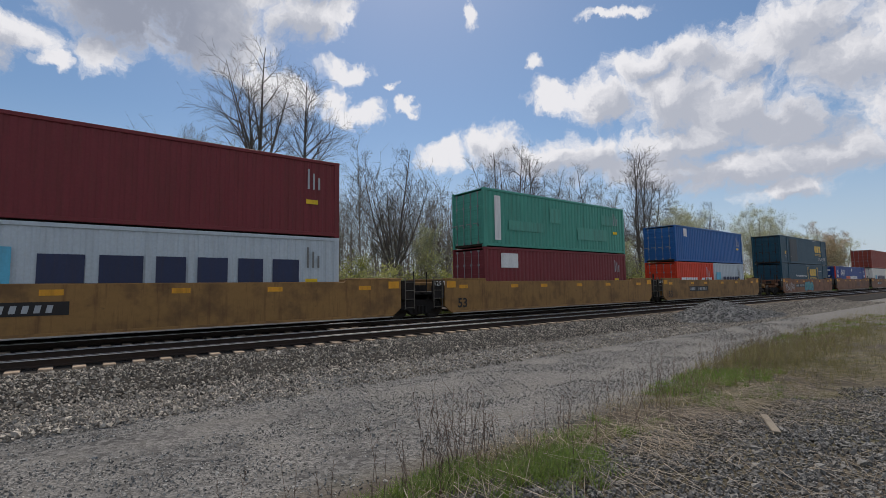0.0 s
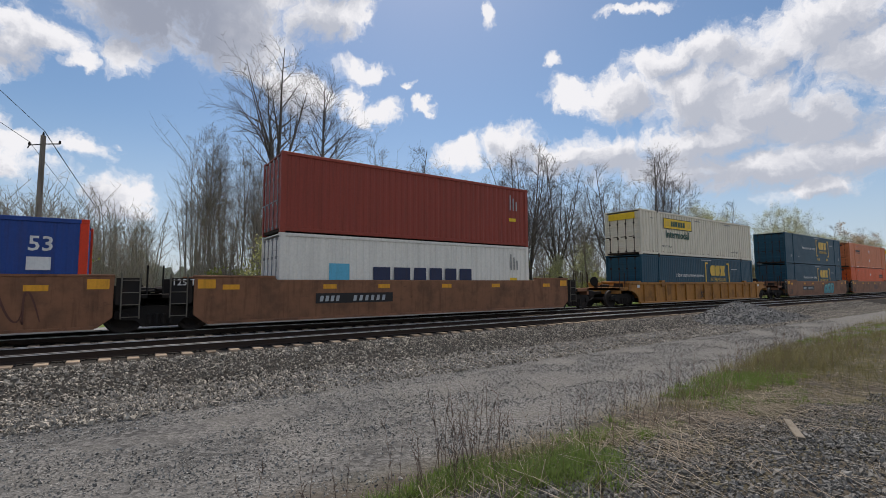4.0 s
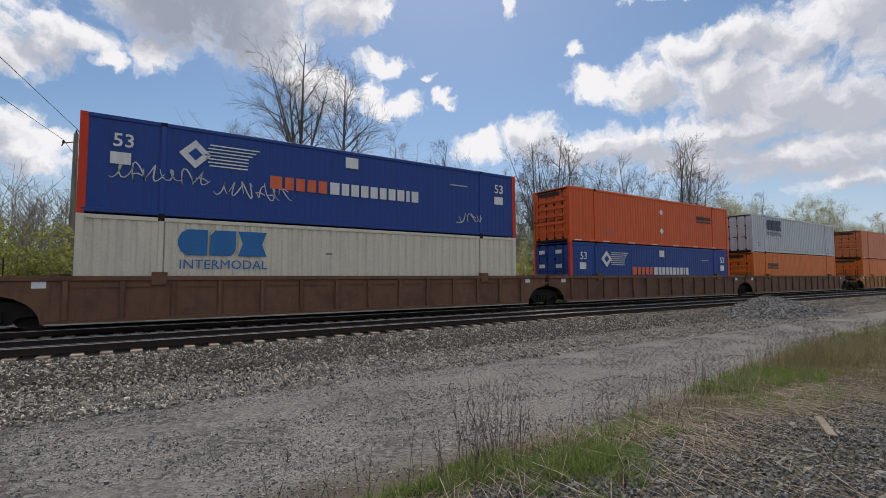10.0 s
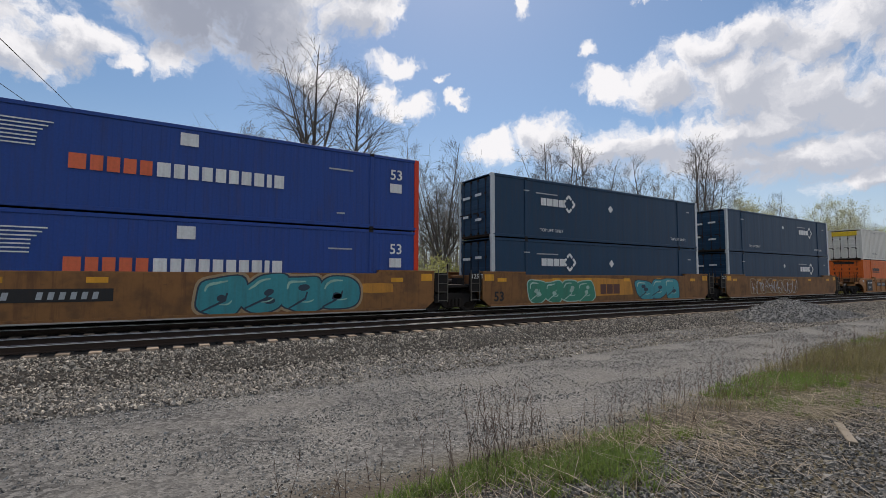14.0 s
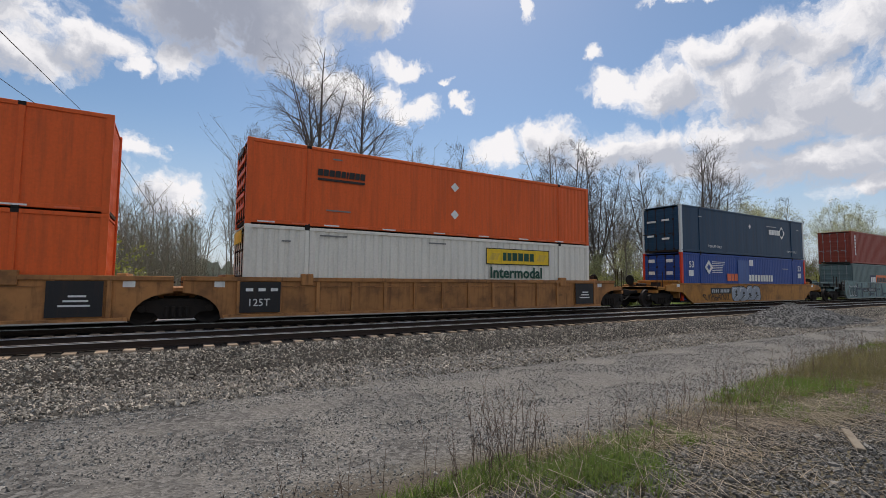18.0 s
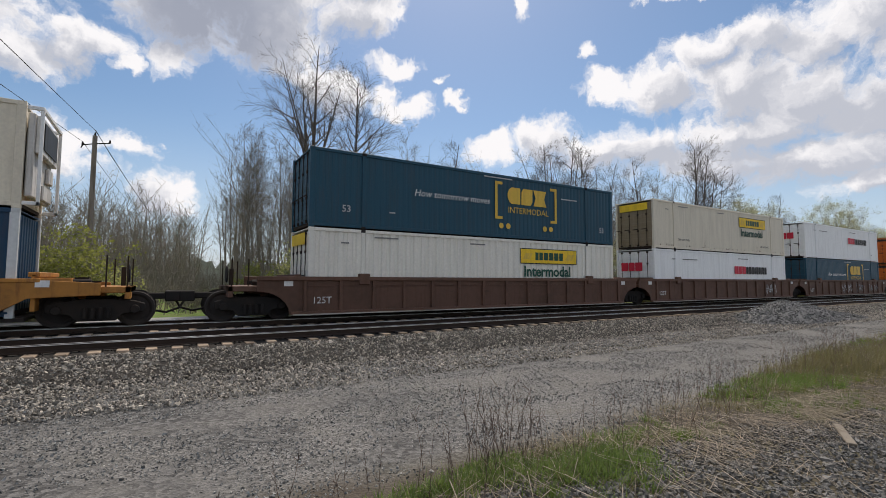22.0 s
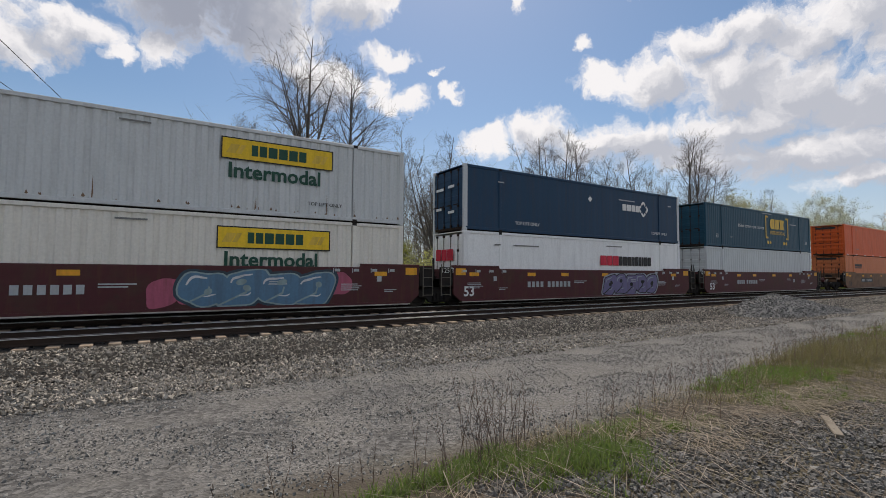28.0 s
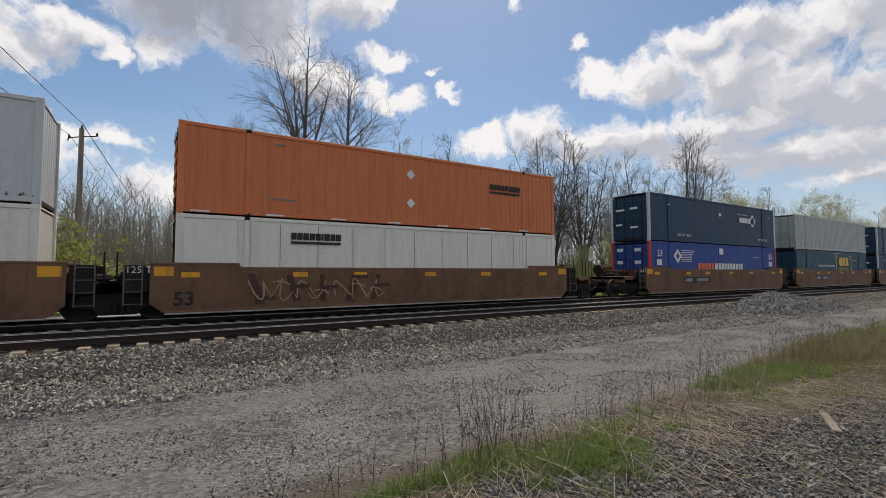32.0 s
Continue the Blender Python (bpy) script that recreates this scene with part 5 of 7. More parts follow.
def spread(lo, hi, step, grow=1.22, far=3000.0):
    mid = list(np.arange(lo, hi + 1e-6, step))
    out, d, x = [], step, hi
    while x < far:
        d *= grow
        x += d
        out.append(x)
    pre, d, x = [], step, lo
    while x > -far:
        d *= grow
        x -= d
        pre.append(x)
    return pre[::-1] + mid + out


ground = single("ground", grid_mesh("ground", spread(-10, 40, 0.45), spread(-4, 12, 0.3), lambda x, y: ground_height(x, y) + ground_relief(x, y)),
                ground_material(), "grey gravel road with a grassy bank and rough turf", "ground", "structure")

# near-black, so that the colour itself holds the shade under the train
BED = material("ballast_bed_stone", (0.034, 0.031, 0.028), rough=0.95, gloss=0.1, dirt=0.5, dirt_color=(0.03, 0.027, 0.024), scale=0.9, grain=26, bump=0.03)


def bed_profile():
    return [(-0.75, 10.35), (-0.50, 10.6), (-0.24, 12.0), (-0.2, 12.3), (-0.2, 19.3), (-0.8, 21.3)]


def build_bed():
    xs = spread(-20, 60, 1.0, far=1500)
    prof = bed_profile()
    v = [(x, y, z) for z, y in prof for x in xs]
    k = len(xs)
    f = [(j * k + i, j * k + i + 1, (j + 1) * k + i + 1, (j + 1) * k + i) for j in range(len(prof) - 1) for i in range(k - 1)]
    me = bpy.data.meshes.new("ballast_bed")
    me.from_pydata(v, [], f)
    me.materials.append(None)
    return single("ballast_bed", me, BED, "crushed-stone ballast bed under two tracks, shade in its near-black colour", "ballast", "structure")


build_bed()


def rail_mesh():
    o = [(-0.07, -0.17), (0.07, -0.17), (0.07, -0.155), (0.012, -0.13), (0.012, -0.045), (0.036, -0.03), (0.036, -0.004), (0.028, 0.0), (-0.028, 0.0), (-0.036, -0.004), (-0.036, -0.03), (-0.012, -0.045), (-0.012, -0.13), (-0.07, -0.155)]
    s = Shape()
    k = len(o)
    s.v = [(-600, y, z) for y, z in o] + [(1200, y, z) for y, z in o]
    s.f = [(i, (i + 1) % k, k + (i + 1) % k, k + i) for i in range(k)]
    return s.mesh("rail")


def rail_head():
    """The worn head: a flat crown with rounded shoulders."""
    o = [(-0.0375, -0.028), (0.0375, -0.028), (0.0375, -0.012), (0.024, 0.0025), (-0.024, 0.0025), (-0.0375, -0.012)]
    s = Shape()
    s.v = [(-600, y, z) for y, z in o] + [(1200, y, z) for y, z in o]
    s.f = [(i, (i + 1) % 6, 6 + (i + 1) % 6, 6 + i) for i in range(6)]
    return s.mesh("running_band")


for name_y, label in ((NEAR_Y, "empty near railway track with bright rails on wooden ties"), (TRACK_Y, "railway track under the train")):
    tr = thing("railway_track", label, "railway track", "railway tracks", (0, name_y, 0))
    tr["kind"] = "structure"
    for y in (-0.7525, 0.7525):
        r = part("rail", shared("rail", rail_mesh), RUST, tr, (0, y, 0))
        part("running_band", shared("railhead", rail_head), STEEL, r, (0, 0, 0.0), "bright worn rail head")


# ---- woods ----
class Twigs:
    """Tapered tubes gathered fast into one mesh."""

    def __init__(self):
        self.a, self.b, self.r, self.s = [], [], [], []

    def add(self, a, b, r0, r1):
        self.a.append(a)
        self.b.append(b)
        self.r.append((r0, r1))

    def mesh(self, name):
        A, B, R = np.array(self.a), np.array(self.b), np.array(self.r)
        d = B - A
        d /= np.linalg.norm(d, axis=1)[:, None] + 1e-9
        ref = np.where(np.abs(d[:, 2:3]) > 0.9, np.array([[1.0, 0, 0]]), np.array([[0, 0, 1.0]]))
        u = np.cross(d, ref)
        u /= np.linalg.norm(u, axis=1)[:, None]
        w = np.cross(d, u)
        vs, fs, base = [], [], 0
        for sides, sel in ((7, R[:, 0] > 0.09), (4, (R[:, 0] <= 0.09) & (R[:, 0] > 0.022)), (3, R[:, 0] <= 0.022)):
            idx = np.nonzero(sel)[0]
            if not len(idx):
                continue
            t = np.arange(sides) * 2 * math.pi / sides
            c, s_ = np.cos(t)[None, :, None], np.sin(t)[None, :, None]
            ring = u[idx][:, None] * c + w[idx][:, None] * s_
            lo = A[idx][:, None] + ring * R[idx, 0][:, None, None]
            hi = B[idx][:, None] + ring * R[idx, 1][:, None, None]
            vs.append(np.concatenate([lo, hi], 1).reshape(-1, 3))
            q = np.arange(sides)
            face = np.stack([q, (q + 1) % sides, sides + (q + 1) % sides, sides + q], 1)
            fs.append((base + (np.arange(len(idx)) * 2 * sides)[:, None, None] + face[None]).reshape(-1, 4))
            base += len(idx) * 2 * sides
        v, f = np.concatenate(vs), np.concatenate(fs)
        me = bpy.data.meshes.new(name)
        me.from_pydata(v.tolist(), [], f.tolist())
        me.materials.append(None)
        return me


def leaf_mesh(name, pts, size, rng, flat=0.5):
    """Small folded leaves, two triangles each, at the given points."""
    P = np.array(pts)
    n = len(P)
    d = rng.normal(size=(n, 3))
    d /= np.linalg.norm(d, axis=1)[:, None]
    e = np.cross(d, rng.normal(size=(n, 3)))
    e /= np.linalg.norm(e, axis=1)[:, None]
    k = size * rng.uniform(0.6, 1.3, (n, 1))
    v = np.stack([P - d * k, P + e * k * flat, P + d * k, P - e * k * flat], 1).reshape(-1, 3)
    b = np.arange(n) * 4
    f = np.stack([b, b + 1, b + 2, b + 3], 1)
    me = bpy.data.meshes.new(name)
    me.from_pydata(v.tolist(), [], f.tolist())
    me.materials.append(None)
    return me


def grow_tree(seed, height, trunk_r=0.2, bole=0.4, leaders=3, fan=0.2, side=10, wide=0.3, fine=1.0, stems=1, lift=0.05):
    """Branch tubes of a bare tree: a clear bole that forks into leaders, each with side limbs and fine twigs. Returns the trunk, the limbs and the tips."""
    rng = random.Random(seed)
    trunk, crown, tips = Twigs(), Twigs(), []
    up = Vector((0, 0, 1))

    def limb(p, d, length, r, depth, target):
        seg = (7, 4, 3, 2)[depth]
        pts, rr = [p], r
        for i in range(seg):
            wob = (0.05, 0.09, 0.13, 0.18)[depth]
            d = (d + Vector((rng.uniform(-1, 1), rng.uniform(-1, 1), rng.uniform(-0.7, 0.7))) * wob + up * lift * (2.0 if depth == 0 else 1.0)).normalized()
            q = pts[-1] + d * (length / seg)
            r2 = r * (1 - (i + 1) / seg * 0.82)
            target.add(tuple(pts[-1]), tuple(q), max(rr, 0.006), max(r2, 0.0045))
            pts.append(q)
            rr = r2
        tips.append(tuple(pts[-1]))
        if depth == 3:
            return
        count = (side, rng.uniform(4, 7) * fine, rng.uniform(2.5, 4.5) * fine)[depth]
        for k in range(int(count)):
            t = (0.12 if depth == 0 else 0.25) + (0.85 if depth == 0 else 0.74) * (k + rng.random()) / count
            i = min(int(t * seg), seg - 1)
            base = pts[i].lerp(pts[i + 1], t * seg - i)
            along = (pts[i + 1] - pts[i]).normalized()
            out = along.cross(Vector((rng.uniform(-1, 1), rng.uniform(-1, 1), rng.uniform(-1, 1)))).normalized()
            a = rng.uniform(0.5, 0.95)
            nd = along * math.cos(a) + out * math.sin(a)
            reach = length * wide * rng.uniform(0.6, 1.2) * (1.2 - 0.75 * t) if depth == 0 else length * rng.uniform(0.38, 0.68)
            limb(base, nd, reach, max(r * (1 - t * 0.8) * 0.58, 0.0065), depth + 1, crown)

    for s in range(stems):
        p = Vector((rng.uniform(-0.5, 0.5), rng.uniform(-0.5, 0.5), -0.2)) if stems > 1 else Vector((0, 0, -0.2))
        tilt = 0.035 if stems == 1 else 0.07
        pts, d, n = [p], Vector((rng.uniform(-tilt, tilt), rng.uniform(-tilt, tilt), 1)).normalized(), 6
        for i in range(n):
            d = (d + Vector((rng.uniform(-1, 1), rng.uniform(-1, 1), 0.4)) * 0.04).normalized()
            q = pts[-1] + d * (height * bole / n)
            trunk.add(tuple(pts[-1]), tuple(q), trunk_r * (1 - 0.35 * i / n), trunk_r * (1 - 0.35 * (i + 1) / n))
            pts.append(q)
        for k in range(int(4 * fine)):
            a, t = rng.uniform(0, 6.28), rng.uniform(0.55, 1.0)
            i = min(int(t * n), n - 1)
            limb(pts[i], Vector((math.cos(a), math.sin(a), 0.9)).normalized(), height * 0.1 * rng.uniform(0.5, 1.2), 0.02, 2, crown)
        turn = rng.uniform(0, 6.28)
        for k in range(leaders):
            a = turn + 6.28 * k / leaders + rng.uniform(-0.4, 0.4)
            lean = fan * (0.25 if k == 0 else rng.uniform(0.7, 1.2))
            nd = (d + Vector((math.cos(a), math.sin(a), 0)) * lean).normalized()
            start = pts[-1] if k < 2 else pts[-2].lerp(pts[-1], rng.random())
            limb(start, nd, height * (1 - bole) * (1.0 if k == 0 else rng.uniform(0.72, 0.98)), trunk_r * (0.65 if k == 0 else rng.uniform(0.48, 0.62)), 0, trunk if k == 0 else crown)
    # the crown's top stands at the tree's height
    k = height / max(p[2] for p in tips)
    for g in (trunk, crown):
        g.a, g.b = [(x, y, z * k) for x, y, z in g.a], [(x, y, z * k) for x, y, z in g.b]
    return trunk, crown, [(x, y, z * k) for x, y, z in tips]


def tree_kind(name, label, leaves=None, leaf_size=0.07, leaf_every=1, bark=BARK, **kw):
    trunk, crown, tips = grow_tree(**kw)
    t = thing(name, label, "tree", "trees along the tracks")
    part("trunk", trunk.mesh("trunk"), bark, t)
    part("crown", crown.mesh("crown"), bark, t, label="bare branching crown")
    if leaves:
        rng = np.random.default_rng(kw["seed"])
        pts = np.repeat(np.array(tips)[::leaf_every], 5, 0)
        pts = pts + rng.normal(scale=0.22, size=pts.shape)
        part("foliage", leaf_mesh("foliage", pts, leaf_size, rng), leaves, t, label="thin young foliage")
    t["height"] = kw["height"]
    return t


def ground_at(y):
    return float(np.interp(y, (19.8, 21.5, 25, 60, 3000), (-0.6, -0.72, -0.85, -1.0, -2.0)))


def place_tree(t, first, x, y, scale=1.0, turn=0.0):
    m = Matrix.Translation((x, y, ground_at(y))) @ Matrix.Rotation(turn, 4, "Z")
    if first:
        t.matrix_basis = m @ Matrix.Scale(scale, 4)
        return t
    c = copy_thing(t, m)
    c.scale = (scale, scale, scale)
    return c


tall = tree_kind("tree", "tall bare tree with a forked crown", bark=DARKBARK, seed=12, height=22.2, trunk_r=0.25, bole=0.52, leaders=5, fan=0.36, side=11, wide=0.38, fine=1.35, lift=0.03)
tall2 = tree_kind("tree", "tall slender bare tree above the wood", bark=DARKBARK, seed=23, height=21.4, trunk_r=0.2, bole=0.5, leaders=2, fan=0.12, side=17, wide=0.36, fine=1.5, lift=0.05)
slim = tree_kind("tree", "thin bare tree at the wood's edge", seed=31, height=14.5, trunk_r=0.095, bole=0.4, leaders=2, fan=0.05, side=22, wide=0.25, fine=1.25, lift=0.07)
slim2 = tree_kind("tree", "thin bare tree at the wood's edge", seed=37, height=13.0, trunk_r=0.085, bole=0.35, leaders=2, fan=0.08, side=20, wide=0.26, fine=1.25, lift=0.07)
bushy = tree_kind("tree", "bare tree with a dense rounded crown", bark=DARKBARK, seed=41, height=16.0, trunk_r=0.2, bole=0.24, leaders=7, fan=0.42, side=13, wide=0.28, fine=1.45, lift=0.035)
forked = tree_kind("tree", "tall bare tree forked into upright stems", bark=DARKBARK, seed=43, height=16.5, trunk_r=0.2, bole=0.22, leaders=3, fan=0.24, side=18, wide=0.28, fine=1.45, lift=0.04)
sapling = tree_kind("tree", "multi-stemmed bare sapling in the wood", seed=47, height=8.5, trunk_r=0.05, bole=0.35, leaders=2, fan=0.09, side=9, wide=0.26, fine=0.9, stems=4)
budding = tree_kind("tree", "tree with a thin veil of young leaves", leaves=BUD, leaf_size=0.075, seed=53, height=14.0, trunk_r=0.16, bole=0.24, leaders=6, fan=0.5, side=12, wide=0.36, fine=1.2)
budsap = tree_kind("tree", "young slender tree coming into leaf", leaves=BUD, leaf_size=0.08, seed=59, height=8.0, trunk_r=0.06, bole=0.3, leaders=2, fan=0.25, side=7, wide=0.32, fine=0.9, stems=3)
russet = tree_kind("tree", "rounded tree with a veil of russet buds", leaves=RUSTLEAF, leaf_size=0.13, seed=67, height=15.0, trunk_r=0.2, bole=0.18, leaders=7, fan=0.6, side=10, wide=0.36, fine=1.0)


def plant_woods():
    rng = random.Random(5)
    place_tree(tall, True, 9.8, 35.0, 1.0, 0.4)
    place_tree(tall2, True, 12.8, 35.8, 1.0, 1.0)
    fixed = [(slim, 4.4, 33.0, 0.9), (slim2, 5.0, 34.0, 1.0), (slim, 6.0, 34.5, 0.95), (slim2, 6.7, 33.5, 0.98), (slim, 3.6, 33.0, 0.66), (slim2, 7.3, 33.0, 0.85),
             (slim, 8.4, 34.5, 0.8), (slim2, 11.4, 34.0, 0.8), (slim, 14.6, 34.0, 0.85), (slim, 17.5, 34.0, 1.07), (bushy, 20.7, 34.0, 0.92), (slim2, 16.2, 33.5, 0.8),
             (slim, 23.5, 33.0, 0.82), (slim2, 26.0, 33.0, 0.85), (slim, 28.5, 33.0, 0.9), (bushy, 32.6, 33.0, 1.0), (bushy, 35.6, 34.0, 1.12), (bushy, 38.6, 33.0, 1.04),
             (slim2, 42.2, 32.0, 1.0), (forked, 45.4, 31.0, 1.0), (slim2, 47.6, 32.0, 1.15), (forked, 55.2, 31.0, 1.2), (slim, 52.0, 31.5, 1.05), (forked, 58.2, 31.5, 1.17),
             (budding, 63.5, 31.0, 0.98), (budding, 70.5, 31.0, 1.0), (slim2, 66.5, 32.5, 1.05), (bushy, 76.0, 32.0, 0.95), (slim2, 82.0, 32.0, 0.95), (budding, 97.0, 31.0, 1.22),
             (budding, 103.0, 32.0, 1.05), (bushy, 112.0, 33.0, 0.95), (budding, 122.0, 33.0, 1.0), (bushy, 134.0, 34.0, 1.0), (budding, 148.0, 35.0, 1.1), (bushy, 165.0, 36.0, 1.1), (budding, 185.0, 37.0, 1.2)]
    place_tree(russet, True, 125.0, 29.0, 1.0, 0.7)
    used = {tall2.name}
    for t, x, y, k in fixed:
        place_tree(t, t.name not in used, x, y, k, rng.uniform(0, 6.28))
        used.add(t.name)
    # the wood behind, thick with thin trees
    for k in range(60):
        x = -60 + k * 4.0 + rng.uniform(-1.2, 1.2)
        y = rng.uniform(36, 44) + (32 if x < 4.5 else 0)
        t = rng.choice([slim, slim2, slim, slim2, sapling, bushy if x > 20 else slim])
        place_tree(t, t.name not in used, x, y, rng.uniform(0.7, 0.98), rng.uniform(0, 6.28))
        used.add(t.name)
    for k in range(45):
        x = 4.0 + k * 2.6 + rng.uniform(-0.9, 0.9)
        t = rng.choice([sapling, sapling, budsap])
        place_tree(t, t.name not in used, x, rng.uniform(28.5, 33.5), rng.uniform(0.55, 0.95), rng.uniform(0, 6.28))
        used.add(t.name)


plant_woods()


def far_wood(name, x0, x1, n, y0, y1, hi, seed, label, fat=1.0):
    """A thick stand of thin trunks with their twigs, too many to count."""
    rng = random.Random(seed)
    t = Twigs()
    for i in range(n):
        x, y = rng.uniform(x0, x1), rng.uniform(y0, y1)
        h = hi * rng.uniform(0.6, 1.05)
        p, d = Vector((x, y, ground_at(y) - 0.2)), Vector((rng.uniform(-0.1, 0.1), rng.uniform(-0.1, 0.1), 1)).normalized()
        r = h * 0.005 * fat * rng.uniform(0.7, 1.3)
        for k in range(8):
            d = (d + Vector((rng.uniform(-1, 1), rng.uniform(-1, 1), 0.3)) * 0.07).normalized()
            q = p + d * h / 8
            t.add(tuple(p), tuple(q), r * (1 - k / 8.6) + 0.006, r * (1 - (k + 1) / 8.6) + 0.006)
            for j in range(rng.randint(1, 3) if k > 1 else 0):
                b = p.lerp(q, rng.random())
                a = rng.uniform(0, 6.28)
                e = b
                dd = Vector((math.cos(a), math.sin(a), rng.uniform(0.8, 1.8))).normalized()
                reach = h * rng.uniform(0.06, 0.15)
                for m in range(2):
                    f = e + dd * reach
                    t.add(tuple(e), tuple(f), fat * (0.018 - m * 0.007), fat * (0.011 - m * 0.005))
                    for w in range(2):
                        u = e.lerp(f, rng.uniform(0.3, 1))
                        s = Vector((rng.uniform(-1, 1), rng.uniform(-1, 1), rng.uniform(0, 1.4))).normalized()
                        t.add(tuple(u), tuple(u + s * reach * rng.uniform(0.4, 0.8)), 0.009 * fat, 0.004 * fat)
                    e = f
                    dd = (dd + Vector((rng.uniform(-0.4, 0.4), rng.uniform(-0.4, 0.4), 0.3))).normalized()
            p = q
    single(name, t.mesh(name), BARK, label, "woods", "stuff")


def brushwood(name, x0, x1, n, y0, y1, hi, seed, label):
    """Low tangled brush under the trees."""
    rng = random.Random(seed)
    t = Twigs()
    for i in range(n):
        x, y = rng.uniform(x0, x1), rng.uniform(y0, y1)
        h = hi * rng.uniform(0.4, 1.1)
        base = Vector((x, y, ground_at(y) - 0.1))
        for k in range(3):
            d = Vector((rng.uniform(-0.6, 0.6), rng.uniform(-0.6, 0.6), 1)).normalized()
            tip = base + d * h
            t.add(tuple(base), tuple(tip), 0.022, 0.008)
            for j in range(3):
                b = base.lerp(tip, rng.uniform(0.2, 1))
                e = b + Vector((rng.uniform(-1, 1), rng.uniform(-1, 1), rng.uniform(0, 1))).normalized() * h * rng.uniform(0.15, 0.4)
                t.add(tuple(b), tuple(e), 0.012, 0.005)
    single(name, t.mesh(name), BARK, label, "brushwood", "stuff")


brushwood("brushwood", -2.0, 45.0, 1000, 33.0, 52.0, 3.6, 81, "tangled grey brushwood under the trees")
brushwood("brushwood", 45.0, 130.0, 1100, 33.0, 52.0, 3.6, 82, "tangled grey brushwood under the trees")
brushwood("brushwood", -45.0, 3.0, 1500, 52.0, 84.0, 5.5, 83, "tangled grey brushwood beyond the field")


def horizon_woods():
    rng = random.Random(91)
    s = Shape()
    x = -1500.0
    top = [(x, 5.0)]
    while x < 2200:
        x += rng.uniform(0.4, 1.6)
        top.append((x, rng.uniform(3.6, 6.5)))
    n = len(top)
    s.v = [(px, 125.0, -3.0) for px, z in top] + [(px, 125.0, z) for px, z in top]
    s.f = [(i, i + 1, n + i + 1, n + i) for i in range(n - 1)]
    # distance haze is part of this pale colour
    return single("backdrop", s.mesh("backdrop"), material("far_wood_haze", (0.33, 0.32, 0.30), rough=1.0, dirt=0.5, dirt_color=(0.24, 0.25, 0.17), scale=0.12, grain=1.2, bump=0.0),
                  "far line of woods, haze mixed into its pale grey-brown", "woods", "structure")


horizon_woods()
far_wood("woods", 4.6, 30.0, 310, 35.0, 52.0, 12.5, 71, "dense stand of thin bare trees")
far_wood("woods", 28.0, 90.0, 300, 34.0, 52.0, 10.5, 72, "dense stand of thin bare trees")
far_wood("woods", -45.0, 4.0, 850, 55.0, 95.0, 11.5, 73, "distant stand of bare trees", 1.7)
far_wood("woods", 85.0, 230.0, 200, 34.0, 60.0, 11.0, 74, "dense stand of thin bare trees")


def bush(seed, r, h, mat, label, x, y, stems=26, leaves=2600, leaf=0.075):
    rng = random.Random(seed)
    nr = np.random.default_rng(seed)
    b = thing("bush", label, "bush", "bushes along the tracks", (x, y, ground_at(y)))
    tw, pts = Twigs(), []
    for i in range(stems):
        a, q = rng.uniform(0, 6.28), r * math.sqrt(rng.random())
        p = Vector((q * 0.25 * math.cos(a), q * 0.25 * math.sin(a), -0.1))
        d = Vector((math.cos(a) * q / r * 0.8, math.sin(a) * q / r * 0.8, 1)).normalized()
        length = h * rng.uniform(0.6, 1.05)
        for k in range(5):
            d = (d + Vector((rng.uniform(-1, 1), rng.uniform(-1, 1), rng.uniform(-0.6, 0.6))) * 0.2).normalized()
            e = p + d * length / 5
            tw.add(tuple(p), tuple(e), 0.028 - k * 0.005, 0.023 - k * 0.005)
            p = e
            for j in range(2):
                s = p + Vector((rng.uniform(-1, 1), rng.uniform(-1, 1), rng.uniform(-0.2, 1))) * 0.16 * h
                tw.add(tuple(p), tuple(s), 0.009, 0.004)
                pts.append(tuple(p.lerp(s, rng.random())))
                pts.append(tuple(s))
    part("stem", tw.mesh("stem"), BARK, b)
    base = np.array(pts)[nr.integers(0, len(pts), leaves)]
    part("foliage", leaf_mesh("foliage", base + nr.normal(scale=0.04 * h, size=base.shape), leaf, nr, 0.6), mat, b)
    return b


bush(3, 2.4, 5.0, LEAF, "yellow-green bush in fresh leaf beyond the track", -5.2, 31.5, 44, 12000, 0.085)
bush(4, 1.8, 3.6, LEAF, "yellow-green bush in fresh leaf beyond the track", -8.8, 31.0, 36, 12000, 0.085)
bush(6, 1.6, 2.6, DULLLEAF, "dull green bush at the wood's edge", -3.0, 33.0, 26, 5000)
bush(7, 2.2, 5.0, DULLLEAF, "dull green bush beyond the track", -11.5, 31.0, 30, 9000)


def undergrowth():
    rng = random.Random(9)
    k, spots = 0, []
    x = 5.0
    while x < 120:
        spots.append((x, rng.uniform(27.0, 31.0), rng.uniform(1.4, 2.6), rng.uniform(3.0, 5.0)))
        x += rng.uniform(1.6, 3.4)
    kinds = []
    for i, (x, y, r, h) in enumerate(spots):
        if i < 6:
            kinds.append(bush(20 + i, r, h, DULLLEAF if i % 3 else LEAF, "scrubby bush coming into leaf at the wood's edge", x, y, 22, 6000))
        else:
            c = copy_thing(kinds[i % 6], Matrix.Translation((x, y, ground_at(y))) @ Matrix.Rotation(rng.uniform(0, 6.28), 4, "Z"))
            s = rng.uniform(0.7, 1.15)
            c.scale = (s, s, s)


undergrowth()

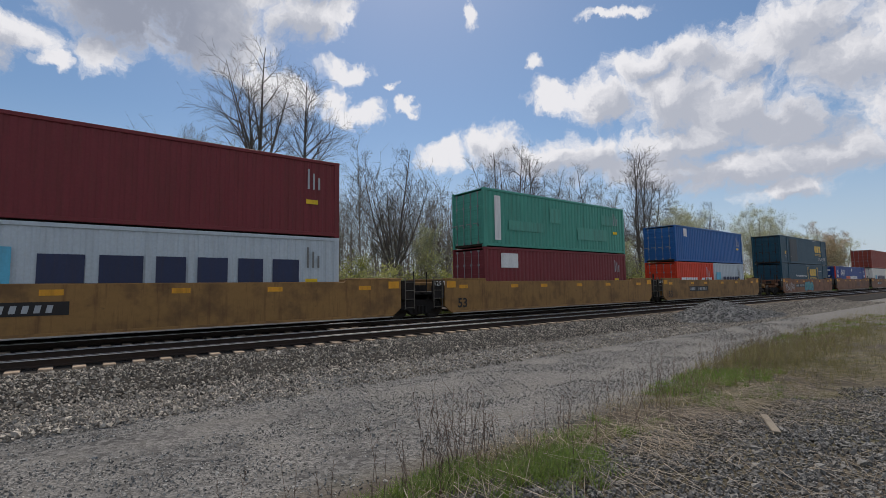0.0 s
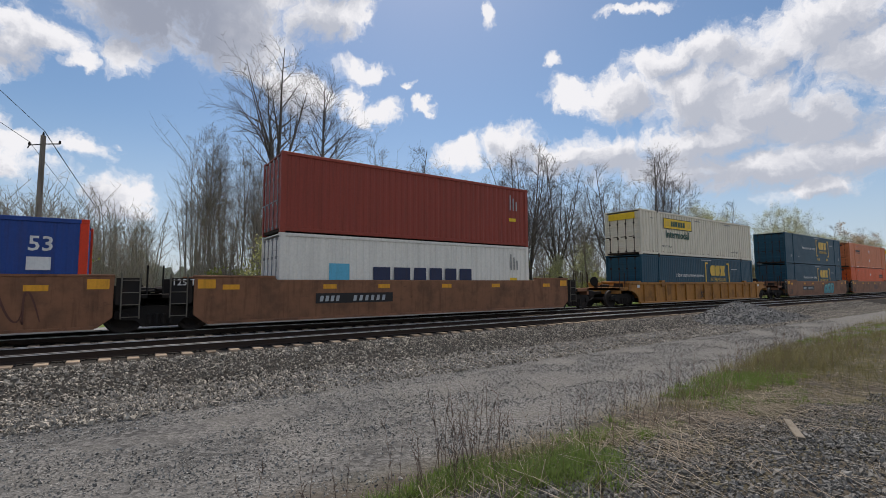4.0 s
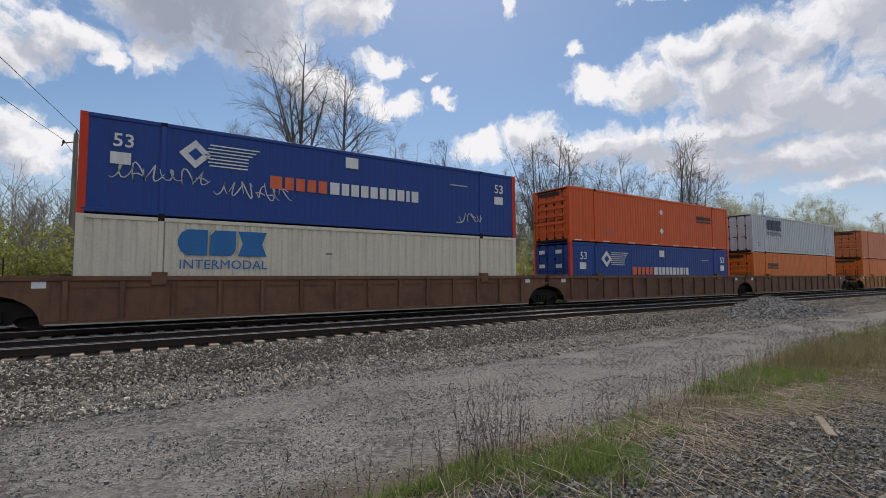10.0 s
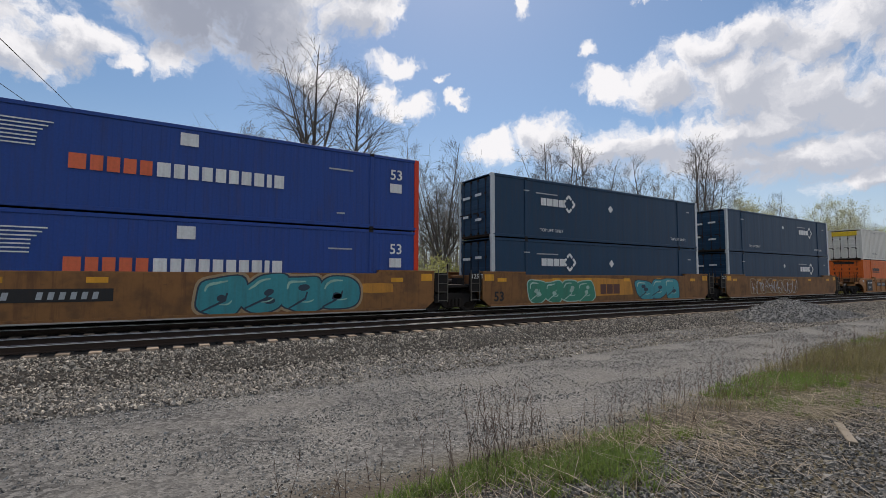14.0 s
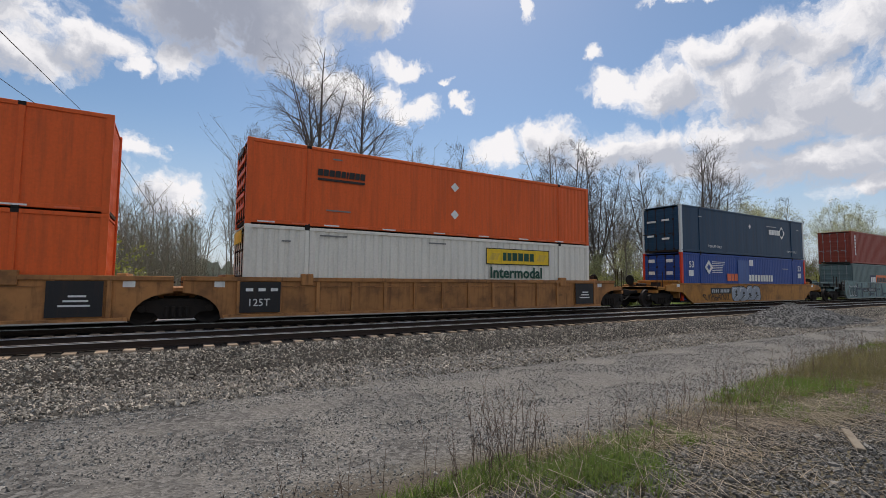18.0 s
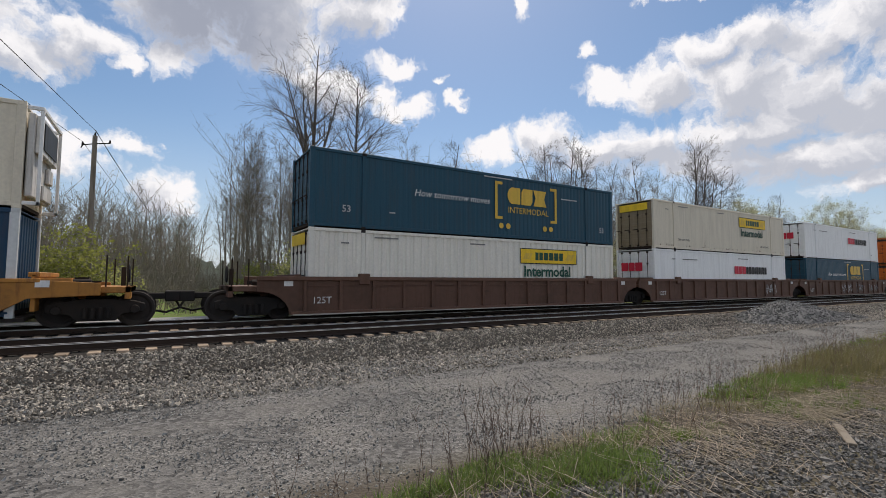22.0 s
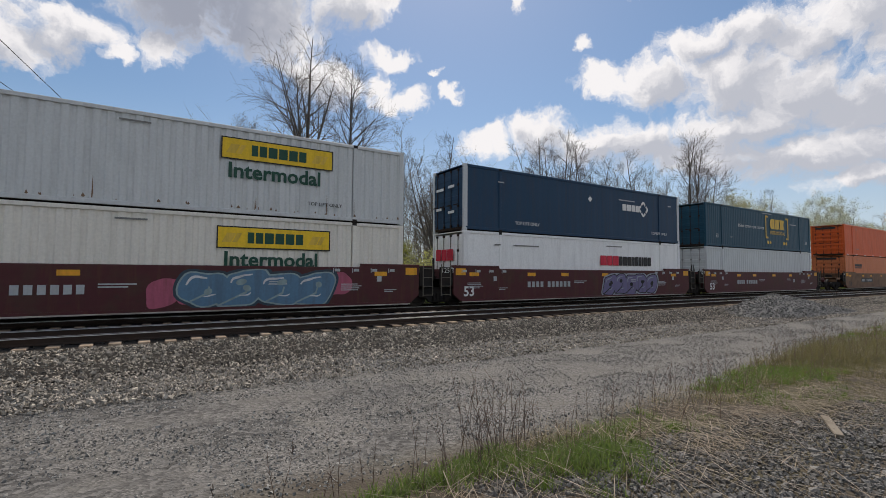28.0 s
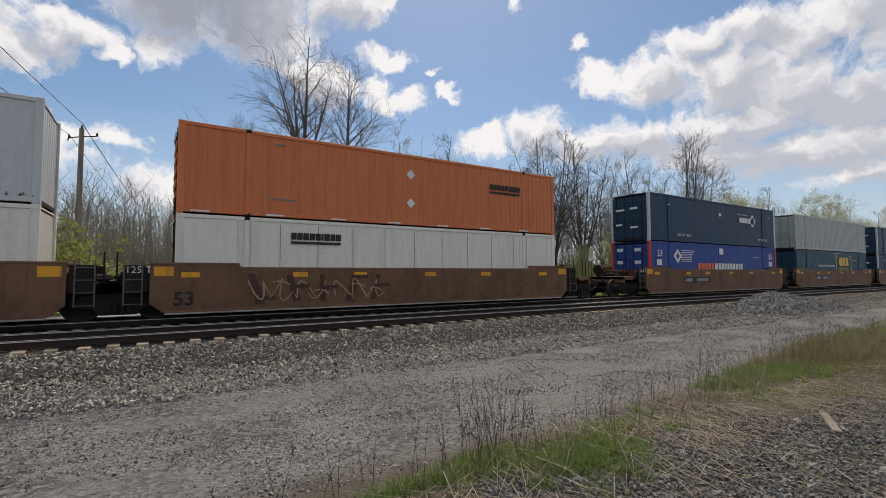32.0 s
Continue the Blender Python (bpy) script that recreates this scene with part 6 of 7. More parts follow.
# a paved lane beyond the tracks
single("lane", Shape().box(-60, 4.5, 27.2, 30.2, -0.88, -0.80).mesh("lane"), material("worn_asphalt", (0.26, 0.26, 0.26), rough=0.9, dirt=0.4, scale=0.5, bump=0.01), "pale worn asphalt lane beyond the tracks", "road", "structure")

# ---- power line ----
pole = thing("utility_pole", "weathered wooden utility pole with short crossarm", "utility pole", at=(-3.55, 32.0, ground_at(32)))
part("post", Shape().tube((0, 0, -0.5), (0.0, 0, 10.3), 0.17, 0.115, 12).mesh("post"), POLEWOOD, pole)
part("crossarm", Shape().tube((-0.55, 0.1, 9.72), (0.0, 0, 9.85), 0.03).tube((0, 0, 9.85), (0.7, -0.1, 9.95), 0.03).tube((-0.55, 0.1, 9.72), (-0.62, 0.1, 9.55), 0.03).mesh("crossarm"), GREASE, pole)
part("insulator", Shape().tube((0, 0, 10.3), (0, 0, 10.5), 0.06, 0.03).mesh("insulator"), GREASE, pole)
part("insulator", Shape().tube((0.7, -0.1, 9.95), (0.7, -0.1, 10.12), 0.06, 0.04).mesh("insulator"), GREASE, pole)
part("insulator", Shape().tube((-0.55, 0.1, 9.72), (-0.55, 0.1, 9.9), 0.06, 0.04).mesh("insulator"), GREASE, pole)
pole_far = thing("utility_pole", "distant weathered wooden utility pole", "utility pole", at=(-0.4, 82.0, ground_at(82)))
part("post", Shape().tube((0, 0, -0.5), (0, 0, 10.0), 0.16, 0.11, 10).mesh("post"), POLEWOOD, pole_far)
pole_back = thing("utility_pole", "wooden utility pole by the gravel road", "utility pole", at=(-10.3, -16.0, -0.5))
part("post", Shape().tube((0, 0, -0.5), (0, 0, 10.2), 0.17, 0.115, 10).mesh("post"), POLEWOOD, pole_back)


def wire(p, q, sag, r=0.013):
    """One sagging cable as a single tube."""
    s, sides, n = Shape(), 5, 24
    for i in range(n + 1):
        c = Vector(p).lerp(Vector(q), i / n) - Vector((0, 0, sag * 4 * (i / n) * (1 - i / n)))
        s.v += [(c.x + r * math.cos(2 * math.pi * j / sides), c.y, c.z + r * math.sin(2 * math.pi * j / sides)) for j in range(sides)]
    s.f = [(i * sides + j, i * sides + (j + 1) % sides, (i + 1) * sides + (j + 1) % sides, (i + 1) * sides + j) for i in range(n) for j in range(sides)]
    return s.mesh("wire")


for top, back, far_end in (((-3.55, 32.0, 9.72), (-9.95, -16.0, 9.3), (-0.4, 82.0, 9.3)), ((-3.5, 31.9, 9.66), (-9.8, -16.0, 9.1), (-0.3, 82.0, 9.2)), ((-4.1, 32.1, 9.02), (-13.2, -16.0, 8.8), (-1.3, 82.0, 8.6))):
    single("power_cable", wire(back, top, 0.12), GREASE, "thin black overhead cable between poles", "cable", group="overhead cables")
    single("power_cable", wire(top, far_end, 0.4), GREASE, "thin black overhead cable between poles", "cable", group="overhead cables")


# ---- loose stones, grass and weeds ----
PEBBLE = np.array([(1, 0, 0), (-1, 0, 0), (0, 1, 0), (0, -1, 0), (0.25, 0.2, 1), (-0.2, -0.25, -1)], float)
PEBBLE_F = np.array([(4, 0, 2), (4, 2, 1), (4, 1, 3), (4, 3, 0), (5, 2, 0), (5, 1, 2), (5, 3, 1), (5, 0, 3)])


def stones_mesh(name, P, size, rng, flat=0.65):
    n = len(P)
    s = size * rng.lognormal(0, 0.35, (n, 1, 1))
    v = PEBBLE[None] * s * 0.62 * np.array([1.0, 0.8, flat])[None, None] * rng.uniform(0.55, 1.1, (n, 6, 3)) + rng.uniform(-0.14, 0.14, (n, 6, 3)) * s
    q = rng.normal(size=(n, 4))
    q /= np.linalg.norm(q, axis=1)[:, None]
    w, x, y, z = q.T
    R = np.stack([np.stack([1 - 2 * (y * y + z * z), 2 * (x * y - z * w), 2 * (x * z + y * w)], 1),
                  np.stack([2 * (x * y + z * w), 1 - 2 * (x * x + z * z), 2 * (y * z - x * w)], 1),
                  np.stack([2 * (x * z - y * w), 2 * (y * z + x * w), 1 - 2 * (x * x + y * y)], 1)], 1)
    v = np.einsum("nij,nkj->nki", R, v) + P[:, None]
    f = (np.arange(n) * 6)[:, None, None] + PEBBLE_F[None]
    me = bpy.data.meshes.new(name)
    me.from_pydata(v.reshape(-1, 3).tolist(), [], f.reshape(-1, 3).tolist())
    me.materials.append(None)
    return me


RNG = np.random.default_rng(7)


def bed_z(y):
    prof = bed_profile()
    return np.interp(y, [p[1] for p in prof], [p[0] for p in prof])


def shoulder_stones():
    n = 68000
    x = -7 + 62 * RNG.random(n) ** 1.7
    y = 12.12 - 3.9 * RNG.random(n) ** 1.35
    z = np.where(y > 10.6, bed_z(y), -0.515) + RNG.uniform(-0.01, 0.02, n)
    return np.stack([x, y, z], 1)


single("ballast_stones", stones_mesh("ballast_stones", shoulder_stones(), 0.05, RNG, 0.5), STONE, "grey crushed ballast stones on the track shoulder", "gravel", "stuff")


def between_stones():
    n = 7000
    x = -7 + 45 * RNG.random(n) ** 1.5
    y = np.where(RNG.random(n) < 0.5, RNG.uniform(12.3, 15.0, n), RNG.uniform(15.0, 19.3, n))
    return np.stack([x, y, np.full(n, -0.195) + RNG.uniform(-0.01, 0.015, n)], 1)


single("track_stones", stones_mesh("track_stones", between_stones(), 0.06, RNG), SHADOWSTONE, "ballast stones between the rails, near-black with oil and painted shade", "gravel", "stuff")


def road_stones():
    n = 120000
    x = np.where(RNG.random(n) < 0.7, -4.5 + 30 * RNG.random(n) ** 1.8, RNG.uniform(2, 30, n))
    y = RNG.uniform(3.9, 10.5, n)
    keep = np.array([noise.noise(Vector((a * 0.6, b * 0.9, 0))) > RNG.uniform(-0.42, 0.12) for a, b in zip(x, y)])
    x, y = x[keep], y[keep]
    z = np.array([ground_height(a, b) + ground_relief(a, b) for a, b in zip(x, y)]) + 0.004
    return np.stack([x, y, z], 1)


single("road_gravel", stones_mesh("road_gravel", road_stones(), 0.025, RNG, 0.4), GRIT, "loose pale gravel on the road", "gravel", "stuff")


def bank_stones():
    n = 46000
    x = 1.7 + 12.0 * RNG.random(n) ** 1.4
    y = RNG.uniform(-0.4, 3.4, n)
    edge = np.array([0.5 * noise.noise(Vector((a * 0.8, b * 0.8, 33))) for a, b in zip(x, y)])
    keep = (y < 3.75 - 0.2 * x + edge + 0.35 * RNG.random(n)) & (y > 0.12 * x - 0.6 + edge) & (x > 2.3 + edge)
    x, y = x[keep], y[keep]
    z = np.array([ground_height(a, b) + ground_relief(a, b) for a, b in zip(x, y)]) + 0.008
    return np.stack([x, y, z], 1)


single("bank_stones", stones_mesh("bank_stones", bank_stones(), 0.034, RNG, 0.8), DARKSTONE, "grey crushed stones on the bank", "gravel", "stuff")


# heap of gravel beside the road
def heap_z(x, y):
    d = math.hypot((x - 26.1) / 3.9, (y - 10.6) / 1.9)
    return max(0.0, 0.98 * (1 - d ** 1.25)) + 0.35 * max(0.0, 1 - math.hypot((x - 29.8) / 3.0, (y - 10.1) / 1.5) ** 1.2) if d < 3 else 0.0


hx, hy = list(np.arange(20.8, 34.9, 0.3)), list(np.arange(8.0, 13.3, 0.25))
single("mound", grid_mesh("mound", hx, hy, lambda x, y: (heap_z(x, y) - 0.56 + 0.06 * noise.noise(Vector((x * 1.5, y * 1.5, 5)))) if heap_z(x, y) > 0.02 else -0.72),
       material("heap_stone", (0.17, 0.168, 0.16), rough=0.95, dirt=0.5, dirt_color=(0.11, 0.10, 0.095), scale=2.5, grain=22, bump=0.03), "heap of grey gravel beside the track", "gravel heap")


def heap_stones():
    P = []
    while len(P) < 5200:
        x, y = RNG.uniform(21.3, 34.3), RNG.uniform(8.3, 13)
        h = heap_z(x, y)
        if h > 0.03:
            P.append((x, y, h - 0.55 + RNG.uniform(0, 0.04)))
    return np.array(P)


single("heap_stones", stones_mesh("heap_stones", heap_stones(), 0.075, RNG), HEAPSTONE, "grey stones on the gravel heap", "gravel", "stuff")


def blades(name, P, length, width, lean, rng, seg=3, curl=0.6, heading=None):
    """Curved tapering blades as ribbons."""
    n = len(P)
    a = rng.uniform(0, 2 * math.pi, n) if heading is None else rng.normal(heading, 0.55, n)
    side = np.stack([-np.sin(a), np.cos(a), np.zeros(n)], 1)
    out = np.stack([np.cos(a), np.sin(a), np.zeros(n)], 1)
    L = length * rng.uniform(0.5, 1.25, n)
    ln = lean * rng.uniform(0.3, 1.4, n)
    rows = []
    for i in range(seg + 1):
        t = i / seg
        h = (L * t * np.cos(np.minimum(ln * (0.5 + curl * t), 1.5)))[:, None]
        o = (L * t * np.sin(np.minimum(ln * (0.5 + curl * t), 1.5)))[:, None]
        c = P + out * o + np.array([0, 0, 1.0]) * h
        w = width * (1 - t * 0.85) * 0.5
        rows += [c - side * w, c + side * w]
    v = np.stack(rows, 1).reshape(-1, 3)
    k = 2 * (seg + 1)
    f = np.concatenate([(np.arange(n) * k)[:, None] + np.array([2 * i, 2 * i + 1, 2 * i + 3, 2 * i + 2])[None] for i in range(seg)])
    me = bpy.data.meshes.new(name)
    me.from_pydata(v.tolist(), [], f.tolist())
    me.materials.append(None)
    return me


def on_ground(x, y):
    return np.stack([x, y, np.array([ground_height(a, b) + ground_relief(a, b) for a, b in zip(x, y)])], 1)


def road_edge(x):
    return np.interp(x, (0, 2, 4, 7.5, 12, 20, 30, 45), (3.4, 3.6, 4.05, 4.35, 4.95, 5.7, 6.5, 7.5))


def tufts(zones, spread_out):
    """Clumps of blades: each zone is (x, y, half length, half depth, clumps, blades in each)."""
    X, Y = [], []
    for cx, cy, rx, ry, n, k in zones:
        ax, ay = RNG.normal(cx, rx, n), RNG.normal(cy, ry, n)
        r = spread_out * RNG.uniform(0.5, 1.6, n)
        X.append((ax[:, None] + RNG.normal(size=(n, k)) * r[:, None]).ravel())
        Y.append((ay[:, None] + RNG.normal(size=(n, k)) * r[:, None]).ravel())
    x, y = np.concatenate(X), np.concatenate(Y)
    keep = (y < road_edge(x) + 0.1) & (x > 0.4)
    return on_ground(x[keep], y[keep])


def mat_points(n, x0, x1, power, lo, hi, patch, seed):
    """Points on the bank between lo and hi metres below the road's edge, in patches."""
    x = x0 + (x1 - x0) * RNG.random(n) ** power
    y = road_edge(x) - lo - (hi - lo) * RNG.random(n)
    keep = np.array([noise.noise(Vector((a * 1.1, b * 1.6, seed))) > patch + RNG.uniform(-0.3, 0.3) for a, b in zip(x, y)]) & (y > 0.06 * x - 0.8)
    return on_ground(x[keep], y[keep])


GREEN_ZONES = [(3.55, 3.05, 0.35, 0.2, 90, 60), (2.75, 3.62, 0.28, 0.14, 50, 50), (2.2, 3.45, 0.3, 0.12, 26, 40), (1.3, 3.45, 0.4, 0.1, 12, 40), (4.6, 3.5, 0.6, 0.25, 22, 36),
               (10.1, 4.0, 0.45, 0.3, 70, 110), (8.6, 4.0, 0.6, 0.25, 40, 60), (12.0, 4.3, 1.2, 0.3, 16, 50), (18, 5.0, 4.0, 0.4, 34, 70), (26, 5.4, 5.0, 0.8, 40, 80), (7.4, 3.2, 0.7, 0.25, 12, 24), (8.4, 2.7, 0.5, 0.2, 10, 24)]
OLIVE_ZONES = [(3.1, 3.3, 0.6, 0.28, 40, 26), (8.8, 3.8, 0.9, 0.35, 46, 30), (7.2, 3.7, 0.6, 0.2, 14, 22), (11.8, 3.8, 1.0, 0.4, 90, 40), (14.5, 4.0, 1.6, 0.5, 110, 46), (19, 4.6, 3.0, 0.6, 100, 56), (27, 5.2, 5.0, 0.8, 90, 66), (11.5, 2.6, 1.5, 0.4, 40, 26)]
single("green_grass", blades("green_grass", tufts(GREEN_ZONES, 0.07), 0.12, 0.010, 0.9, RNG), GRASS, "scattered tufts of fresh green grass on the bank", "grass", "stuff")
single("olive_grass", blades("olive_grass", tufts(OLIVE_ZONES, 0.11), 0.17, 0.008, 1.0, RNG, 3, 0.9), OLIVE, "rough olive grass on the bank", "grass", "stuff")
straw = np.concatenate([mat_points(1500, 1.6, 14, 1.4, 0.05, 2.2, 0.1, 6.0), mat_points(900, 4.4, 11, 1.2, 0.6, 1.7, 0.05, 3.0), mat_points(3500, 8, 40, 1.6, 0.0, 4.2, 0.0, 9.0), mat_points(1500, 4.0, 14, 1.0, 1.4, 4.0, 0.05, 8.0)])
straw[:, 2] += RNG.uniform(0.01, 0.06, len(straw))
single("dry_grass", blades("dry_grass", straw, 0.36, 0.007, 5.0, RNG, 4, 0.8), STRAW, "matted dry straw lying over the bank", "grass", "stuff")
long_straw = np.concatenate([tufts([(4.9, 3.1, 0.5, 0.25, 14, 8), (6.4, 2.8, 0.8, 0.3, 18, 8), (8.4, 2.7, 0.8, 0.3, 24, 9), (5.0, 2.3, 1.0, 0.4, 16, 5), (10.5, 2.7, 1.2, 0.4, 16, 9)], 0.2), mat_points(300, 1.6, 7, 1.2, 0.1, 1.6, -0.2, 21.0)])
long_straw[:, 2] += RNG.uniform(0.02, 0.10, len(long_straw))
single("long_straw", blades("long_straw", long_straw, 0.72, 0.0095, 6.0, RNG, 4, 0.8, -2.05), PALESTRAW, "long bleached straw fallen over the stones", "grass", "stuff")
thatch = np.concatenate([mat_points(2200, 1.2, 10, 1.3, -0.05, 0.9, 0.1, 14.0), tufts([(12.6, 4.0, 1.2, 0.45, 16, 30), (16, 4.4, 2.5, 0.6, 16, 30)], 0.12)])
single("standing_dry_grass", blades("standing_dry_grass", thatch, 0.26, 0.005, 0.8, RNG, 4, 0.9), STRAW, "short dry grass standing at the road's edge", "grass", "stuff")
single("brown_grass", blades("brown_grass", np.concatenate([mat_points(7000, 10.5, 34, 1.5, -0.1, 3.6, -0.1, 17.0), tufts([(12.2, 4.1, 0.8, 0.35, 60, 40), (15.5, 4.5, 2.0, 0.5, 60, 40)], 0.14)]), 0.34, 0.006, 0.7, RNG, 4, 0.9), BROWNGRASS, "brown rough grass standing on the bank", "grass", "stuff")
tall_grass = np.concatenate([tufts([(12.8, 4.2, 1.0, 0.3, 24, 20), (16.5, 4.6, 2.4, 0.6, 24, 20)], 0.2), mat_points(700, 16, 45, 1.3, 0.0, 3.0, -0.1, 11.0)])
single("tall_dry_grass", blades("tall_dry_grass", tall_grass, 0.5, 0.006, 0.5, RNG, 4, 0.9), BROWNGRASS, "tall dry grass standing on the bank", "grass", "stuff")


def weeds(name, spots, h, seed, mat, label, twigs=9):
    """Dead upright stems with short side twigs."""
    rng = random.Random(seed)
    t = Twigs()
    for x, y in spots:
        z = ground_height(x, y) + ground_relief(x, y)
        p, d = Vector((x, y, z)), Vector((rng.uniform(-0.25, 0.25), rng.uniform(-0.25, 0.25), 1)).normalized()
        length = h * rng.uniform(0.55, 1.2)
        for k in range(5):
            d = (d + Vector((rng.uniform(-1, 1), rng.uniform(-1, 1), 0.1)) * 0.09).normalized()
            q = p + d * length / 5
            t.add(tuple(p), tuple(q), 0.0036 - 0.0005 * k, 0.0031 - 0.0005 * k)
            if k > 0:
                for j in range(rng.randint(0, twigs // 4 + 1)):
                    b = p.lerp(q, rng.random())
                    e = b + Vector((rng.uniform(-1, 1), rng.uniform(-1, 1), rng.uniform(0.5, 1.6))).normalized() * length * rng.uniform(0.08, 0.2)
                    t.add(tuple(b), tuple(e), 0.0024, 0.0014)
            p = q
    me = t.mesh(name)
    return single(name, me, mat, label, "weeds", "stuff")


def weed_spots(seed, n, x0, x1, edge0, edge1, back):
    rng = random.Random(seed)
    out = []
    for i in range(n):
        x = x0 + (x1 - x0) * rng.random()
        c = edge0 + (edge1 - edge0) * (x - x0) / (x1 - x0)
        out.append((x, c - back * rng.random() ** 1.5))
    return out


weeds("dead_weeds", weed_spots(1, 18, 1.9, 3.6, 3.65, 4.05, 0.7), 0.62, 1, STEM, "brown dead weed stems standing by the road")
weeds("dead_weeds", weed_spots(5, 30, 2.6, 3.35, 3.9, 4.1, 0.5), 0.78, 5, STEM, "clump of brown dead weed stems by the road")
weeds("dead_weeds", weed_spots(2, 64, 3.4, 8.5, 4.0, 4.5, 1.2), 0.55, 2, STEM, "thin brown dead weed stems standing by the road")
weeds("dead_weeds", weed_spots(3, 90, 9.0, 18.0, 4.6, 5.3, 1.8), 0.7, 3, STEM, "brown dead weeds on the bank")
weeds("dead_weeds", [(0.85, 3.75), (0.9, 3.8), (1.25, 3.55), (1.3, 3.6), (1.2, 3.7), (0.35, 3.6), (1.6, 3.85), (1.68, 3.8)], 0.55, 4, STEM, "single dead weed stems on the gravel")


plank = Shape().box(-0.46, 0.46, -0.042, 0.042, 0, 0.03).mesh("plank", 0.006)
board = single("plank", plank, material("bleached_board", (0.2, 0.17, 0.13), rough=0.9, dirt=0.4, scale=3.0, bump=0.006), "short bleached wooden board lying in the straw", "board")
board.location, board.rotation_euler = (6.47, 2.1, -0.29), (0.05, 0.04, 0.447)


# ---- ties, laid last ----
def lay_ties():
    tie = shared("tie", lambda: Shape().box(-0.115, 0.115, -1.3, 1.3, -0.18, 0.0).mesh("tie", 0.015))
    rng = random.Random(12)
    track = [o for o in scene.objects if o.name.startswith("railway_track")]
    far = Shape()
    for tr in track:
        for i in range(110):
            part("tie", tie, TIE, tr, (-9 + i * 0.52, rng.uniform(-0.05, 0.05), -0.165 + rng.uniform(-0.01, 0.012)), turn=(0, 0, rng.uniform(-0.02, 0.02)))
    for i in range(220):
        far.box(48.3 + i * 0.52, 48.53 + i * 0.52, -1.3, 1.3, -0.34, -0.165)
    me = far.mesh("far_ties")
    for tr in track:
        part("far_ties", me, TIE, tr)["kind"] = "stuff"


lay_ties()

# ---- the train ----
WELL_Z = 0.34
UNITS = []


def stack(car, low=(), high=()):
    """Boxes in a well: low ones on its floor, high ones on top of them; each is (box, x)."""
    UNITS.append((car, [(b, x, WELL_Z) for b, x in low] + [(b, x, WELL_Z + h) for b, x, h in high]))


def triple(kind, color, label, middles, loads, extra=({}, {}, {})):
    ends = (("coupler", "joint"), ("plain", "joint"), ("plain", "coupler"))
    for (a, b), x, (low, high), more in zip(ends, middles, loads, extra):
        car = well_car(kind, color, a, b, label, **more)
        car.location = (x, TRACK_Y, 0)
        stack(car, low, high)


def lone(kind, color, label, x, low, high, **more):
    car = well_car(kind, color, "coupler", "coupler", label, **more)
    car.location = (x, TRACK_Y, 0)
    stack(car, low, high)


T = 2.90


def two(a, b):
    return ([(a, 0)], [(b, 0, T)])


def plain_white():
    c = container("white ribbed container with small black name bars", "white", style="flat")
    mark(c, "name_mark", block_row((0.75, 0.75, 0.8, 0.8, 0.7, 0.3, 0.85, 0.7, 0.8), 0.24, 0.12, 0.06), BLACKMARK, -4.64, 2.2, "black name blocks")
    mark(c, "name_underline", bar(1.78, 0.09), BLACKMARK, -4.64, 2.05)
    for k in range(-4, 5):
        mark(c, "panel_seam", bar(0.018, 2.45), FAINTBLACK, k * 1.3 + 0.2, 0.25)
    for x in (-6.05, 6.05):
        for dx in (-0.2, 0.2):
            mark(c, "lift_frame", bar(0.1, 2.55), WHITEMARK, x + dx - 0.05, 0.2)
    grime(c, 75)
    return c


def scrawled(c, *tags):
    """White sprayed scrawls on a container's side: (seed, x, z, width, height, strokes)."""
    for seed, x, z, w, h, n in tags:
        mark(c, "graffiti", scrawl(seed, w, h, n), paint("spray_white", SPRAY["white"], dirt=0.25), x, z, "white sprayed scrawl")
    return c


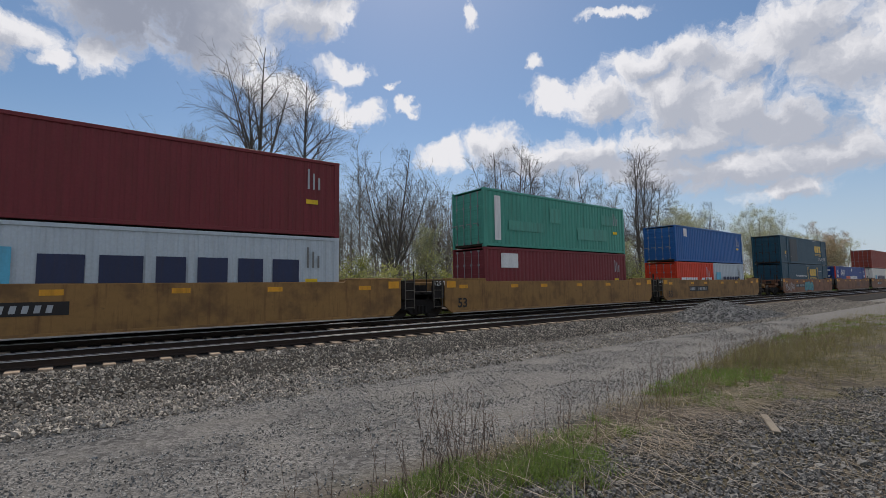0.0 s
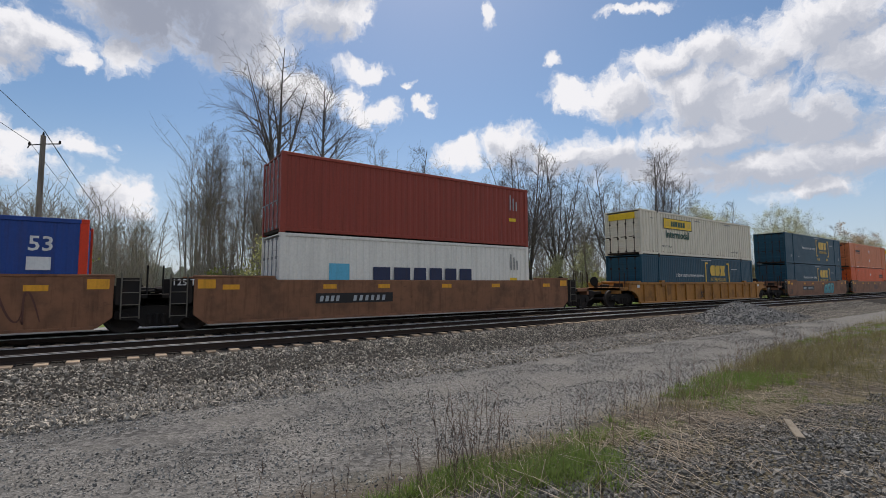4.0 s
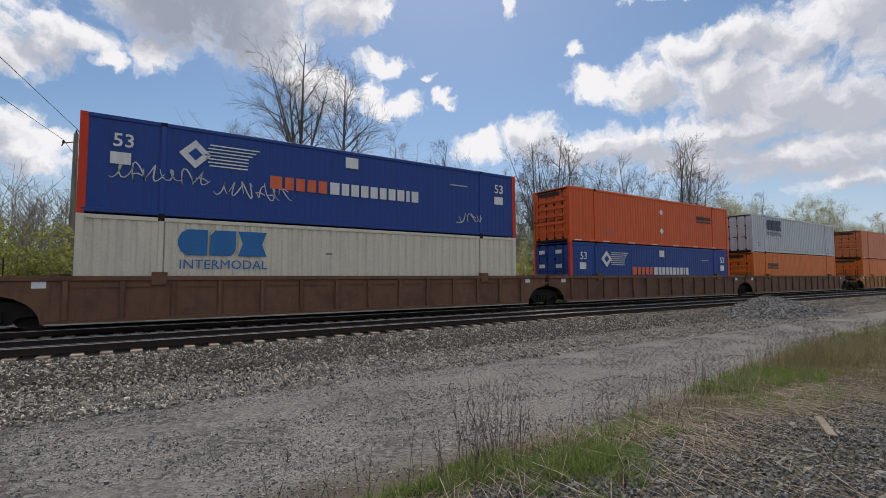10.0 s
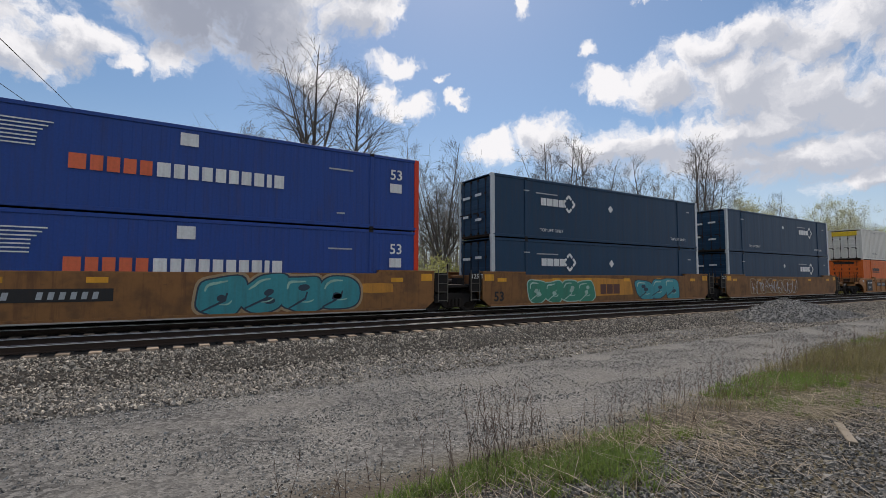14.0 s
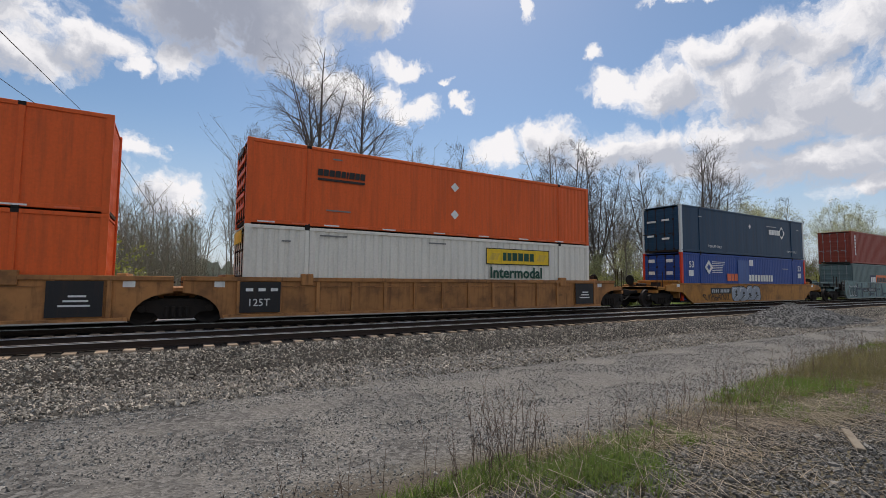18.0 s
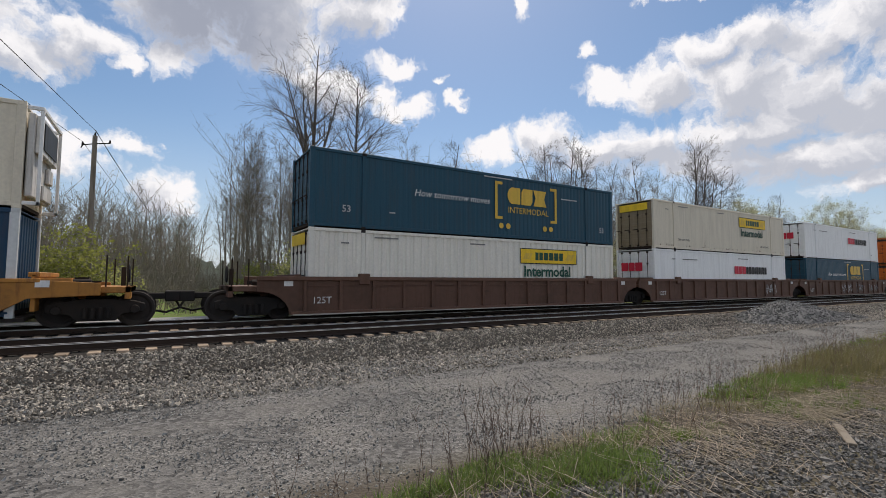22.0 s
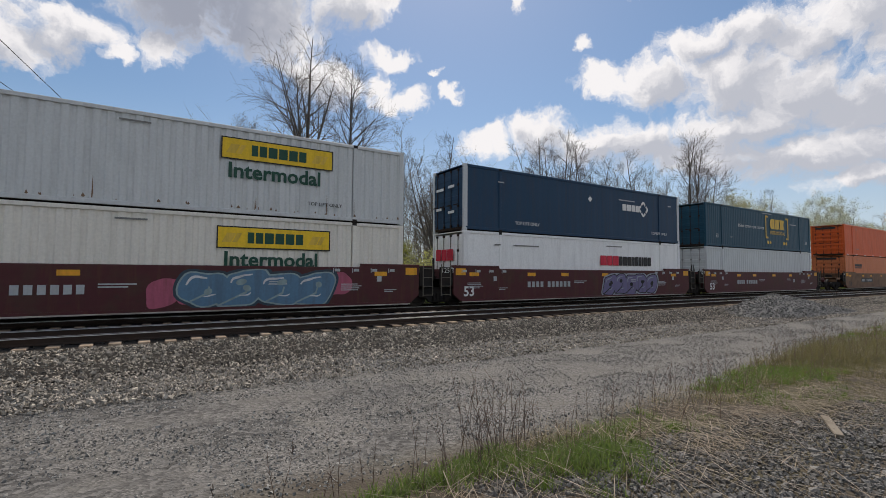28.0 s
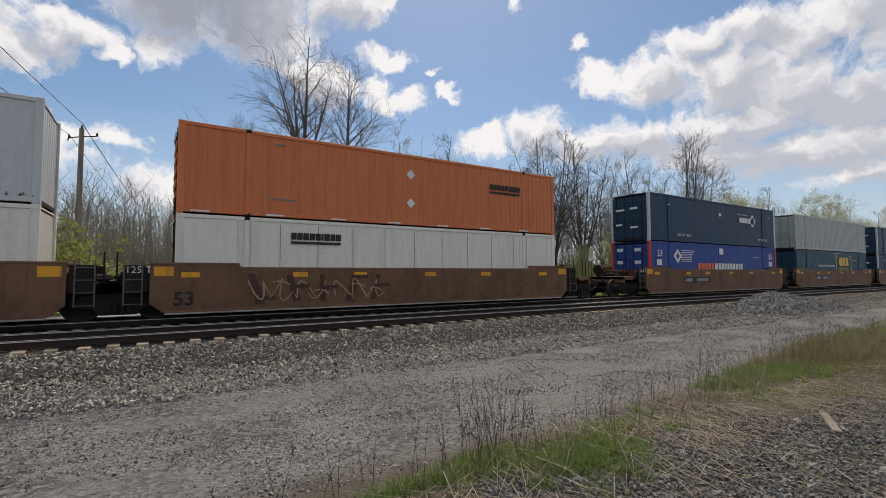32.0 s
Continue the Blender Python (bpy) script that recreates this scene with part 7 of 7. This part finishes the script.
def make_train():
    triple("smooth", "tan", "tan smooth-sided well car with yellow tabs", (1.3, 20.95, 39.85), (
        two(sea_box("grey-white steel container with navy name blocks", "ice_grey", marks="wide_navy"), sea_box("maroon corrugated steel sea container", "maroon", marks="")),
        two(sea_box("maroon steel container with white emblem panel", "maroon", marks="panel"), sea_box("faded green corrugated steel container", "sea_green", marks="white_bar")),
        ([(sea_box("bright red short container with white name blocks", "signal_red", 6.06, 2.59, "white_row"), -3.05), (sea_box("grey-white short container with navy name blocks", "ice_grey", 6.06, 2.59, "star_navy"), 3.05)],
         [(sea_box("blue corrugated steel sea container", "sea_blue", height=2.70, marks="tag"), 0, 2.60)]),
    ), ({"big53": -8.0, "number": True}, {"big53": -8.0, "number": False}, {"big53": -8.0}))
    triple("smooth", "rusty_brown", "rust-brown smooth-sided well car with graffiti", (63.75, 83.4, 102.8), (
        two(railway_green(), scrawled(railway_green(x=3.24, plain=True), (407, 4.6, 0.45, 2.8, 0.45, 8))),
        ([(stack_blue(), 0)], []),
        two(sea_box("white steel container with pale blue emblem and navy name blocks", "white", marks="star_navy"), sea_box("brick red corrugated steel sea container", "brick_red")),
    ), ({"tags": ((301, dict(x=-1.85, w=2.9, z=0.3, h=1.0, fill="teal", line="ice", n=3, rim="blue")), (302, dict(x=-8.1, w=2.8, fill="", line="white", n=5))), "big53": None},
        {"number": False, "logo": 1.5, "big53": None, "tags": ((340, dict(x=4.5, w=2.6, fill="", line="rust", n=5)),)}, {"big53": None}))
    lone("ribbed", "yellow", "yellow ribbed steel single well car", 126.85, *two(railway_green(0.05), haulier_white("cream", -5.35)), number=False, big53=-1.1)
    triple("smooth", "rusty_brown", "brown smooth-sided steel well car", (150.5, 170.2, 189.9), (
        two(railway_green(), railway_green()),
        two(haulier_orange("red_orange", 4.0, upper=False), haulier_orange("faded_orange")),
        two(haulier_white("white", -5.35), haulier_white("white", -5.3, flat=True)),
    ), ({"tags": ((303, dict(x=1.3, w=2.9, z=0.28, h=1.1, fill="teal", line="mint", n=3, rim="ink")),), "big53": -8.1}, {"number": False, "logo": 0.5, "big53": -7.95}, {"big53": -8.0}))
    lone("ribbed", "ochre", "ochre ribbed steel single well car", 213.75, *two(stack_blue(), railway_cream()), big53=None)
    triple("ribbed", "brown", "brown ribbed steel well car", (237.5, 257.3, 277.05), (
        two(railway_cream(), scrawled(stack_blue(), (401, -7.3, 1.0, 2.5, 0.62, 6), (403, -4.6, 0.75, 2.3, 0.62, 6), (405, 4.9, 0.55, 1.2, 0.45, 4))),
        two(stack_blue(), haulier_orange("red_orange", 3.97)),
        two(haulier_orange("amber", -5.74, False, False, 1.85), railway_cream(-5.7, "grey_white", True)),
    ), ({"number": False, "big53": None},) * 3)
    lone("ribbed", "ochre", "ochre ribbed steel single well car", 300.7, *two(haulier_orange("amber", 4.12, upper=False), haulier_orange("faded_orange", 4.16, upper=False)), number=False, big53=None)
    triple("smooth", "graffiti_brown", "orange-brown smooth-sided well car with graffiti", (324.7, 344.5, 364.1), (
        two(stack_blue(), stack_blue()),
        two(lease_navy(-5.12), lease_navy(-5.12)),
        two(lease_navy(), lease_navy()),
    ), ({"tags": ((305, dict(x=0.4, w=5.0, z=0.24, h=1.28, fill="teal", line="mint", n=4, rim="ink", halo="sand", patches=(("amber", 5.6, 0.85, 1.3, 0.38),))),), "big53": None},
        {"tags": ((307, dict(x=-6.1, w=4.3, z=0.26, h=1.1, fill="green", line="pale_mint", n=4, rim="pale_mint", patches=(("amber", -6.2, 0.5, 7.6, 0.95),))), (309, dict(x=1.75, w=3.8, z=0.26, h=1.15, fill="teal", line="pale_mint", n=3, rim="ink"))), "number": False, "logo": -1.25, "big53": -8.1},
        {"tags": ((311, dict(x=-5.6, w=7.0, fill="", line="white", n=9, rim="sand")),), "number": False, "big53": None}))
    triple("ribbed", "ochre", "ochre-brown ribbed steel well car", (387.9, 407.6, 427.35), (
        two(haulier_orange("orange", -5.78, False, False), haulier_white("white", 1.63)),
        two(haulier_orange("red_orange", upper=False), haulier_orange("red_orange", upper=False)),
        two(haulier_white("white", 1.65), haulier_orange("red_orange")),
    ), ({"tags": ((313, dict(x=-3.1, w=0.8, z=0.4, h=0.85, fill="white", line="black", n=2)),), "big53": 5.3}, {"number": False, "big53": None}, {"number": False, "big53": None}))
    lone("sloped", "yellow", "yellow single well car with sloping ends and graffiti", 451.4, *two(stack_blue(True), lease_navy()), big53=None,
         tags=((315, dict(x=-2.9, w=3.5, z=0.24, h=1.0, fill="grey", line="white", n=4, rim="black")), (317, dict(x=-6.3, w=3.0, z=0.3, h=0.5, fill="", line="black", n=7))))
    lone("smooth", "grey_green", "grey-green single well car covered in pale graffiti", 475.05,
         *two(sea_box("grey-green steel container with orange sign panel", "slate", marks="two_panels"), sea_box("brick red steel container with column of white blocks", "brick_red", marks="column")), big53=None,
         tags=((319, dict(x=-7.2, w=14.2, z=0.3, h=1.22, fill="", line="slate_teal", n=9, slabs="ink")), (321, dict(x=-7.9, w=1.6, z=0.4, h=0.9, fill="", line="ink", n=3, rim="white")), (343, dict(x=5.0, w=2.6, z=0.4, h=1.0, fill="ice", line="ink", n=3))))
    lone("sloped", "yellow", "yellow single well car with sloping ends", 499.0, *two(lease_navy(), cool_white(True, "reefer_front")), big53=None)
    triple("ribbed", "dark_brown", "dark brown ribbed well car with scrawls", (522.75, 542.5, 562.3), (
        two(haulier_white("white", 1.6), railway_green()),
        two(logistics_white(), haulier_white("cream", 1.5, flat=True, endcol="door_brown")),
        two(railway_green(), logistics_white()),
    ), ({"number": False, "big53": None}, {"tags": ((323, dict(x=4.6, w=1.5, z=0.4, h=0.85, fill="", line="white", n=4)),), "number": False, "big53": None},
        {"tags": ((325, dict(x=-2.0, w=2.8, z=0.36, h=0.9, fill="", line="white", n=6)), (327, dict(x=1.5, w=2.0, z=0.36, h=0.9, fill="", line="grey", n=4)), (328, dict(x=4.6, w=2.6, z=0.36, h=0.85, fill="", line="grey", n=4))), "number": False, "big53": None}))
    triple("smooth", "oxide_maroon", "dark maroon smooth-sided steel well car", (586.0, 605.7, 625.2), (
        two(haulier_orange("amber", upper=False), haulier_orange("orange")),
        two(lease_navy(), haulier_orange("faded_orange")),
        two(haulier_white("cream", 1.5), railway_green()),
    ), ({"big53": -8.15}, {"tags": ((329, dict(x=0.2, w=5.1, z=0.28, h=1.1, fill="ice", line="white", n=5, rim="steel_blue")),), "big53": -7.9},
        {"tags": ((331, dict(x=-6.8, w=13.6, fill="", line="grey", n=14, rim="grey")),), "number": False, "big53": None}))
    triple("smooth", "oxide_maroon", "maroon smooth-sided steel well car", (650.05, 669.1, 688.3), (
        two(haulier_white("white", 1.45), haulier_white("grey_white", 1.5)),
        two(logistics_white(), lease_navy()),
        two(container("grey-white corrugated steel container on the train", "grey_white", style="iso"), railway_green()),
    ), ({"tags": ((333, dict(x=0.6, w=4.5, z=0.26, h=1.18, fill="steel_blue", line="white", n=4, rim="ice", halo="ink", patches=(("rose", -0.3, 0.3, 1.6, 1.0), ("rose", 4.3, 0.5, 1.5, 0.95)))),), "number": False, "big53": -8.4},
        {"tags": ((335, dict(x=0.8, w=4.5, z=0.28, h=1.1, fill="violet", line="grey", n=5, rim="black", halo="grey")),), "number": False, "big53": -8.2}, {"number": False, "big53": -8.1}))
    triple("smooth", "olive_brown", "olive-brown smooth-sided steel well car", (712.05, 731.95, 751.25), (
        two(haulier_orange("faded_orange", -5.7, False, False), haulier_orange("red_orange", 3.8, diamonds=False)),
        two(cool_white(), haulier_white("grey_white", -5.6, flat=True, end="reefer")),
        two(plain_white(), haulier_orange("faded_orange", 4.04)),
    ), ({"big53": -7.95}, {"number": False, "logo": -1.3, "big53": -8.15, "tags": ((341, dict(x=1.8, w=3.0, fill="", line="black", n=4)),)}, {"tags": ((337, dict(x=-6.0, w=4.8, z=0.36, h=1.0, fill="", line="sand", n=5, slabs="umber")),), "number": False, "big53": -8.1}))
    triple("smooth", "olive_brown", "brown smooth-sided steel well car", (775.1, 794.9, 814.6), (
        two(stack_blue(), lease_navy()),
        two(railway_green(), container("pale grey corrugated steel container", "pale_grey", style="iso")),
        two(lease_navy(), lease_navy()),
    ), ({"big53": None},) * 3)


make_train()


def rolled(t):
    """How far the train has come by t seconds."""
    u = (t - 16) / 16
    return 23.207 * t + 0.652 * (u * u - 1) - 1.134 * (u ** 3 - u)


def motions():
    times = [0, 4, 8, 12, 16, 20, 24, 28, 32]
    for car, boxes in UNITS:
        x = car.location.x
        walk(car, [(t, pose(x - rolled(t), TRACK_Y, 0)) for t in times])
        for box, dx, z in boxes:
            walk(box, [(t, pose(x + dx - rolled(t), TRACK_Y, z)) for t in times])
    # all wheelsets of one place in a bogie turn alike, so they share one action
    for dx, wheels in WHEELS.items():
        first = wheels[0]
        walk(first, [(k / FPS, pose(dx, 0, 0.5) @ Matrix.Rotation(-rolled(k / FPS) / 0.5, 4, "Y")) for k in range(32 * FPS + 1)])
        for w in wheels[1:]:
            w.rotation_mode = "QUATERNION"
            w.animation_data_create()
            w.animation_data.action = first.animation_data.action
            w.animation_data.action_slot = first.animation_data.action_slot


motions()
